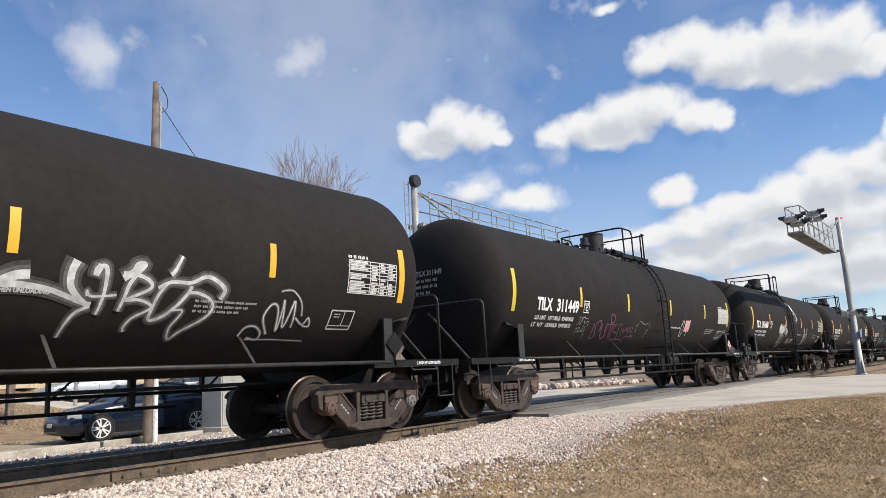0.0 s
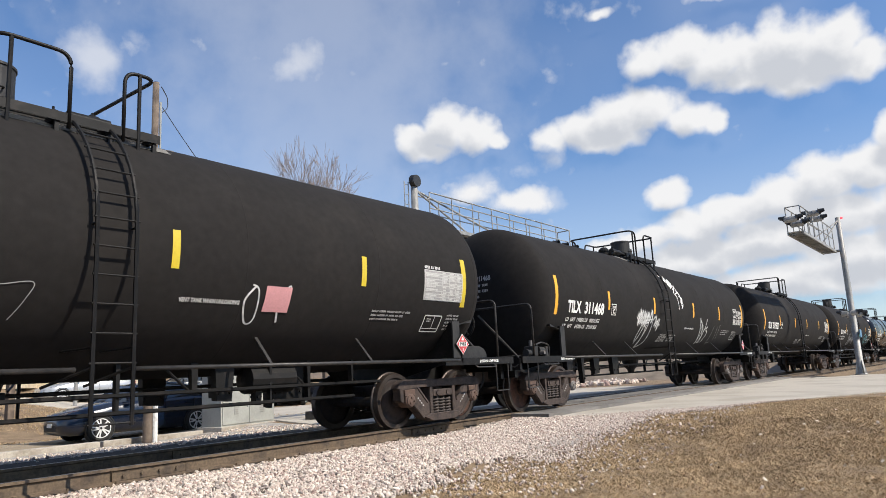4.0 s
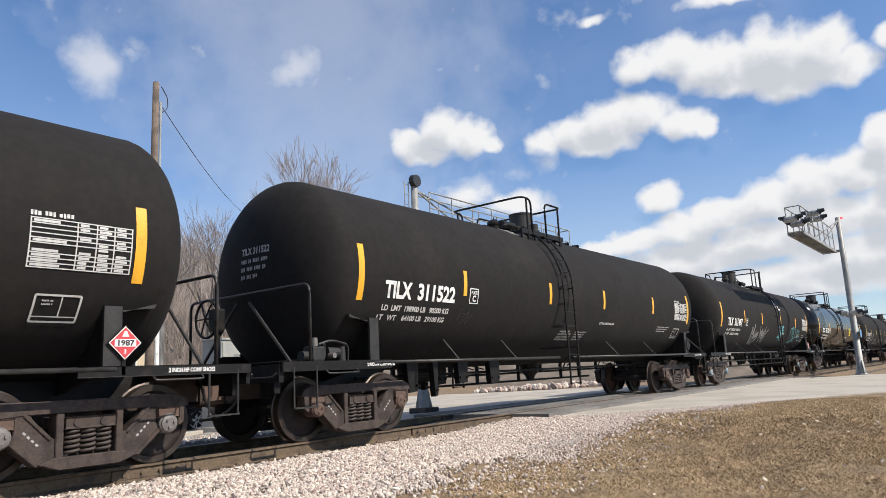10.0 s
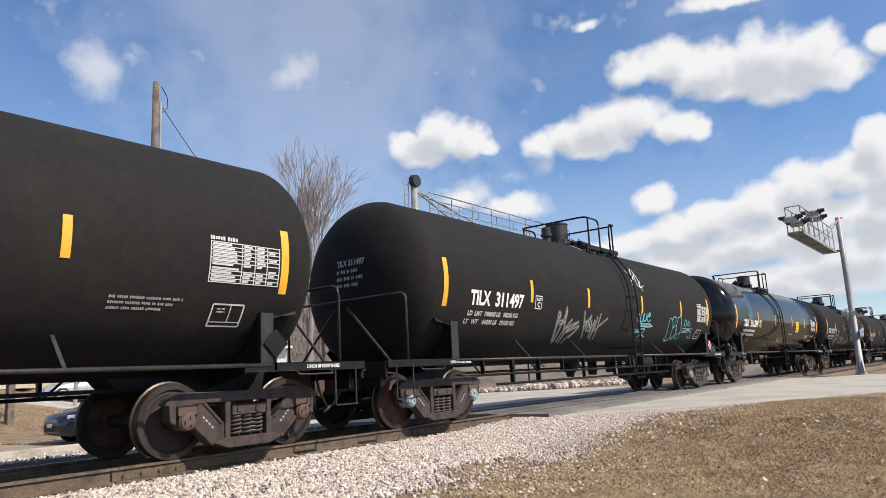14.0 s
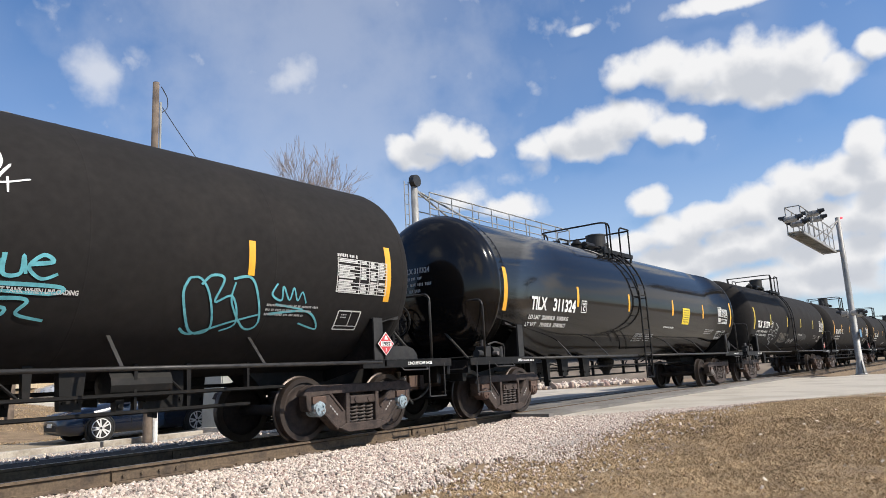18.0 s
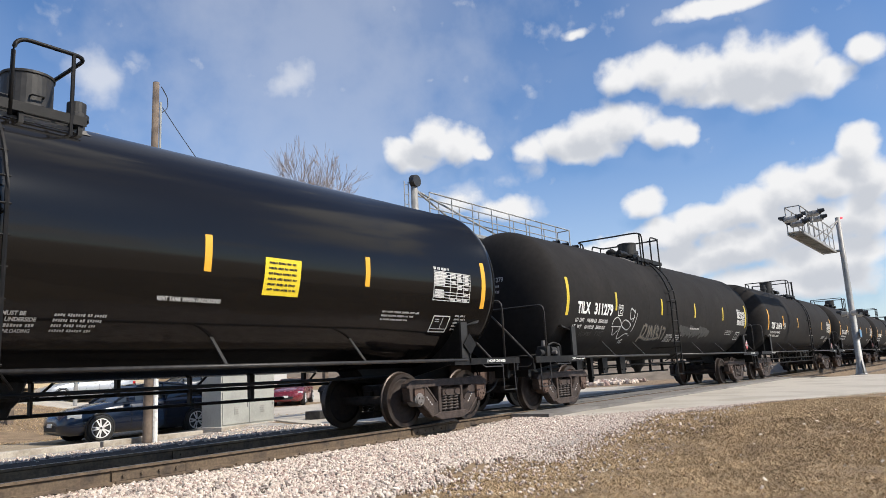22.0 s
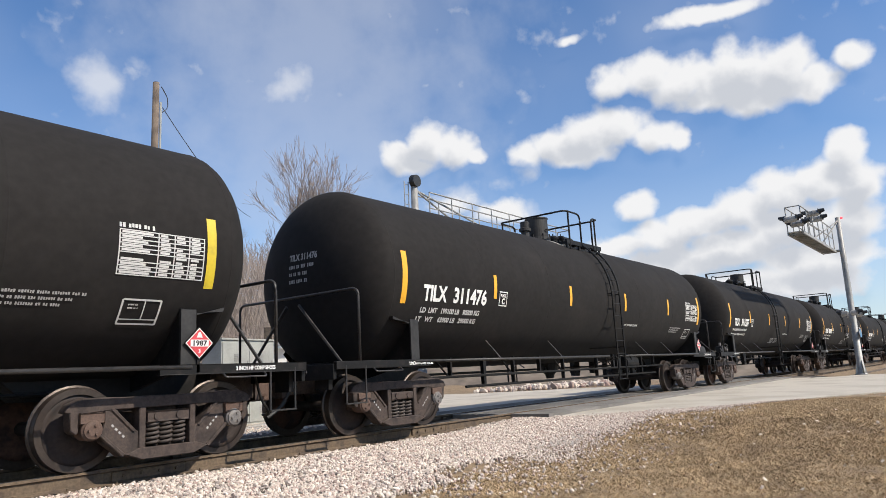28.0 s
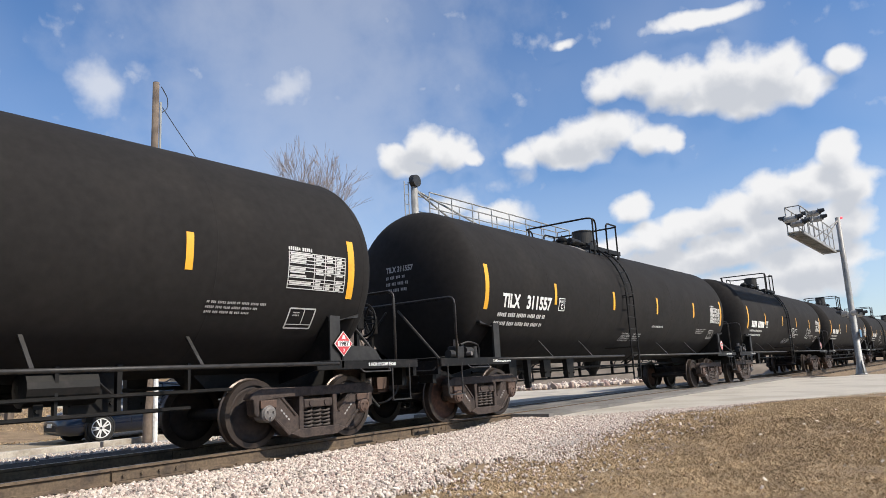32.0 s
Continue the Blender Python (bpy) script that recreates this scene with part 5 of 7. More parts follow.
def lettering(car, number, load, tare, flip, rng, placard, plate_x, mark, num, plate_box, notice_x):
    if number:
        shapes = [line_of("TILX", mark, -0.60, 0.25, 0.64), line_of(number, num, -0.60, 0.25, 1.02)]
    else:
        shapes = [bar(-6.62 + 0.19 * k, -6.47 + 0.19 * k, -0.62, -0.37) for k in (0, 1, 2, 3, 5, 6, 7, 8, 9)]
    half = 1 if number else 4
    letter(car, "reporting_mark", shapes[:half], M_WHITE, flip, "white stencilled owner's mark")
    letter(car, "car_number", shapes[half:], M_WHITE, flip, "white stencilled car number")
    if load:
        shapes = [line_of(load, mark - 0.02, -0.81, 0.085, 1.70), line_of(tare, mark - 0.07, -0.97, 0.085, 1.70)]
    else:
        shapes = unread(-6.75, -4.95, -0.80, 0.085, rng) + unread(-6.80, -5.0, -0.98, 0.085, rng)
    half = 1 if load else len(shapes) // 2
    letter(car, "load_lettering", shapes[:half], M_TABLE, flip, "white stencilled load limit")
    letter(car, "load_lettering", shapes[half:], M_TABLE, flip, "white stencilled empty weight")
    x0, x1, a0, a1 = plate_x, plate_x + 0.27, -0.60, -0.32
    shapes = [bar(x0, x1, a0, a0 + 0.018), bar(x0, x1, a1 - 0.018, a1), bar(x0, x0 + 0.018, a0, a1), bar(x1 - 0.018, x1, a0, a1),
              line_of("PLATE", x0 + 0.045, a1 - 0.105, 0.055, 0.185), line_of("C", x0 + 0.09, a0 + 0.045, 0.105)]
    letter(car, "plate_box", shapes, M_WHITE, flip, "small white-framed clearance box")
    # test table
    x0, x1, a0, a1 = 5.95, 7.0, -0.59, -0.10
    shapes = [bar(x0, x1, a0 + (a1 - a0) * k / 10, a0 + (a1 - a0) * k / 10 + 0.012) for k in range(11) if k not in (4,)]
    shapes += [bar(x0 + (x1 - x0) * u, x0 + (x1 - x0) * u + 0.014, a0, a1) for u in (0, 0.43, 0.62, 0.80, 0.985)]
    for k in range(10):
        for u0, u1 in ((0.03, 0.4), (0.46, 0.6), (0.65, 0.78), (0.83, 0.96)):
            if rng.random() < 0.82:
                u1 = u0 + (u1 - u0) * rng.uniform(0.55, 1.0)
                shapes.append(bar(x0 + (x1 - x0) * u0, x0 + (x1 - x0) * u1, a0 + (a1 - a0) * k / 10 + 0.018, a0 + (a1 - a0) * k / 10 + 0.044))
    shapes += unread(x0, x0 + 0.42, a1 + 0.03, 0.05, rng)
    letter(car, "test_table", shapes, M_TABLE, flip, "white stencilled inspection table")
    # empty framed box
    bx = plate_box
    b = [(bx, -1.16), (bx + 0.45, -1.16), (bx + 0.45, -0.86), (bx, -0.86)]
    shapes = [brush([b[i], b[(i + 1) % 4]], 0.022) for i in range(4)] + [brush([(bx, -1.10), (bx + 0.45, -1.10)], 0.014), brush([(bx + 0.26, -1.10), (bx + 0.26, -0.86)], 0.014)]
    shapes += unread(bx + 0.07, bx + 0.19, -0.93, 0.02, rng) + unread(bx + 0.07, bx + 0.19, -0.97, 0.02, rng)
    letter(car, "stencil_box", shapes, M_TABLE, flip)
    written(car, "small_lettering", [unread(notice_x, notice_x + 0.9 - 0.12 * k, -0.85 - 0.065 * k, 0.034, rng) for k in range(3)], M_GREY_INK, flip, "small faded white notices")
    if not flip:
        lines = [[line_of("HANDLE MUST BE", -0.73, -1.09, 0.045, 0.46)], [line_of("CLOSED TO UNDERSIDE", -0.76, -1.16, 0.045, 0.6)], [line_of("OF CAR TO", -0.78, -1.23, 0.045, 0.28)] + unread(-0.47, -0.16, -1.23, 0.04, rng),
                 [line_of("OPEN DURING UNLOADING", -0.80, -1.30, 0.045, 0.62)]]
        written(car, "handle_notice", lines, M_GREY_INK, flip, "faded white stencilled handle notice")
        for x in (0.0,):
            written(car, "small_lettering", [unread(x, x + 0.55 - 0.04 * k, -1.09 - 0.065 * k, 0.036, rng) for k in range(4)], M_GREY_INK, flip, "small faded white notices")
    letter(car, "vent_notice", [line_of("VENT TANK WHEN UNLOADING", 1.55 if flip else 1.04, -0.85, 0.05, 0.84)], M_TABLE, flip)
    # shoe notice on both ends of the sill
    v_all, f_all = [], []
    for x in (-7.05, 7.5):
        v, f = text_shape("2 INCH HF COMP SHOES", 0.045)
        w = max(p[0] for p in v)
        k = len(v_all)
        for p in v:
            q = (x + p[0] * 0.6 / w, -1.4745, 1.035 + p[1])
            v_all.append((-q[0], -q[1], q[2]) if flip else q)
        f_all += [tuple(i + k for i in g) for g in f]
    raw("shoe_notice", v_all, f_all, M_WHITE, car)
    if placard:
        c = Vector((6.98, -1.488, 1.36))
        rot = Matrix.Rotation(radians(45), 4, "Y")
        turn = Matrix.Rotation(math.pi, 4, "Z") if flip else Matrix.Identity(4)
        bm = bmesh.new()
        box(bm, -0.117, 0.117, -0.004, 0.004, -0.117, 0.117, 0, Matrix.Translation(c) @ rot)
        o = part("placard", bm, M_RED, car, "red and white hazard placard")
        o.matrix_basis = turn
        bm = bmesh.new()
        box(bm, -0.126, 0.126, -0.002, 0.003, -0.126, 0.126, 0, Matrix.Translation(c) @ rot)
        box(bm, -0.118, 0.118, -0.0075, -0.005, -0.04, 0.04, 0, Matrix.Translation(c))
        prism(bm, [(c.x - 0.04, c.z + 0.065), (c.x + 0.04, c.z + 0.065), (c.x + 0.012, c.z + 0.125), (c.x - 0.012, c.z + 0.125)], c.y - 0.0075, c.y - 0.005)
        q = part("placard_panel", bm, M_WHITE, o)
        vv, ff = [], []
        for words, x, z, h in (("1987", -0.10, -0.028, 0.057),):
            v, f = text_shape(words, h)
            k = len(vv)
            w = max(p[0] for p in v)
            vv += [(c.x + x + p[0] * 0.20 / w, c.y - 0.009, c.z + z + p[1]) for p in v]
            ff += [tuple(i + k for i in g) for g in f]
        raw("placard_number", vv, ff, M_LAMPBLK, o)
        v, f = text_shape("3", 0.05)
        raw("placard_class", [(c.x - 0.018 + p[0] * 0.85, c.y - 0.009, c.z - 0.115 + p[1] * 0.85) for p in v], f, M_WHITE, o)


def scrawl(rng, x0, a0, w, h, n, bw):
    """A tag of n overlapping looping letters in a box of the shell."""
    out = []
    for k in range(n):
        cx = x0 + w * (k + 0.5) / n
        pts = []
        kind = rng.randrange(4)
        rw = w / n * 0.62
        if kind == 0:
            pts = [(cx - rw, a0 + h * 0.9), (cx - rw * 0.6, a0), (cx, a0 + h * 0.8), (cx + rw * 0.4, a0 - h * 0.1), (cx + rw, a0 + h * 0.7)]
        elif kind == 1:
            pts = [(cx + rw * math.cos(t) * 0.8, a0 + h * 0.5 + h * 0.5 * math.sin(t)) for t in np.linspace(1.2, 7.6, 8)]
        elif kind == 2:
            pts = [(cx - rw, a0 + h), (cx - rw * 0.8, a0 + h * 0.1), (cx - rw * 0.5, a0 + h * 0.6), (cx + rw, a0 + h * 0.75), (cx + rw * 0.2, a0 + h * 0.35), (cx + rw, a0 - h * 0.15)]
        else:
            pts = [(cx + rw, a0 + h * 0.9), (cx - rw * 0.7, a0 + h * 0.8), (cx + rw * 0.6, a0 + h * 0.35), (cx - rw, a0 + h * 0.05), (cx + rw * 1.2, a0 - h * 0.05)]
        pts = [(x + rng.uniform(-0.03, 0.03), a + rng.uniform(-0.04, 0.04)) for x, a in pts]
        out.append(brush(pts, bw, bw * 0.5))
    return out


def run_of(t):
    """How far the train has come by t seconds, in metres."""
    u = t - 9.0
    return 3.94019 * u - 0.001884 * u * u + 5.86e-6 * u ** 3


# number, load limit, tare, turned round, placard
CARS = (
    ("", "", "", False, False),
    ("311449", "LD LMT  197100LB  89400KG", "LT  WT   65900LB  29900KG", True, True),
    ("311468", "LD  LMT  198800 LB   90200 KG", "LT   WT    64200 LB   29100 KG", False, True),
    ("311522", "LD  LMT  198900 LB   90200 KG", "LT   WT    64100 LB   29100 KG", False, False),
    ("311497", "LD  LMT  198800 LB   90200 KG", "LT   WT    64200 LB   29100 KG", True, True),
    ("311324", "LD LMT  206900LB  93800KG", "LT WT    79100LB  35900KG", False, False),
    ("311279", "LD  LMT    196900 LB   89300 KG", "LT   WT     66100 LB   30000 KG", False, True),
    ("311476", "LD  LMT   199100 LB   90300 KG", "LT   WT    63900 LB   29000 KG", True, True),
    ("311557", "", "", False, True),
    ("", "", "", False, True), ("", "", "", True, False), ("", "", "", False, True), ("", "", "", True, True), ("", "", "", False, False))
# where each car's middle stands at nine seconds, along the track
PLACES = [-34.43, -16.80, 0.79, 18.53, 36.28, 54.10, 71.97, 89.77, 107.63] + [107.63 + PITCH * k for k in range(1, 6)]
EVEN = (-7.15, -4.55, -1.5, 1.25, 4.29, 7.10)
TURNED = (-7.15, -4.27, -1.65, 1.46, 4.5, 7.06)
STRIPES = ((-7.15, -4.27, -1.6, 1.48, 4.58, 7.13), (-7.14, -4.27, -1.6, 1.43, 4.52, 7.04), (-7.15, -4.5, -1.54, 1.70, 4.33, 7.10), (-7.18, -4.55, -1.46, 1.17, 4.28, 7.09), (-7.15, -4.27, -1.69, 1.48, 4.47, 7.03),
           (-7.42, -4.40, -1.54, 1.62, 4.36, 7.42), (-7.15, -4.6, -1.5, 1.32, 4.24, 7.10), (-7.15, -4.54, -1.5, 1.47, 4.48, 7.12), (-7.20, -4.58, -1.6, 1.26, 4.31, 7.1), EVEN, TURNED, EVEN, TURNED, EVEN)
# where the owner's mark and the number begin on each car
MARKS = ((-6.6, -5.76), (-6.23, -5.40), (-6.62, -5.81), (-6.64, -5.86), (-6.4, -5.6), (-6.44, -5.53), (-6.66, -5.81), (-6.66, -5.84), (-6.65, -5.77), *[(-6.6, -5.76)] * 5)
base_car = build_car()
cars = []
for i, row in enumerate(CARS):
    m = pose(PLACES[i], 0, 0, 0, 0, 180 if row[3] else 0)
    if i == 0:
        base_car.matrix_basis = m
    cars.append((base_car if i == 0 else copy_thing(base_car, m), row[3]))
# the jacketed car has a longer shell with flatter heads
bm = bmesh.new()
prof = [(-7.72 - 0.66 * math.cos(radians(90 * k / 12)), max(0.02, (R + 0.002) * math.sin(radians(90 * k / 12)))) for k in range(13)]
prof += [(-7.70, R + 0.018), (-7.62, R + 0.018), (-7.60, R + 0.002)] + [(x, R + 0.002) for x in (-4.86, 0.0, 4.86)] + [(7.60, R + 0.002), (7.62, R + 0.018), (7.70, R + 0.018)] + [(7.72 + 0.66 * math.sin(radians(90 * k / 12)), max(0.02, (R + 0.002) * math.cos(radians(90 * k / 12)))) for k in range(13)]
lathe(bm, prof, 96, "X")
for v in bm.verts:
    v.co.z += ZC
jacket = bpy.data.meshes.new("tank")
bm.to_mesh(jacket)
bm.free()
jacket.materials.append(M_GLOSS)
for f in jacket.polygons:
    f.use_smooth = True
for o in cars[5][0].children:
    if o.name.startswith("tank"):
        o.data = jacket
for i, (number, load, tare, flip, placard) in enumerate(CARS):
    car = cars[i][0]
    rng = random.Random(100 + i)
    gloss = i == 5
    if gloss:
        tagged(car, "glossy clean black tank car reflecting the sky")
        for o in car.children_recursive:
            if o.name.startswith("tank") or o.name.startswith("weld"):
                o.material_slots[0].link = "OBJECT"
                o.material_slots[0].material = M_GLOSS
    for o in car.children_recursive:
        if o.name.startswith("wheel_plate") and rng.random() < 0.2:
            o.material_slots[0].link = "OBJECT"
            o.material_slots[0].material = M_WHEEL_R
    caps = [o for o in car.children_recursive if o.name.startswith("bearing_cap")]
    for o in caps:
        c = M_CAP_BLUE if i == 4 else rng.choice((M_CAP_RUST, M_CAP_RUST, M_CAP_GREY))
        o.material_slots[0].link = "OBJECT"
        o.material_slots[0].material = c
    yellow = i in (1, 6)
    stripes(car, STRIPES[i], flip, M_STRIPE_Y if yellow else M_STRIPE, "yellow reflector stripe" if yellow else "amber reflector stripe")
    lettering(car, number, load, tare, flip, rng, placard, STRIPES[i][1] + (0.14 if i != 5 else 0.17), *MARKS[i], (5.75, 6.1)[i > 0], (3.53 if i == 0 else 4.8))
    if i == 1:
        bm = bmesh.new()
        skin(bm, 5.94, 7.01, -0.6, -0.09, 0.003, 1, 6)
        o = part("table_panel", bm, M_GREY_INK, car, "pale repainted panel under the inspection table")
        o.matrix_basis = pose(0, 0, 0, 0, 0, 180)
    if i in (1, 5):
        written(car, "small_lettering", [unread(6.68, 7.02, -0.86 - 0.065 * k, 0.036, rng) for k in range(5)], M_GREY_INK, flip, "small faded white notices")
    head_words(car, "TILX " + number if number else "", flip, rng, 7.72 if gloss else HALF, 0.66 if gloss else HEAD)

# ---- sprayed tags, car by car ----


def tag(i, strokes, view, place, width, material, label, haze=True):
    """Strokes drawn in a box view (left, top, right, bottom) laid into place (x, arc, x, arc) on car i; a faint wide mist lies under them."""
    u0, v0, u1, v1 = view
    x0, a0, x1, a1 = place
    lines = [[(x0 + (u - u0) / (u1 - u0) * (x1 - x0), a0 + (v - v0) / (v1 - v0) * (a1 - a0)) for u, v in st] for st in strokes]
    car, flip = cars[i]
    o = written(car, "tag", [[brush(l, width, width * 0.7)] for l in lines], material, flip, label)
    if haze:
        v, f = wrap([brush(l, width * 2.3, width * 1.5) for l in lines], flip)
        raw("tag_mist", [(p[0], p[1] * 0.9975, p[2]) for p in v], f, M_SPRAY_H, o)
    return o


def sprayed(i, strokes, material, label, haze=1.0, width=None):
    """Strokes given straight in metres along the car and up its skin; each begins with its own two widths unless one is given for all. A faint mist lies under them."""
    car, flip = cars[i]
    lines = [(width, width * 0.7, st) if width else (st[0], st[1], st[2:]) for st in strokes]
    o = written(car, "tag", [[brush(st, w0, w1)] for w0, w1, st in lines], material, flip, label)
    if haze:
        for k, (grow, lift) in enumerate(((1.7, 0.9985), (2.6, 0.997))):
            v, f = wrap([brush(st, (w0 + 0.012) * (1 + (grow - 1) * haze), (w1 + 0.012) * (1 + (grow - 1) * haze)) for w0, w1, st in lines], flip)
            raw("tag_mist", [(p[0], p[1] * lift, p[2]) for p in v], f, M_SPRAY_M if k == 0 else M_SPRAY_H, o)
    return o


sprayed(0, ((0.1, 0.08, (1.67, -0.66), (1.54, -0.68), (1.41, -0.75), (1.39, -0.79)), (0.075, 0.04, (1.38, -0.77), (1.62, -0.77), (1.90, -0.81), (2.23, -0.93), (2.30, -0.94)), (0.085, 0.05, (2.10, -0.48), (2.06, -0.60), (2.07, -0.74), (2.14, -0.84), (2.25, -0.93), (2.32, -0.94)), (0.045, 0.02, (2.31, -0.96), (2.18, -1.05), (2.12, -1.19), (2.09, -1.36)), (0.07, 0.025, (2.35, -0.50), (2.31, -0.61), (2.32, -0.54), (2.41, -0.53), (2.43, -0.75), (2.42, -0.94), (2.40, -1.06)), (0.03, 0.025, (2.26, -0.85), (2.25, -0.79), (2.31, -0.85), (2.57, -0.82)), (0.08, 0.03, (2.61, -0.63), (2.72, -0.54), (2.75, -0.47), (2.83, -0.46), (2.76, -0.56), (2.69, -0.69), (2.66, -0.85), (2.63, -1.01)), (0.045, 0.025, (2.60, -0.57), (2.81, -0.59), (2.94, -0.66), (2.92, -0.74), (2.68, -0.87), (2.83, -0.86), (2.98, -0.91), (2.98, -0.97), (2.82, -1.08), (2.76, -1.19), (2.77, -1.27))), M_SPRAY_W, "large white sprayed tag")
sprayed(0, ((0.03, 0.06, (3.28, -0.32), (3.20, -0.50), (3.16, -0.55)), (0.035, 0.045, (3.14, -0.64), (3.05, -0.79), (3.01, -0.99), (3.02, -1.10), (3.14, -1.07), (3.28, -0.94), (3.42, -0.74), (3.44, -0.66)), (0.04, 0.055, (3.03, -0.71), (3.18, -0.63), (3.43, -0.62), (3.60, -0.54), (3.74, -0.56), (3.90, -0.67), (3.86, -0.80)), (0.04, 0.02, (3.42, -0.74), (3.55, -0.74), (3.73, -0.81), (3.79, -0.93), (3.70, -1.07), (3.46, -1.25), (3.36, -1.37), (3.31, -1.20), (3.40, -0.97), (3.23, -0.98))), M_SPRAY_W, "large white sprayed tag")
sprayed(0, ((0.012, 0.014, (4.77, -0.64), (4.96, -0.62), (5.14, -0.76), (5.22, -0.97)), (0.022, 0.02, (4.74, -1.27), (4.59, -1.02), (4.66, -0.83), (4.78, -0.87), (4.87, -1.22), (4.86, -0.86), (4.86, -0.77), (4.96, -1.16), (5.03, -0.76), (5.09, -1.00), (5.10, -1.16)), (0.018, 0.018, (5.12, -1.00), (5.28, -1.10), (5.35, -0.99), (5.41, -1.12), (5.29, -1.12)), (0.022, 0.02, (4.31, -1.31), (4.37, -1.17), (4.51, -1.15), (4.64, -1.25), (4.62, -1.36), (4.45, -1.33)), (0.012, 0.012, (4.44, -1.36), (4.95, -1.36), (5.43, -1.38))), M_SPRAY_W, "small white sprayed tag", 0.5)
sprayed(1, (((-3.42, -0.82), (-3.41, -1.04), (-3.39, -1.23), (-3.26, -1.22), (-3.17, -1.18)), ((-3.16, -1.20), (-3.31, -0.90), (-3.22, -0.78), (-3.07, -0.78), (-3.02, -1.03), (-2.97, -0.84)), ((-2.98, -0.82), (-2.90, -1.09), (-2.74, -1.23), (-2.65, -1.14), (-2.73, -0.80)), ((-2.58, -1.21), (-2.72, -0.87), (-2.14, -0.83)), ((-2.59, -0.67), (-2.57, -0.60), (-2.45, -0.58), (-2.34, -0.66), (-2.37, -0.77), (-2.51, -0.77), (-2.59, -0.67)), ((-2.52, -0.77), (-2.38, -1.23)), ((-2.39, -0.85), (-2.28, -1.23))), M_SPRAY_V, "faded violet sprayed outline tag", 0, 0.045)
sprayed(1, (((-2.12, -0.81), (-2.27, -0.90), (-2.23, -1.02), (-2.01, -1.06), (-1.88, -1.19), (-2.08, -1.29), (-2.21, -1.23)), ((-1.86, -1.25), (-1.98, -0.88), (-1.85, -0.82), (-1.75, -1.03), (-1.68, -1.25)), ((-2.19, -1.26), (-1.86, -1.24), (-1.42, -1.27), (-1.36, -1.15), (-0.87, -1.16), (-1.09, -1.09)), ((-0.87, -1.16), (-0.99, -1.22)), ((-1.69, -0.91), (-1.63, -1.05), (-1.57, -0.99), (-1.67, -0.97)), ((-1.51, -1.02), (-1.52, -0.91), (-1.42, -1.02)), ((-1.38, -0.89), (-1.41, -0.96), (-1.32, -1.04)), ((-1.30, -0.87), (-1.26, -1.04)), ((-1.06, -0.92), (-1.19, -0.90), (-1.18, -1.00), (-1.06, -1.01))), M_SPRAY_V, "faded violet sprayed outline tag", 0, 0.034)
sprayed(1, (((2.60, -0.59), (2.46, -0.80), (2.55, -1.09), (2.67, -1.05), (2.65, -0.66), (2.54, -0.58)), ((3.05, -1.08), (3.00, -0.78), (3.15, -0.56), (3.11, -0.89))), M_SPRAY_W, "white sprayed loops", 0, 0.03)
sprayed(2, ((0.055, 0.045, (-2.72, -0.64), (-2.60, -0.50), (-2.61, -0.77), (-2.50, -0.40), (-2.48, -0.77), (-2.38, -0.42), (-2.36, -0.78), (-2.23, -0.43), (-2.22, -0.82), (-2.14, -0.47), (-2.10, -0.84), (-2.02, -0.44), (-2.01, -0.74), (-1.95, -0.45), (-1.87, -0.69), (-1.74, -0.39), (-1.67, -0.58), (-1.73, -0.73)), (0.04, 0.03, (-2.59, -0.68), (-2.34, -0.74), (-1.88, -0.64), (-1.56, -0.64)), (0.045, 0.03, (-2.60, -0.82), (-2.47, -0.67), (-2.10, -0.75), (-1.86, -0.71)), (0.03, 0.02, (-2.28, -0.76), (-2.37, -1.10), (-2.29, -1.32)), (0.03, 0.02, (-2.14, -0.80), (-2.23, -1.21), (-2.23, -1.38)), (0.03, 0.02, (-1.99, -0.79), (-1.94, -1.51))), M_SPRAY_W, "white sprayed tag with long drips")
sprayed(2, ((0.028, 0.02, (-1.86, -0.73), (-1.97, -1.20), (-1.97, -1.51), (-1.76, -1.44), (-1.59, -1.25), (-1.60, -0.72), (-1.57, -0.60)), (0.042, 0.035, (-1.54, -0.59), (-1.38, -0.56), (-1.44, -0.81), (-1.32, -0.66), (-1.32, -0.86), (-1.23, -0.62), (-1.19, -0.93), (-1.13, -0.59), (-1.15, -0.75), (-1.05, -0.77))), M_SPRAY_W, "white sprayed tag with long drips")
sprayed(2, (((2.38, -0.46), (2.58, -0.88), (2.75, -1.35)), ((2.45, -0.54), (2.77, -0.76), (2.77, -0.88), (2.69, -1.39)), ((3.07, -0.47), (3.01, -0.74), (2.87, -1.35)), ((3.22, -0.73), (3.13, -0.83), (3.32, -0.95), (3.17, -1.31)), ((2.63, -0.70), (2.94, -1.06), (2.99, -1.35)), ((2.94, -0.87), (3.10, -0.74))), M_SPRAY_W, "white sprayed tag", 1.0, 0.036)
sprayed(2, (((3.90, -0.70), (3.81, -1.04), (3.81, -1.38)), ((4.24, -0.69), (4.29, -1.18)), ((4.53, -0.64), (4.45, -0.95), (4.54, -1.17)), ((4.08, -1.30), (3.78, -1.34))), M_SPRAY_M, "faint sprayed tag", 0, 0.04)
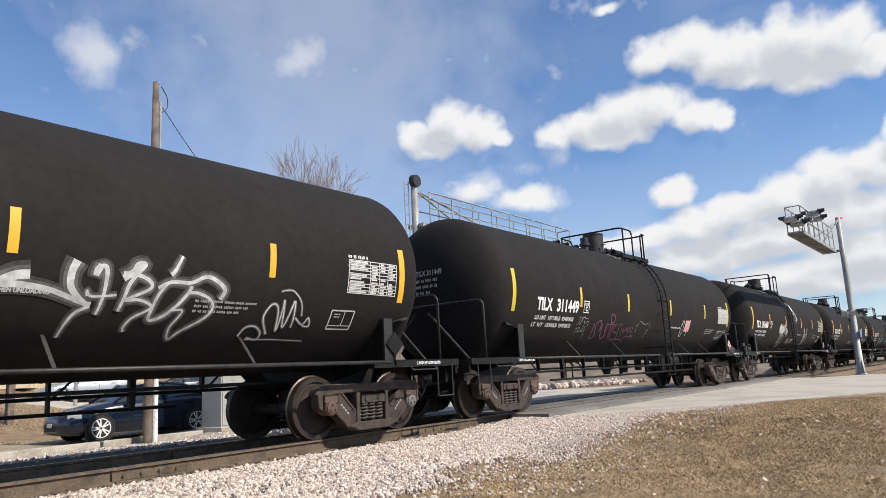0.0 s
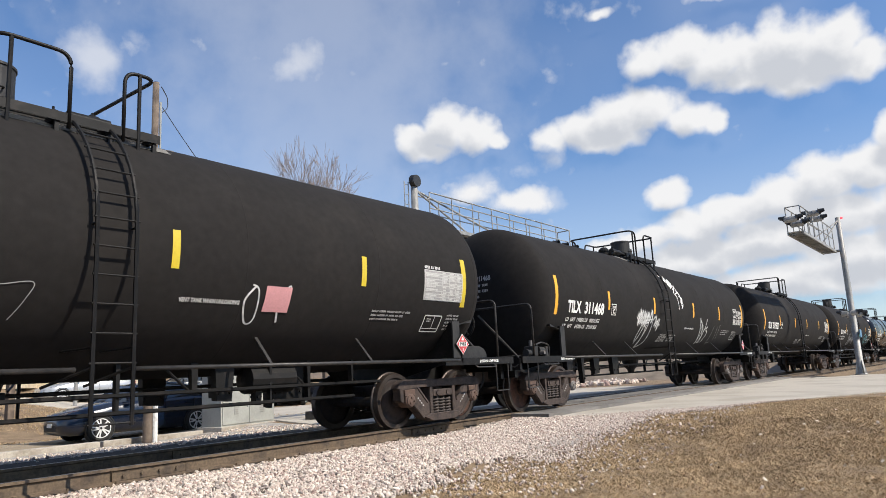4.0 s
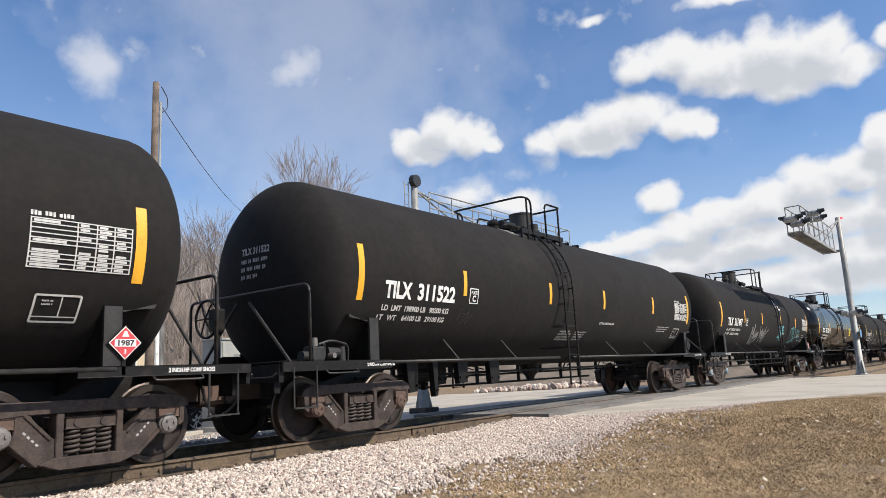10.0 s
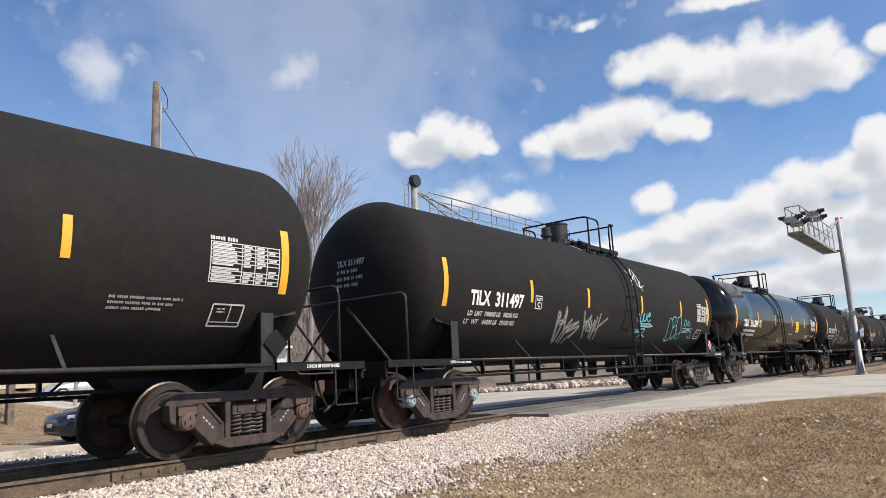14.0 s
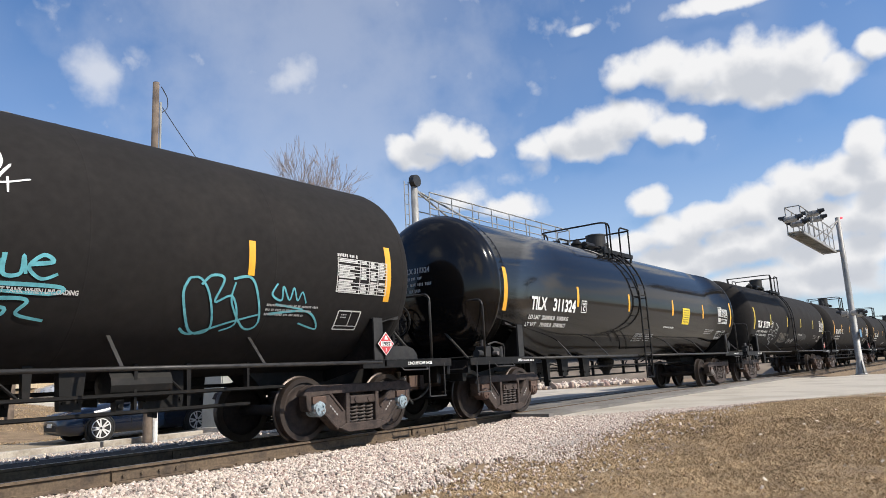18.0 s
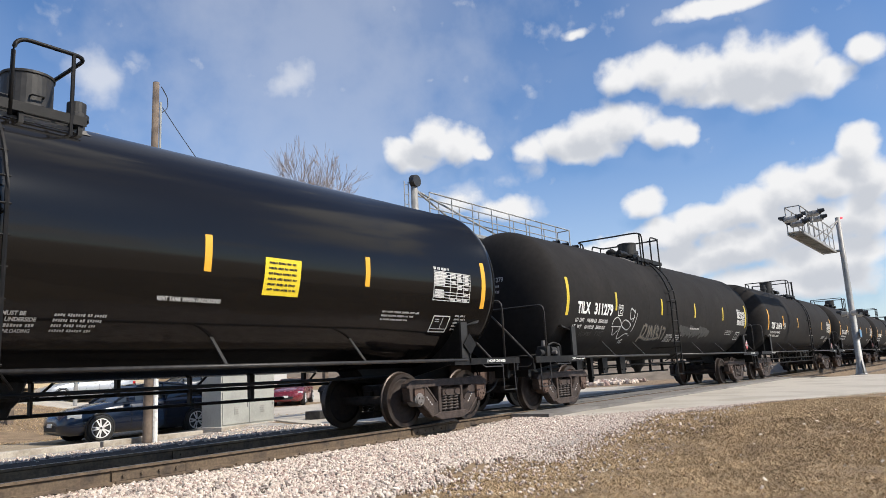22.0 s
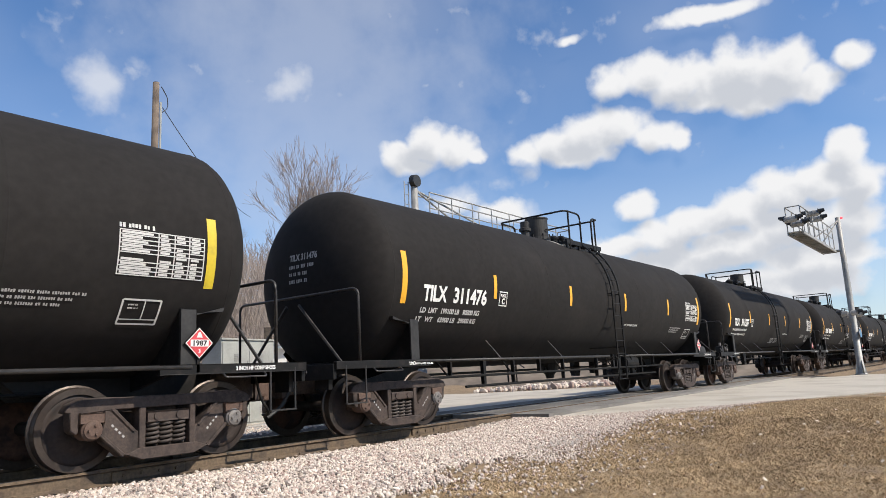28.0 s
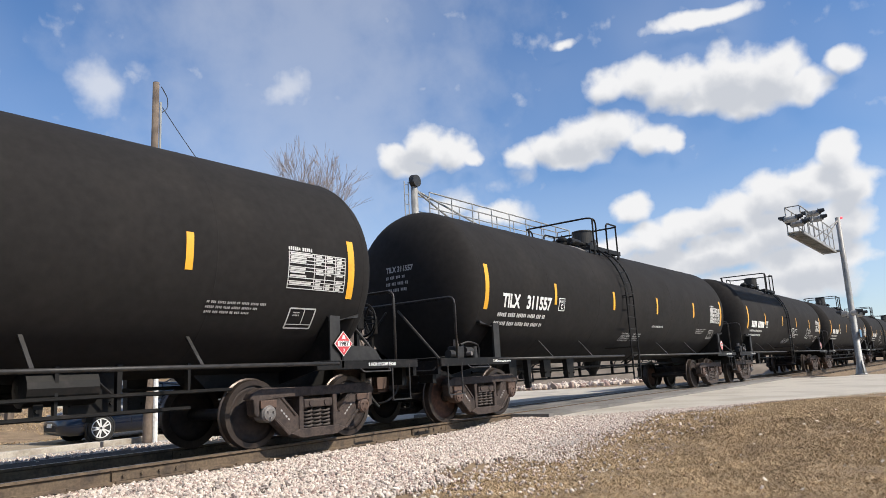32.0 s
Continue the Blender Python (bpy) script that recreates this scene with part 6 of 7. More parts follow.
sprayed(4, (((-2.90, -1.31), (-3.04, -0.91), (-3.07, -0.63), (-2.97, -0.70), (-3.03, -0.87), (-2.87, -0.80), (-2.71, -0.85)), ((-2.82, -1.39), (-2.99, -1.04), (-3.00, -0.66)), ((-2.74, -0.49), (-2.76, -0.72), (-2.83, -1.04), (-2.80, -1.36)), ((-2.71, -0.57), (-2.69, -0.85), (-2.59, -1.12)), ((-2.91, -0.91), (-2.66, -0.83)), ((-2.39, -0.76), (-2.54, -0.93), (-2.61, -1.00), (-2.25, -0.87), (-2.04, -0.81)), ((-2.04, -0.81), (-2.31, -0.97), (-2.47, -1.09), (-2.04, -0.93), (-2.01, -1.00), (-2.34, -1.27), (-2.38, -1.41))), M_SPRAY_G, "pale grey sprayed letters", 1.0, 0.030)
sprayed(4, (((-2.68, -1.36), (-2.63, -1.08), (-2.51, -0.88)), ((-2.56, -1.39), (-2.50, -1.07), (-2.40, -0.97)), ((-2.22, -1.24), (-2.09, -1.08), (-2.03, -0.95)), ((-1.86, -0.55), (-1.77, -0.84), (-1.57, -1.24)), ((-1.77, -0.84), (-1.66, -0.79), (-1.61, -1.01)), ((-1.74, -0.94), (-1.59, -0.76), (-1.48, -0.66), (-1.53, -0.88), (-1.52, -1.06)), ((-1.58, -0.79), (-1.35, -1.00), (-1.47, -1.03)), ((-1.43, -0.75), (-1.24, -1.22)), ((-1.31, -0.97), (-1.26, -0.77), (-1.22, -0.82), (-1.21, -1.08)), ((-0.99, -0.58), (-1.02, -0.81), (-0.95, -1.27)), ((-1.12, -1.02), (-0.89, -0.85), (-0.57, -0.68)), ((-1.15, -0.66), (-1.16, -1.08), (-1.13, -1.28))), M_SPRAY_G, "pale grey sprayed letters", 1.0, 0.028)
sprayed(4, (((1.03, 0.71), (1.10, 0.61), (1.26, 0.67), (1.07, 0.35), (1.43, 0.75), (1.51, 0.81), (1.55, 0.65), (1.29, 0.49), (1.08, 0.26), (1.41, 0.55), (1.39, 0.30), (1.50, 0.24)), ((1.55, 0.65), (1.59, 0.46), (1.50, 0.24), (1.67, 0.44), (1.54, 0.22), (1.84, 0.30)), ((1.63, 0.29), (1.63, 0.12))), M_WHITE, "bright white sprayed tag high on the shell", 0, 0.026)
sprayed(4, (((1.32, -0.50), (1.24, -0.60), (1.29, -0.71), (1.41, -0.68)), ((1.43, -0.48), (1.43, -0.68), (1.59, -0.70), (1.59, -0.52), (1.61, -0.70)), ((1.64, -0.47), (1.65, -0.67), (1.80, -0.66), (1.81, -0.48), (1.85, -0.66)), ((1.89, -0.56), (2.09, -0.52), (1.99, -0.46), (1.87, -0.59), (2.00, -0.70), (2.15, -0.64)), ((1.40, -0.77), (2.18, -0.77), (2.10, -0.85), (1.42, -0.83)), ((1.31, -0.96), (1.77, -0.91), (1.92, -0.94), (1.85, -1.08), (2.12, -1.15)), ((1.33, -1.01), (1.73, -1.02), (1.64, -1.18))), M_SPRAY_C, "cyan sprayed tag", 0, 0.046)
sprayed(4, (((3.62, -0.56), (3.58, -0.78), (3.81, -1.24), (4.07, -1.19), (3.93, -0.76), (3.77, -0.56), (3.62, -0.56)), ((3.79, -0.63), (3.91, -0.51), (4.09, -0.54), (4.02, -0.83), (4.25, -0.75), (4.41, -1.10), (4.22, -1.23)), ((4.22, -0.53), (4.46, -0.49), (4.60, -0.66), (4.75, -1.09), (4.56, -1.18), (4.26, -0.83), (4.26, -0.57)), ((3.66, -1.20), (3.84, -1.28), (4.31, -1.10), (4.73, -0.97)), ((4.86, -0.96), (5.52, -0.90), (5.78, -1.16), (5.42, -1.08))), M_SPRAY_C, "cyan outlined sprayed letters", 0, 0.036)
sprayed(4, (((4.91, -0.54), (4.85, -0.69), (5.02, -0.76), (5.01, -0.57), (5.15, -0.75), (5.19, -0.58), (5.29, -0.75), (5.35, -0.63), (5.45, -0.78)), ((4.94, -0.82), (5.42, -0.87))), M_SPRAY_C, "cyan sprayed tag", 0, 0.03)
sprayed(6, (((-2.64, -0.79), (-2.63, -1.09), (-2.45, -1.15), (-2.42, -0.84), (-2.60, -0.79)), ((-2.26, -0.80), (-2.09, -1.24)), ((-1.97, -1.24), (-2.10, -0.83), (-1.79, -1.13), (-1.83, -0.78), (-1.61, -1.23)), ((-1.70, -0.81), (-1.48, -0.93), (-1.58, -0.99), (-1.31, -1.16), (-1.53, -1.23)), ((-1.36, -0.79), (-1.14, -1.23)), ((-1.21, -0.85), (-1.00, -0.91), (-0.96, -1.22), (-1.01, -0.98)), ((-2.68, -1.32), (-2.59, -1.15), (-2.01, -1.24), (-1.23, -1.16))), M_SPRAY_T, "faded tan and white sprayed tag", 1.0, 0.036)
sprayed(6, (((-6.23, -1.19), (-6.22, -1.06)), ((-6.22, -1.12), (-6.14, -1.12)), ((-6.16, -1.05), (-6.16, -1.19)), ((-6.09, -1.10), (-6.09, -1.18), (-6.02, -1.14), (-6.06, -1.07), (-6.09, -1.10)), ((-5.97, -1.18), (-5.96, -1.07), (-5.92, -1.14), (-5.90, -1.05), (-5.86, -1.16)), ((-5.77, -1.06), (-5.84, -1.09), (-5.77, -1.11), (-5.83, -1.17), (-5.74, -1.15)), ((-5.73, -1.06), (-5.67, -1.10), (-5.65, -1.04)), ((-5.67, -1.10), (-5.70, -1.18)), ((-5.45, -1.07), (-5.33, -1.03)), ((-5.39, -1.05), (-5.39, -1.18)), ((-5.30, -1.04), (-5.25, -1.09), (-5.21, -1.02)), ((-5.25, -1.09), (-5.26, -1.16)), ((-5.02, -1.03), (-5.16, -1.06), (-5.15, -1.15), (-5.03, -1.16))), M_SPRAY_P, "dim brown sprayed words", 0, 0.018)
# small pink printed sheet on the second car
bm = bmesh.new()
skin(bm, 2.76, 3.18, -0.93, -0.58, 0.012, 1, 5)
o = part("notice", bm, mat("notice_pink", (0.62, 0.30, 0.31), 0.5, grain=0.1), cars[1][0], "small pink printed notice sheet")
o.matrix_basis = pose(0, 0, 0, 0, 0, 180)
pink_lines = []
for k in range(5):
    pink_lines += unread(2.80, 3.14, -0.64 - 0.06 * k, 0.026, random.Random(60 + k))
letter(cars[1][0], "notice_print", pink_lines, M_WHITE, True)
rng = random.Random(7)
tag(1, (((0, 200), (30, 180), (20, 150), (60, 160), (40, 200), (90, 140), (100, 190), (140, 175), (160, 185), (150, 215)), ((0, 230), (60, 220), (30, 250), (90, 240), (110, 205), (130, 240), (70, 245)), ((15, 240), (10, 265)), ((140, 225), (135, 260), (150, 265), (140, 300)), ((60, 150), (150, 160))),
    (0, 150, 160, 300), (-4.31, -0.7, -3.75, -1.25), 0.011, M_GREY_INK, "thin pale scrawled tag", False)
tag(1, (((825, 270), (820, 235), (850, 208), (890, 222), (940, 212), (935, 250), (920, 298)),), (820, 205, 950, 300), (-0.9, -0.7, 0.02, -1.16), 0.012, M_GREY_INK, "thin pale scrawled tag", False)
tag(2, (((680, 70), (700, 100), (715, 60), (720, 110), (755, 90), (745, 140), (775, 105), (760, 160), (800, 110), (790, 165), (830, 140), (800, 170), (780, 185), (815, 210), (825, 280)),
        ((830, 165), (860, 190), (870, 215), (865, 240), (890, 225), (870, 255), (895, 250), (870, 272))), (670, 60, 895, 272), (-0.41, 0.88, 0.76, -0.23), 0.048, M_WHITE, "bright white sprayed tag high on the shell", False)
tag(2, (((700, 60), (730, 120), (750, 75), (760, 130), (790, 95), (775, 150), (815, 120)), ((745, 150), (800, 130), (840, 175), (800, 190)), ((850, 200), (890, 215), (860, 235), (895, 240))), (670, 60, 895, 272), (-0.41, 0.88, 0.76, -0.23), 0.04, M_WHITE, "bright white sprayed tag high on the shell", False)
letter(cars[3][0], "tag", scrawl(rng, -4.6, -1.0, 0.4, 0.3, 3, 0.007), M_SPRAY_H, cars[3][1])
tag(6, (((60, 190), (80, 155), (150, 140), (230, 165), (270, 200), (160, 205), (60, 205)), ((100, 210), (160, 270), (265, 205)), ((265, 190), (320, 155), (420, 165), (490, 195), (430, 225), (330, 210), (265, 190)), ((265, 205), (270, 270), (320, 300), (420, 260), (510, 258)),
        ((545, 95), (450, 70), (430, 100), (450, 145), (550, 130)), ((545, 75), (515, 165)), ((600, 100), (580, 180), (555, 240)), ((528, 270), (545, 275)), ((380, 305), (390, 335), (405, 330), (410, 305)), ((425, 310), (445, 305), (425, 335), (465, 332))),
    (45, 60, 600, 340), (-4.71, -0.35, -3.25, -1.38), 0.026, M_SPRAY_W, "white sprayed doodle of loops")
for k in range(9):
    x = 0.1 + 0.3 * k
    letter(cars[6][0], "painted_patch", [brush([(x, -0.8 - 0.05 * (k % 3)), (x + 0.5, -0.95 + 0.06 * (k % 2)), (x + 0.25, -1.12 + 0.04 * (k % 3))], 0.2, 0.14)], M_SPRAY_P, cars[6][1])
for i, x in ((9, 0.3), (9, 3.6), (10, 2.0), (11, -2.6), (12, 1.0)):
    letter(cars[i][0], "tag", scrawl(rng, x, -0.95, 1.2, 0.45, 5, 0.035), M_SPRAY_W, cars[i][1], "white sprayed tag")
# yellow notice on the glossy car
bm = bmesh.new()
skin(bm, 2.46, 3.06, -0.705, -0.21, 0.008, 1, 6)
notice = part("notice", bm, M_YELLOW, cars[5][0], "yellow printed notice sheet")
rng = random.Random(5)
shapes = []
for k in range(6):
    shapes += unread(2.52, 3.0, -0.29 - 0.07 * k, 0.03, rng)
v, f = wrap(shapes, False)
o = raw("notice_print", [(p[0], p[1] - 0.004, p[2]) for p in v], f, M_LAMPBLK, notice)


# ---- things beside the track ----
M_BLUE = mat("paint_dark_blue", (0.003, 0.008, 0.022), 0.2, 0.0, grain=0.05, grain_scale=5, coat=0.4)
M_RUBY = mat("paint_dark_red", (0.16, 0.012, 0.018), 0.25, 0.2, grain=0.05, grain_scale=5, coat=1.0)
M_SILVER = mat("paint_silver", (0.42, 0.43, 0.44), 0.3, 0.4, grain=0.05, grain_scale=5, coat=0.8)
M_DARKCAR = mat("paint_charcoal", (0.05, 0.055, 0.06), 0.3, 0.2, grain=0.05, grain_scale=5, coat=0.8)
M_GLASS = mat("car_glass", (0.015, 0.018, 0.02), 0.05, 0.0, spec=0.8)
M_TYRE = mat("tyre_rubber", (0.018, 0.018, 0.018), 0.8, grain=0.2)
M_ALLOY = mat("alloy_rim", (0.78, 0.78, 0.78), 0.35, 0.25, grain=0.05)
M_LIGHT = mat("headlamp_glass", (0.5, 0.52, 0.55), 0.1, 0.2, spec=0.8)
M_TAIL = mat("tail_lamp", (0.35, 0.01, 0.01), 0.2, spec=0.8)


def glow(name, colour, strength):
    m = bpy.data.materials.new(name)
    m.use_nodes = True
    b = m.node_tree.nodes["Principled BSDF"]
    b.inputs["Base Color"].default_value = (*colour, 1)
    b.inputs["Emission Color"].default_value = (*colour, 1)
    b.inputs["Emission Strength"].default_value = strength
    return m


M_REDLAMP = glow("red_lamp_lit", (1.0, 0.08, 0.1), 1.6)


def sedan(label, paint, m, wheels_label="", estate=False):
    """A four-door car, front towards -x, 4.65 m long, its wheels on z = 0."""
    car = thing("car", label, "car", "parked cars", m=m)
    # body: cross sections from nose to tail, each (x, belt height, half width at belt, sill height)
    secs = [(-2.24, 0.50, 0.40, 0.28), (-2.18, 0.64, 0.60, 0.22), (-2.02, 0.72, 0.76, 0.18), (-1.8, 0.78, 0.85, 0.18), (-1.6, 0.83, 0.88, 0.18), (-1.05, 0.93, 0.89, 0.18), (-0.5, 0.97, 0.89, 0.18),
            (0.4, 0.99, 0.89, 0.18), (1.2, 1.01, 0.88, 0.18), (1.75, 1.02, 0.86, 0.2), (2.15, 0.98, 0.80, 0.24), (2.30, 0.72, 0.72, 0.32)]
    bm = bmesh.new()
    rings = []
    for x, h, w, lo in secs:
        ring = [(-w * 0.92, lo), (-w, lo + 0.14), (-w - 0.01, (lo + h) / 2), (-w * 0.985, h - 0.1), (-w * 0.90, h - 0.01), (-w * 0.5, h + 0.025), (0, h + 0.035), (w * 0.5, h + 0.025), (w * 0.90, h - 0.01), (w * 0.985, h - 0.1), (w + 0.01, (lo + h) / 2), (w, lo + 0.14), (w * 0.92, lo)]
        rings.append([bm.verts.new((x, y, z)) for y, z in ring])
    for a, b in zip(rings, rings[1:]):
        for k in range(len(a) - 1):
            bm.faces.new((a[k], a[k + 1], b[k + 1], b[k]))
        bm.faces.new((a[-1], a[0], b[0], b[-1]))
    bm.faces.new(rings[0])
    bm.faces.new(rings[-1][::-1])
    bmesh.ops.recalc_face_normals(bm, faces=bm.faces)
    body = part("body", bm, paint, car, smooth=True)
    # cabin glass and roof
    cab = [(-0.98, 0.94, 0.78), (-0.25, 1.38, 0.62), (0.35, 1.44, 0.60), (1.05, 1.38, 0.60), (1.85, 1.04, 0.70)]
    if estate:
        cab = [(-0.98, 0.94, 0.78), (-0.35, 1.45, 0.64), (0.5, 1.50, 0.62), (1.7, 1.45, 0.62), (2.15, 1.02, 0.70)]
    bm = bmesh.new()
    rows = []
    for x, z, w in cab:
        rows.append([bm.verts.new(c) for c in ((x, -0.80, min(z, 0.95)), (x, -w, z - 0.04), (x, -w * 0.8, z), (x, w * 0.8, z), (x, w, z - 0.04), (x, 0.80, min(z, 0.95)))])
    for a, b in zip(rows, rows[1:]):
        for k in range(5):
            bm.faces.new((a[k], a[k + 1], b[k + 1], b[k]))
    bmesh.ops.recalc_face_normals(bm, faces=bm.faces)
    part("window_glass", bm, M_GLASS, body, "dark car glass")
    bm = bmesh.new()
    top = cab[1:-1]
    rows = [[bm.verts.new((x, y, z + 0.012)) for y in (-w * 0.98, -w * 0.5, 0, w * 0.5, w * 0.98)] for x, z, w in top]
    for a, b in zip(rows, rows[1:]):
        for k in range(4):
            bm.faces.new((a[k], a[k + 1], b[k + 1], b[k]))
    bmesh.ops.recalc_face_normals(bm, faces=bm.faces)
    part("roof", bm, paint, body, smooth=True)
    for s in (-1, 1):
        lines = [[(x, s * 0.80, 0.96), (x2, s * w2 * 0.98, z2 - 0.02)] for (x, z, w), (x2, z2, w2) in ((cab[0], cab[1]), (cab[-1], cab[-2]))]
        lines += [[(0.42, s * 0.86, 0.97), (0.45, s * 0.61, 1.41)], [(x, s * (w + 0.005), z - 0.02) for x, z, w in top]]
        for line in lines:
            bm = bmesh.new()
            tube(bm, line, 0.032, 6)
            part("pillar", bm, paint, body, smooth=True)
    for s in (-1, 1):
        bm = bmesh.new()
        box(bm, -0.17, 0.17, -0.05, 0.05, -0.055, 0.055, 0.025, Matrix.Translation((-1.93, s * 0.735, 0.655)) @ Matrix.Rotation(s * 0.62, 4, "Z"))
        part("headlight", bm, M_LIGHT, car)
        bm = bmesh.new()
        box(bm, 2.12, 2.27, s * 0.66 - 0.15, s * 0.66 + 0.12, 0.72, 0.88, 0.03)
        part("tail_light", bm, M_TAIL, car)
        bm = bmesh.new()
        box(bm, -0.72, -0.55, s * 0.98 - 0.09, s * 0.98 + 0.09, 0.96, 1.09, 0.03)
        part("wing_mirror", bm, paint, car)
        for x in (-0.55, 0.4, 1.25):
            bm = bmesh.new()
            box(bm, x - 0.004, x + 0.004, s * 0.893, s * 0.906, 0.3, 0.96)
            part("door_seam", bm, M_TYRE, body)
        for x in (0.2, 1.1):
            bm = bmesh.new()
            box(bm, x - 0.1, x + 0.1, s * 0.89, s * 0.925, 0.84, 0.87, 0.005)
            part("door_handle", bm, paint, body)
        for x in (-1.35, 1.32):
            bm = bmesh.new()
            lathe(bm, [(s * 0.70, 0.34), (s * 0.899, 0.34), (s * 0.904, 0.372), (s * 0.86, 0.38), (s * 0.70, 0.38)], 24, "Y")
            bmesh.ops.translate(bm, vec=(x, 0, 0.33), verts=bm.verts)
            part("wheel_arch", bm, M_TYRE, body)
            bm = bmesh.new()
            lathe(bm, [(s * 0.70, 0.2), (s * 0.70, 0.30), (s * 0.73, 0.325), (s * 0.88, 0.325), (s * 0.91, 0.30), (s * 0.905, 0.245)], 28, "Y")
            bmesh.ops.translate(bm, vec=(x, s * 0.035, 0.325), verts=bm.verts)
            tyre = part("tyre", bm, M_TYRE, car)
            bm = bmesh.new()
            lathe(bm, [(s * 0.80, 0.02), (s * 0.895, 0.05), (s * 0.90, 0.0)], 12, "Y", close=False)
            for k in range(10):
                a = k * math.pi / 5 + (0.12 if k % 2 else -0.12)
                bar_m = Matrix.Translation((0, s * 0.89, 0)) @ Matrix.Rotation(a, 4, "Y")
                box(bm, -0.019, 0.019, -0.012, 0.012, 0.03, 0.235, 0, bar_m)
            lathe(bm, [(s * 0.88, 0.22), (s * 0.908, 0.225), (s * 0.908, 0.247), (s * 0.86, 0.247)], 28, "Y", close=False)
            bmesh.ops.translate(bm, vec=(x, s * 0.04, 0.325), verts=bm.verts)
            part("rim", bm, M_ALLOY, tyre, "bright spoked alloy rim")
    bm = bmesh.new()
    box(bm, -2.25, -2.20, -0.38, 0.38, 0.3, 0.46, 0.02)
    part("grille", bm, M_TYRE, car)
    bm = bmesh.new()
    box(bm, -2.265, -2.25, -0.15, 0.15, 0.40, 0.50, 0.004)
    part("plate", bm, M_WHITE, car)
    return car


sedan("dark blue four-door car parked on sand", M_BLUE, pose(10.42, 10.36, ground_z(10.4, 10.3) + 0.014, 0, 0, -3.2))
sedan("dark red car parked on pale concrete", M_RUBY, pose(26.5, 22.9, ground_z(26.5, 22.9) + 0.02, 0, 0, 40))
sedan("silver car far down the street", M_SILVER, pose(74, 15.0, ground_z(74, 15), 0, 0, 40))
sedan("charcoal car far down the street", M_DARKCAR, pose(78, 17.5, ground_z(78, 17.5), 0, 0, 30))
sedan("grey car parked before the houses", M_DARKCAR, pose(22.2, 26.6, ground_z(22.2, 26.6) + 0.03, 0, 0, -8))
sedan("silver car parked before the houses", M_SILVER, pose(17.3, 28.2, ground_z(17.3, 28.2) + 0.03, 0, 0, -5))


def signal_head(parent, c, way, hooded=True):
    """A round flasher with a black target and hood, facing way (+1 or -1 along y)."""
    bm = bmesh.new()
    bmesh.ops.create_cone(bm, cap_ends=True, segments=20, radius1=0.13, radius2=0.13, depth=0.02, matrix=Matrix.Translation(c) @ Matrix.Rotation(radians(90), 4, "X"))
    target = part("signal_target", bm, M_LAMPBLK, parent, "round black signal target")
    bm = bmesh.new()
    n = 14
    for r0, r1 in ((0.155, 0.15),):
        rings = []
        for d, cut in ((0.0, 0), (0.38, 1)):
            rings.append([bm.verts.new((c[0] + 0.11 * math.cos(a), c[1] + way * (0.02 + d * 0.5 * (1 if math.sin(a) > -0.3 else 0.25)), c[2] + 0.11 * math.sin(a))) for a in np.linspace(0, 2 * math.pi, n, endpoint=False)])
        for k in range(n):
            bm.faces.new((rings[0][k], rings[0][(k + 1) % n], rings[1][(k + 1) % n], rings[1][k]))
    part("hood", bm, M_LAMPBLK, target)
    bm = bmesh.new()
    bmesh.ops.create_cone(bm, cap_ends=True, segments=16, radius1=0.13, radius2=0.11, depth=0.24, matrix=Matrix.Translation((c[0], c[1] - way * 0.1, c[2] - 0.04)) @ Matrix.Rotation(radians(90), 4, "X"))
    part("lamp_housing", bm, M_GALV, target)
    return target


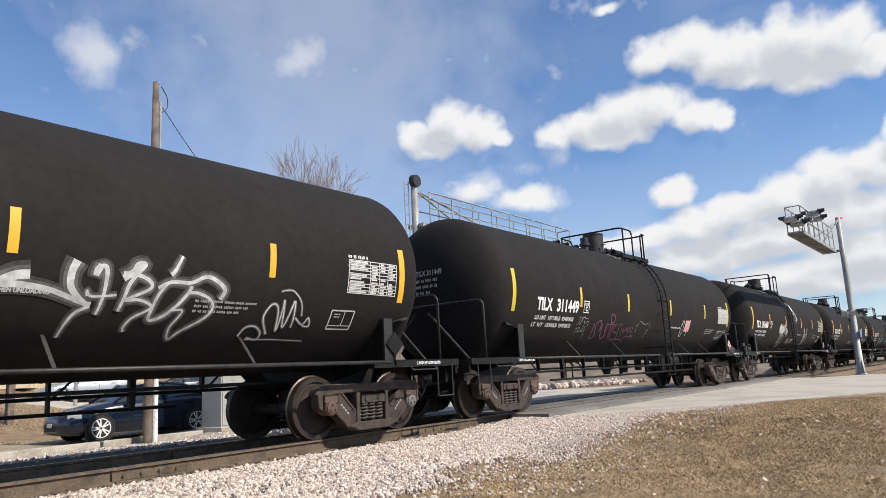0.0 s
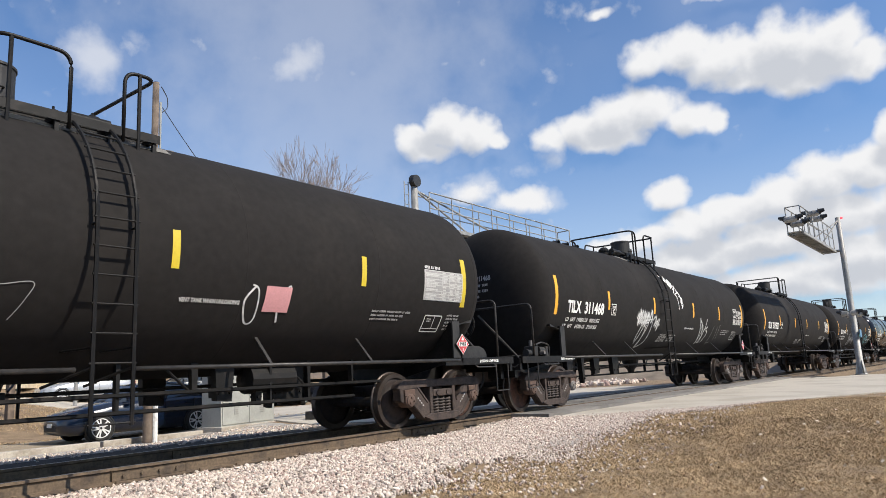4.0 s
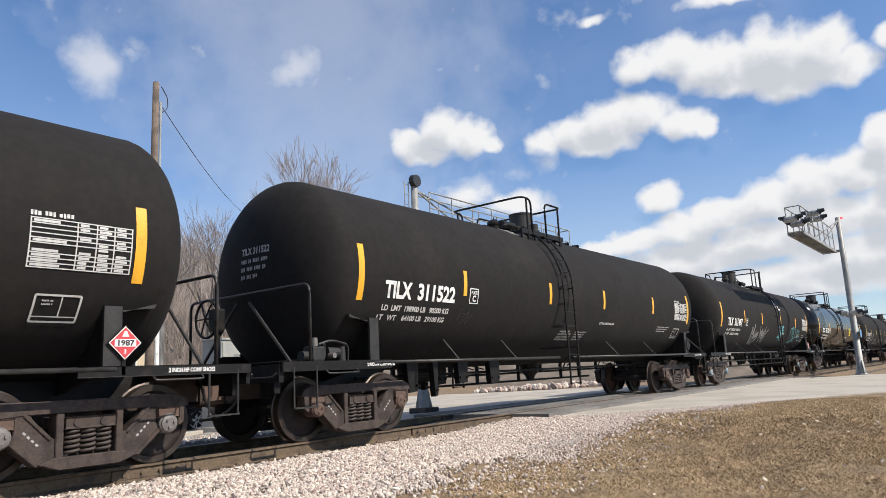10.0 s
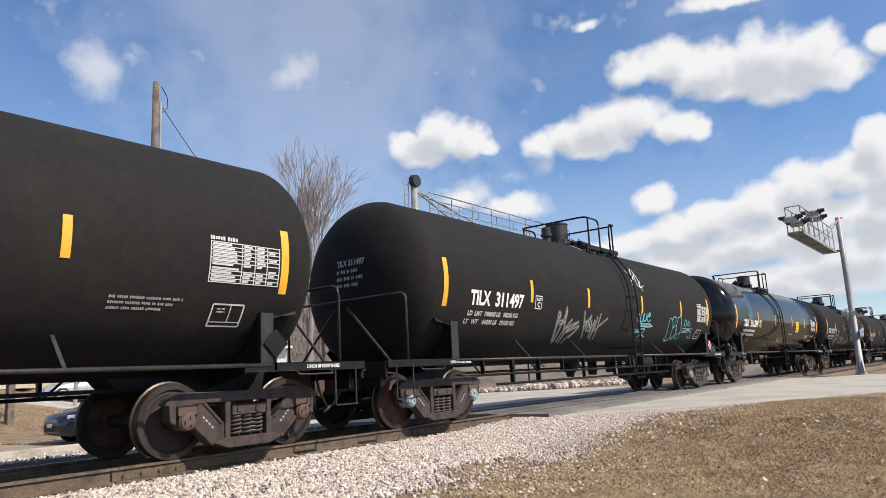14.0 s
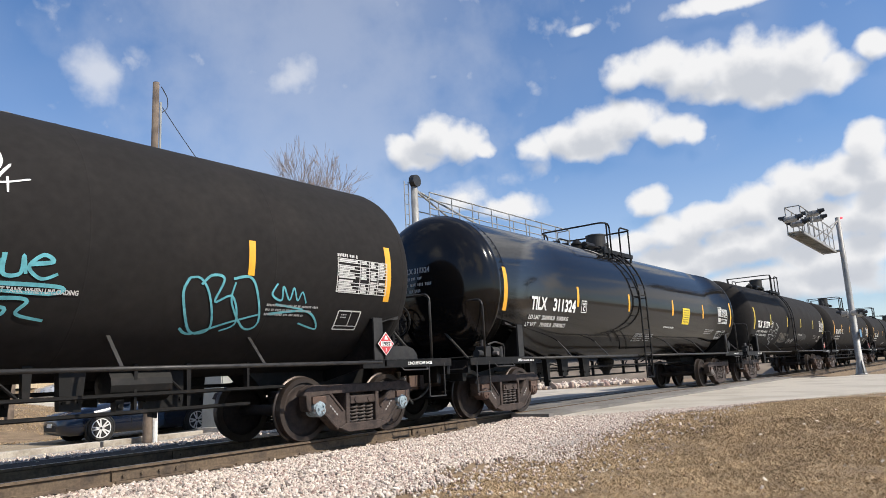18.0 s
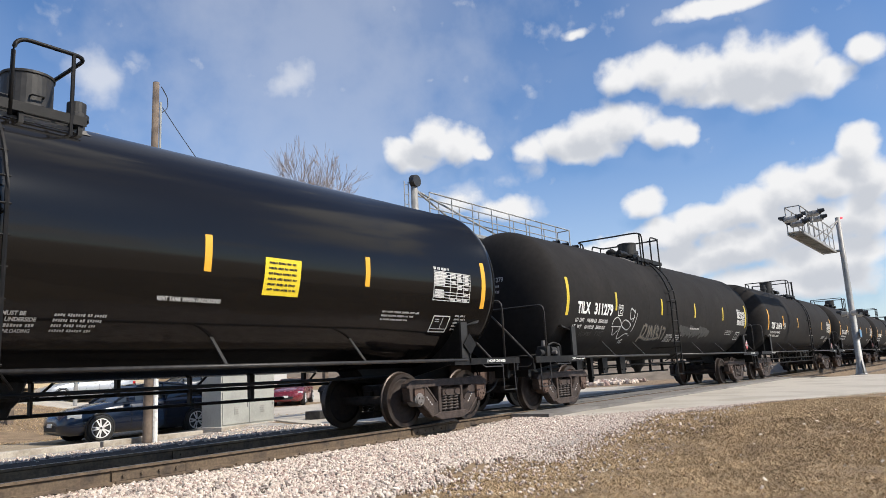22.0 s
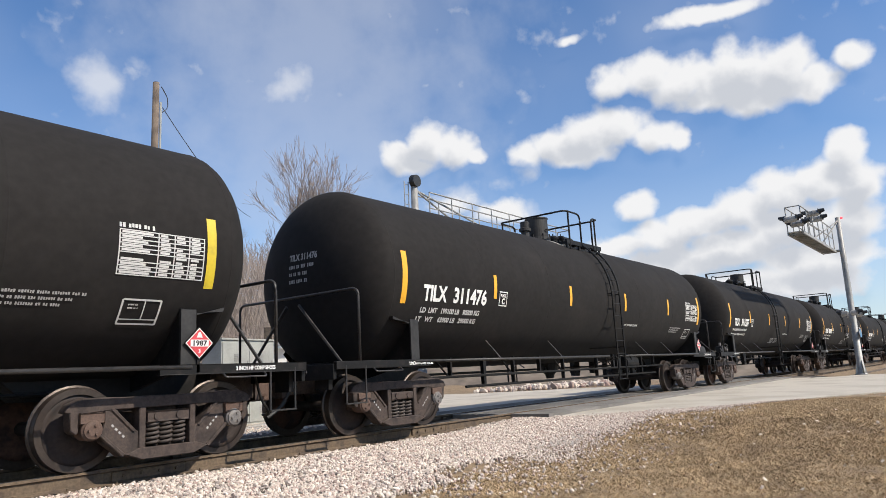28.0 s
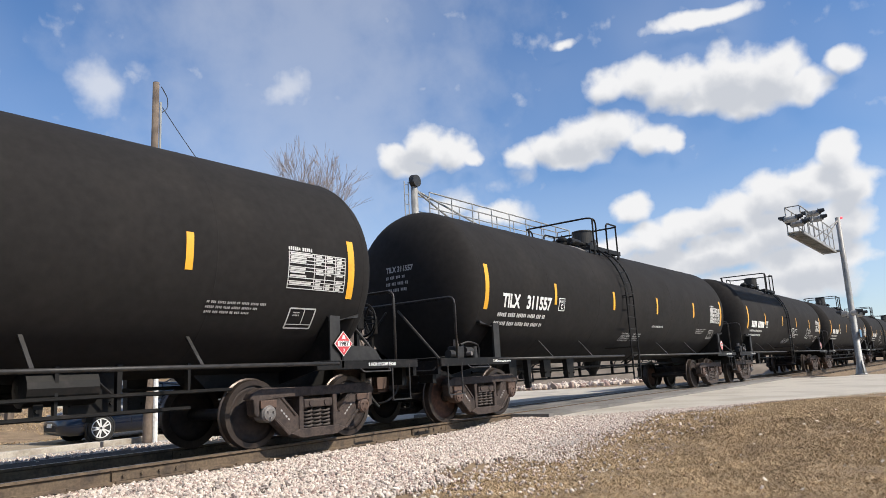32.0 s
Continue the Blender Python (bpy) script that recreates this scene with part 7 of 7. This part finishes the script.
def cantilever(x, y, z0, top, deck_z, reach, side, deck_y, label, slim=1.0):
    """A signal mast with a railed arm along the track; side is the way the arm goes along x."""
    th = thing("cantilever_signal", label, "signal", "level crossing signals", m=pose(x, y, z0))
    h = top - z0
    bm = bmesh.new()
    lathe(bm, [(0, 0.34 * slim), (0.06, 0.34 * slim), (0.08, 0.2 * slim), (h * 0.6, 0.165 * slim), (h, 0.14 * slim)], 20, "Z")
    mast = part("mast", bm, M_GALV, th, "grey galvanised mast", smooth=True)
    for k in range(4):
        a = k * math.pi / 2 + 0.7
        bm = bmesh.new()
        prism(bm, [(0.16 * slim, 0.06), (0.36 * slim, 0.06), (0.17 * slim, 0.75)], -0.012, 0.012)
        bmesh.ops.rotate(bm, cent=(0, 0, 0), matrix=Matrix.Rotation(a, 3, "Z"), verts=bm.verts)
        part("base_fin", bm, M_GALV, mast)
    d = deck_z - z0
    x1 = side * reach
    bm = bmesh.new()
    y0, y1 = deck_y - y - 0.26, deck_y - y + 0.26
    for yy in (y0, y1):
        box(bm, min(0, x1), max(0, x1), yy - 0.03, yy + 0.03, d - 0.09, d + 0.02, 0.008)
    k = 0
    while k * 0.5 < reach:
        box(bm, side * (k * 0.5) - 0.03, side * (k * 0.5) + 0.03, y0, y1, d - 0.07, d)
        k += 1
    part("deck_frame", bm, M_GALV, th)
    bm = bmesh.new()
    for k in range(7):
        yy = y0 + 0.05 + k * 0.07
        box(bm, min(0.3 * side, x1), max(0.3 * side, x1), yy - 0.03, yy + 0.03, d, d + 0.025)
    part("deck_planks", bm, M_GALV, th)
    for yy in (y0, y1):
        bm = bmesh.new()
        tube(bm, rounded([(side * 0.4, yy, d + 1.0), (x1, yy, d + 1.0), (x1, yy, d)], 0.05), 0.022, 6)
        tube(bm, [(side * 0.4, yy, d + 0.52), (x1, yy, d + 0.52)], 0.018, 6)
        part("guard_rail", bm, M_GALV, th)
        n = int(reach / 1.15)
        for k in range(n + 1):
            xx = side * (0.4 + (reach - 0.4) * k / n)
            bm = bmesh.new()
            tube(bm, [(xx, yy, d), (xx, yy, d + 1.0)], 0.02, 6)
            part("rail_post", bm, M_GALV, th)
    for p, q, r in (((x1, y0, d + 1.0), (x1, y1, d + 1.0), 0.02), ((0, 0, h * 0.98), (side * reach * 0.55, deck_y - y, d + 0.1), 0.03), ((0, 0, h * 0.98), (side * reach * 0.28, deck_y - y, d + 0.1), 0.03), ((0, 0.0, d), (0, deck_y - y, d), 0.06)):
        bm = bmesh.new()
        tube(bm, [p, q], r, 8)
        part("arm_stay", bm, M_GALV, th)
    return th


near_sig = cantilever(36.06, -4.06, ground_z(36.06, -4.06), 7.04, 5.5, 7.2, -1, -3.55, "galvanised cantilever crossing signal on a tall mast", 0.74)
for dx, y_, z_ in ((-7.8, 0.5, 5.95), (-7.2, 0.4, 5.85), (-5.5, 0.1, 6.45), (-4.7, 0.15, 6.35)):
    for way in (-1, 1):
        signal_head(near_sig, Vector((dx, y_ + way * 0.2, z_ - near_sig.location.z)), way)
for way in (-1, 1):
    for dx in (-0.75, 0.75):
        signal_head(near_sig, Vector((dx, way * 0.3, 2.75)), way)
bm = bmesh.new()
tube(bm, [(-0.75, 0, 2.75), (0.75, 0, 2.75)], 0.04, 8)
part("crossarm", bm, M_GALV, near_sig)
bm = bmesh.new()
box(bm, -0.24, 0.24, -0.22, -0.2, 1.65, 2.0, 0.01)
part("notice_plate", bm, mat("notice_blue", (0.10, 0.22, 0.36), 0.5, grain=0.1), near_sig, "small blue notice plate")
bm = bmesh.new()
bmesh.ops.create_uvsphere(bm, u_segments=12, v_segments=8, radius=0.06)
bmesh.ops.translate(bm, vec=(-0.35, -0.2, 7.05), verts=bm.verts)
part("lit_lamp", bm, M_REDLAMP, near_sig, "small lit red lamp")
far_sig = cantilever(15.36, 3.98, ground_z(15.36, 3.98), 6.42, 5.22, 9.2, 1, 4.0, "pale cantilever crossing signal behind the train", 0.72)
bm = bmesh.new()
box(bm, -0.3, 0.3, -0.3, 0.3, -0.05, 0.16, 0.03)
part("plinth", bm, M_PIPE, far_sig)
bm = bmesh.new()
bmesh.ops.create_cone(bm, cap_ends=True, segments=20, radius1=0.2, radius2=0.18, depth=0.16, matrix=Matrix.Translation((0, -0.05, 6.72)) @ Matrix.Rotation(radians(90), 4, "X"))
part("bell", bm, M_LAMPBLK, far_sig, "round black warning bell")
bm = bmesh.new()
for xx in (-0.33, -0.15):
    tube(bm, [(xx, 0.1, 2.5), (xx, 0.1, 6.7)], 0.016, 6)
for k in range(14):
    tube(bm, [(-0.34, 0.1, 2.7 + 0.3 * k), (-0.16, 0.1, 2.7 + 0.3 * k)], 0.011, 5)
part("mast_ladder", bm, M_GALV, far_sig)
for dx in (7.4, 8.1, 8.9):
    for way in (-1, 1):
        signal_head(far_sig, Vector((dx, way * 0.5, 5.62)), way)

# utility pole with its guy and service wire
pz = ground_z(9.29, 7.54)
pole = thing("utility_pole", "weathered wooden utility pole with a white guard strip", "pole", m=pose(9.21, 7.58, pz))
bm = bmesh.new()
lathe(bm, [(-0.3, 0.13), (0, 0.125), (4, 0.105), (8.84 - pz, 0.082)], 16, "Z")
part("post", bm, M_WOOD, pole, smooth=True)
bm = bmesh.new()
tube(bm, [(0.115, -0.115, 0.0), (0.11, -0.11, 3.0)], 0.062, 10)
part("cable_guard", bm, M_WHITE, pole, "white cable guard")
bm = bmesh.new()
tube(bm, [(0.11, -0.10, 3.0), (0.10, -0.07, 8.3 - pz)], 0.03, 8)
part("conduit", bm, M_ALU, pole, "pale metal conduit")
bm = bmesh.new()
tube(bm, rounded([(0.12, -0.05, 8.75 - pz), (0.3, -0.05, 8.5 - pz), (0.32, -0.05, 8.2 - pz), (0.12, -0.05, 8.0 - pz)], 0.1), 0.012, 6)
lathe(bm, [(8.3 - pz, 0.03), (8.36 - pz, 0.05), (8.42 - pz, 0.03)], 8, "Z")
part("drip_loop", bm, M_WIRE, pole)
wire = thing("service_wire", "thin sagging overhead cable", "cable")
bm = bmesh.new()
a, b = Vector((9.36, 7.5, 8.16)), Vector((27.0, 27.4, 11.4))
tube(bm, [a.lerp(b, t) - Vector((0, 0, 0.45 * 4 * t * (1 - t))) for t in np.linspace(0, 1, 20)], 0.012, 5)
part("strand", bm, M_WIRE, wire)


def cabinet(label, m, w, d, h, doors):
    th = thing("signal_cabinet", label, "cabinet", "trackside cabinets", m=m)
    bm = bmesh.new()
    box(bm, 0, w, 0, d, 0.08, h, 0.015)
    part("housing", bm, M_ALU, th)
    bm = bmesh.new()
    box(bm, -0.03, w + 0.03, -0.04, d + 0.03, h - 0.02, h + 0.03, 0.012)
    part("lid", bm, M_ALU, th)
    bm = bmesh.new()
    box(bm, -0.08, w + 0.08, -0.1, d + 0.08, -0.1, 0.09, 0.015)
    part("base", bm, M_CONC2, th)
    for k in range(doors):
        x0, x1 = 0.03 + (w - 0.06) * k / doors + 0.008, 0.03 + (w - 0.06) * (k + 1) / doors - 0.008
        for z0, z1 in ((0.13, h * 0.41), (h * 0.43, h - 0.08)):
            bm = bmesh.new()
            box(bm, x0, x1, -0.022, 0.0, z0, z1, 0.008)
            door = part("door", bm, M_ALU, th)
            zv = z0 + (z1 - z0) * (0.3 if z0 < 0.5 else 0.6)
            for j in range(4):
                bm = bmesh.new()
                prism(bm, [((x0 + x1) / 2 - 0.09, zv + j * 0.055), ((x0 + x1) / 2 + 0.09, zv + j * 0.055), ((x0 + x1) / 2 + 0.08, zv + j * 0.055 + 0.025), ((x0 + x1) / 2 - 0.08, zv + j * 0.055 + 0.025)], -0.034, -0.022)
                part("vent", bm, M_GALV, door)
            bm = bmesh.new()
            tube(bm, [(x1 - 0.07, -0.03, (z0 + z1) / 2), (x1 - 0.07, -0.03, (z0 + z1) / 2 + 0.14)], 0.014, 6)
            part("handle", bm, M_GALV, door)
    return th


cz = ground_z(11.4, 7.8)
cabinet("tall grey aluminium signal cabinet beside the track", pose(11.2, 7.5, cz + 0.02, 0, 0, 11), 2.1, 0.7, 2.40, 2)
bz = ground_z(13.3, 6.4)
rb = thing("junction_box", "low grey metal junction box on the gravel", "box", m=pose(13.35, 6.05, bz, 0, 0, 12))
bm = bmesh.new()
box(bm, 0, 0.45, 0, 0.5, 0, 0.24, 0.02)
part("housing", bm, M_PIPE, rb)
bm = bmesh.new()
box(bm, 0.47, 1.15, 0.05, 0.5, 0, 0.2, 0.02)
part("base", bm, M_ALU, rb)
post = thing("marker_post", "weathered brown timber post on the lot", "post", m=pose(16.3, 9.02, ground_z(16.3, 9.02)))
bm = bmesh.new()
box(bm, -0.075, 0.075, -0.075, 0.075, -0.05, 2.6, 0.012)
part("post", bm, M_WOOD, post)
# timber kerbs along the parking strip
for k in range(4):
    kerb = thing("kerb", "worn concrete kerb length along the parking strip", "kerb", "kerbs", m=pose(-1.6 + 3.3 * k, 7.52 + 0.16 * k, ground_z(0, 7.6), 0, 0, 2.5))
    bm = bmesh.new()
    box(bm, 0, 3.22, -0.09, 0.09, -0.05, 0.14, 0.02)
    part("kerb_stone", bm, M_CONC2, kerb)

# billboard
bb = thing("billboard", "dark maroon billboard with white words and a pink line", "billboard", m=pose(10.75, 16.15, 0, 0, 0, 8))
M_BOARD = mat("board_maroon", (0.085, 0.045, 0.052), 0.6, grain=0.1, grain_scale=3)
M_PINK = mat("board_pink", (0.55, 0.10, 0.14), 0.6, grain=0.05)
bm = bmesh.new()
box(bm, -6.8, -0.08, -0.06, 0.1, 2.95, 5.95, 0.0)
board = part("panel", bm, M_BOARD, bb)
for x0, x1, z0, z1 in ((-6.9, 0.0, 5.93, 6.05), (-6.9, 0.0, 2.84, 2.96), (-0.1, 0.0, 2.96, 5.93), (-6.9, -6.8, 2.96, 5.93)):
    bm = bmesh.new()
    box(bm, x0, x1, -0.1, 0.12, z0, z1, 0.01)
    part("frame", bm, M_WHITE, bb)
v, f = [], []
for words, z in (("erson.", 4.52), ("iction.", 4.0)):
    tv, tf = text_shape(words, 0.36)
    w = max(p[0] for p in tv)
    k = len(v)
    v += [(-0.95 - w + p[0], -0.068, z + p[1]) for p in tv]
    f += [tuple(i + k for i in q) for q in tf]
raw("wording", v, f, M_WHITE, board)
bm = bmesh.new()
tube(bm, rounded([(-6.4, -0.07, 5.62), (-0.7, -0.07, 5.62), (-0.42, -0.07, 5.3), (-0.42, -0.07, 3.3)], 0.2), 0.03, 6)
part("pink_line", bm, M_PINK, board)
bm = bmesh.new()
for x0, x1, z0, z1 in ((-3.0, -1.85, 3.95, 3.98), (-3.0, -1.85, 3.28, 3.31), (-1.88, -1.85, 3.28, 3.98), (-1.65, -1.1, 3.85, 3.88), (-1.65, -1.0, 3.75, 3.78), (-1.65, -1.1, 3.65, 3.68)):
    box(bm, x0, x1, -0.072, -0.062, z0, z1)
for k in range(3):
    for j in range(4):
        box(bm, -2.8 + 0.22 * j, -2.65 + 0.22 * j, -0.072, -0.062, 3.42 + 0.17 * k, 3.53 + 0.17 * k)
part("emblem", bm, M_WHITE, board)
gz_b = ground_z(9, 16)
for x in (-5.4, -3.4, -1.4):
    bm = bmesh.new()
    box(bm, x - 0.1, x + 0.1, 0.1, 0.3, gz_b - 0.1, 6.0, 0.01)
    part("upright", bm, M_WOOD, bb)
bm = bmesh.new()
box(bm, -6.8, 0.0, -0.7, -0.1, 2.55, 2.6)
part("catwalk", bm, M_PIPE, bb)

# houses across the street
M_CREAM = mat("siding_cream", (0.62, 0.53, 0.38), 0.8, grain=0.08, grain_scale=6, stain=(0.5, 0.42, 0.3), stain_scale=0.7)
M_GREYWALL = mat("siding_grey", (0.12, 0.115, 0.11), 0.85, grain=0.1, grain_scale=6, stain=(0.3, 0.3, 0.29), stain_scale=0.7)
M_ROOF = mat("shingle_grey", (0.15, 0.15, 0.15), 0.9, grain=0.2, grain_scale=8, bump=0.5, bump_scale=12)
M_PANE = mat("pane_dark", (0.03, 0.035, 0.04), 0.08, spec=0.8)
M_TRIM = mat("trim_white", (0.72, 0.7, 0.66), 0.6, grain=0.05)


def house(label, m, w, d, h, wall, roof_h, cols, rows, lower=None, gable=True):
    th = thing("house", label, "house", "houses across the street", m=m)
    bm = bmesh.new()
    box(bm, 0, w, 0, d, -0.6, h)
    part("wall", bm, wall, th)
    bm = bmesh.new()
    if gable:
        prism(bm, [(-0.35, h - 0.02), (w / 2, h + roof_h), (w + 0.35, h - 0.02)], -0.02, d + 0.02)
    else:
        vs = [bm.verts.new(c) for c in ((-0.4, -0.4, h), (w + 0.4, -0.4, h), (w + 0.4, d + 0.4, h), (-0.4, d + 0.4, h), (w * 0.25, d / 2, h + roof_h), (w * 0.75, d / 2, h + roof_h))]
        for q in ((0, 1, 5, 4), (1, 2, 5), (2, 3, 4, 5), (3, 0, 4), (3, 2, 1, 0)):
            bm.faces.new([vs[i] for i in q])
    roof = part("roof", bm, M_ROOF, th)
    bm = bmesh.new()
    box(bm, -0.42, w + 0.42, -0.45, -0.38, h - 0.12, h + 0.06)
    part("gutter", bm, M_TRIM, roof)
    bm = bmesh.new()
    box(bm, w * 0.66, w * 0.66 + 0.6, d * 0.45, d * 0.45 + 0.6, h, h + roof_h + 0.9)
    part("chimney", bm, M_TIE, roof)
    if lower:
        bm = bmesh.new()
        box(bm, -0.2, w + 0.2, -1.5, -0.02, -0.6, lower)
        porch = part("porch", bm, M_CREAM, th, "cream lower storey")
    storey = h / rows
    for j in range(rows):
        for i in range(cols):
            x = w * (i + 0.5) / cols
            z = storey * j + storey * 0.35
            y = -1.52 if lower and z + 1 < lower else -0.01
            bm = bmesh.new()
            ww = 0.36
            for q in ((x - ww - 0.09, x - ww, z, z + 1.45), (x + ww, x + ww + 0.09, z, z + 1.45), (x - ww - 0.09, x + ww + 0.09, z + 1.45, z + 1.58), (x - ww - 0.13, x + ww + 0.13, z - 0.1, z), (x - ww, x + ww, z + 0.7, z + 0.75)):
                box(bm, q[0], q[1], y - 0.06, y, q[2], q[3])
            win = part("window", bm, M_TRIM, th)
            bm = bmesh.new()
            box(bm, x - ww, x + ww, y - 0.02, y - 0.004, z, z + 1.45)
            part("pane", bm, M_PANE, win)
    return th


house("two-storey house with a cream ground floor and grey upper storey", pose(16.6, 38.2, ground_z(18, 36), 0, 0, -38), 8.5, 7.5, 5.6, M_GREYWALL, 2.6, 6, 2, 2.9, False)
house("cream gabled house with white window trim", pose(19.3, 33.6, ground_z(20, 33), 0, 0, -34), 3.4, 3.6, 6.6, M_CREAM, 2.6, 3, 2, None, True)
house("low white garage below the wooded rise", pose(28.6, 33.2, ground_z(29, 33), 0, 0, -38), 4.6, 5.0, 2.3, M_TRIM, 0.7, 0, 1, None, False)
house("low cream shop with a flat front", pose(10.5, 35.5, ground_z(12, 34), 0, 0, -30), 6.5, 6, 3.2, M_CREAM, 0.9, 3, 1, None, False)
white_pole = thing("flagpole", "slender pale metal pole before the houses", "pole", m=pose(15.4, 25.0, ground_z(15.4, 25)))
bm = bmesh.new()
tube(bm, [(0, 0, 0), (0, 0, 7.3 - ground_z(15.4, 25))], 0.09, 10, r1=0.07)
part("shaft", bm, M_GALV, white_pole)


# bare trees
def tree(label, x, y, h, seed, spread=0.33, fine=5, trunks=1):
    th = thing("tree", label, "tree", "bare trees", m=pose(x, y, ground_z(x, y) - 0.1))
    rng = random.Random(seed)
    trunk, limbs, twigs = bmesh.new(), bmesh.new(), []

    def grow(p, d, length, r, depth):
        q = p
        pts = [p]
        for k in range(3):
            d = (d + Vector((rng.uniform(-1, 1), rng.uniform(-1, 1), rng.uniform(-0.2, 0.6))) * (0.14 if depth else 0.04)).normalized()
            q = q + d * length / 3
            pts.append(q)
        if depth <= 1:
            tube(trunk if depth == 0 else limbs, pts, r, 7 if depth == 0 else 5, r1=r * 0.62)
        else:
            twigs.append((pts, r, r * 0.5))
        if depth >= fine:
            return
        n = rng.choice((3, 3, 4)) if depth else 6
        for k in range(n):
            t = rng.uniform(0.45, 1.0) if k else 1.0
            a = rng.uniform(0, 6.283)
            s = spread * rng.uniform(0.6, 1.5)
            side = d.orthogonal().normalized()
            side.rotate(Matrix.Rotation(a, 3, d))
            nd = (d + side * s + Vector((0, 0, 0.12))).normalized()
            i = min(2, int(t * 3))
            grow(pts[i].lerp(pts[i + 1], t * 3 - i if t < 1 else 1.0), nd, length * rng.uniform(0.58, 0.82), r * 0.55, depth + 1)

    for k in range(trunks):
        grow(Vector((rng.uniform(-0.3, 0.3) * (trunks > 1), rng.uniform(-0.3, 0.3) * (trunks > 1), 0)), Vector((rng.uniform(-0.25, 0.25) * (trunks > 1), rng.uniform(-0.25, 0.25) * (trunks > 1), 1)).normalized(), h * 0.36, h * 0.017, 0)
    part("trunk", trunk, M_BARK, th, smooth=True)
    part("limbs", limbs, M_BARK, th)
    v, f = [], []
    for pts, r0, r1 in twigs:
        r0, r1 = max(r0 * 0.6, 0.011), max(r1 * 0.6, 0.008)
        for i in range(3):
            a, b = pts[i], pts[i + 1]
            d = (b - a).normalized()
            u = d.orthogonal().normalized()
            w = d.cross(u)
            ra, rb = r0 + (r1 - r0) * i / 3, r0 + (r1 - r0) * (i + 1) / 3
            k = len(v)
            for c, r in ((a, ra), (b, rb)):
                for t in (0, 2.094, 4.189):
                    v.append(tuple(c + (u * math.cos(t) + w * math.sin(t)) * r))
            f += [(k, k + 1, k + 4, k + 3), (k + 1, k + 2, k + 5, k + 4), (k + 2, k, k + 3, k + 5)]
    raw("crown", v, f, M_TWIG, th)
    return th


tree("tall bare tree with fine upright branches", 31.8, 27.6, 16.5, 3, 0.345, 6, 1)
tree("bare tree behind the houses", 31.5, 38.5, 13.2, 8, 0.36, 5)
tree("bare tree beside the grey house", 27.5, 41.0, 12.8, 14, 0.36, 5)
tree("bare tree behind the billboard", 18.5, 45.0, 15.0, 19, 0.36, 5)
tree("low bare tree by the lot", 40.0, 30.0, 9.5, 27, 0.4, 5)

# wooded rise in the distance: ranks of grey-brown bare crowns on a hillside
def hill_z(a, d):
    """Height of the hillside at azimuth a (degrees) and distance d from the viewer."""
    up = 15.0 + 3.0 * noise.noise((a * 0.11, 0, 0)) + 1.5 * noise.noise((a * 0.3, 5, 0))
    fall = 1 - 0.8 * smooth01((a - 37) / 22)
    return 2.4 + (up - 2.4) * smooth01((d - 62) / 60) * fall


v, f = [], []
rs = np.random.RandomState(77)
for k in range(64000):
    ad, d = rs.uniform(4, 62), rs.uniform(66, 128)
    a = radians(ad)
    x, y = d * math.sin(a), -8.8 + d * math.cos(a)
    hh = 7.0 + 3.0 * noise.noise((x * 0.09, y * 0.09, 0)) + rs.uniform(-1, 2)
    z0 = hill_z(ad, d) + hh * rs.rand() ** 0.8 - 0.5
    l = rs.uniform(0.8, 2.4)
    g, w = rs.uniform(0, 6.28), rs.uniform(0.02, 0.055)
    e = Vector((math.cos(g) * 0.4, math.sin(g) * 0.4, 1)).normalized() * l
    c = Vector((math.cos(a), -math.sin(a), 0)) * w
    p = Vector((x, y, z0))
    i = len(v)
    v += [tuple(p - c), tuple(p + c), tuple(p + e)]
    f.append((i, i + 1, i + 2))
tagged(raw("woodland", v, f, M_TWIG), "grey-brown leafless woodland on the rise", "woods", kind="stuff")
bm = bmesh.new()
prev = None
for a in range(-30, 80, 2):
    ar = radians(a)
    ring = []
    for d in (58, 66, 75, 85, 95, 105, 118, 135, 220):
        x, y = d * math.sin(ar), -8.8 + d * math.cos(ar)
        ring.append(bm.verts.new((x, y, hill_z(a, d) - (3.0 if d == 58 else 0.0))))
    if prev:
        for k in range(8):
            bm.faces.new((prev[k], ring[k], ring[k + 1], prev[k + 1]))
    prev = ring
hill = part("hillside", bm, mat("hill_brush", (0.15, 0.12, 0.095), 0.95, grain=0.4, grain_scale=0.8, stain=(0.21, 0.17, 0.13), stain_scale=0.06, bump=1.0, bump_scale=0.6), None, smooth=True)
tagged(hill, "brown brushy hillside behind the town", "hill", kind="structure")
# heap of yellowish rocks beyond the lot
stones("rocks", 420, (35.5, 50, 11.0, 17.0), 0.2, 15, "heap of pale yellowish rocks beyond the lot", 0.05)


# ---- what moves ----
def motions():
    times = [float(t) for t in range(0, 33)]
    for i, (car, flip) in enumerate(cars):
        turn = 180 if flip else 0
        walk(car, [(t, pose(PLACES[i] - run_of(t), 0, 0, 0, 0, turn)) for t in times])
        wheels = [o for o in car.children if o.name.startswith("wheelset")]
        for o in wheels:
            x, y, z = o.location
            rows = []
            for k in range(0, 241):
                t = min(32.0, k * 4 / 30)
                spin = math.degrees(run_of(t) / 0.457) * (1 if flip else -1)
                rows.append((t, pose(x, y, z, 0, spin, 0)))
            walk(o, rows)
    # the clouds drift away over the town
    way = Vector((0.5, 0.866, 0)) * 9.4
    at = Vector((0, -8.8, 0.85))
    walk(clouds, [(t, Matrix.Translation(at + way * (t - 16.0))) for t in (0.0, 16.0, 32.0)])


motions()
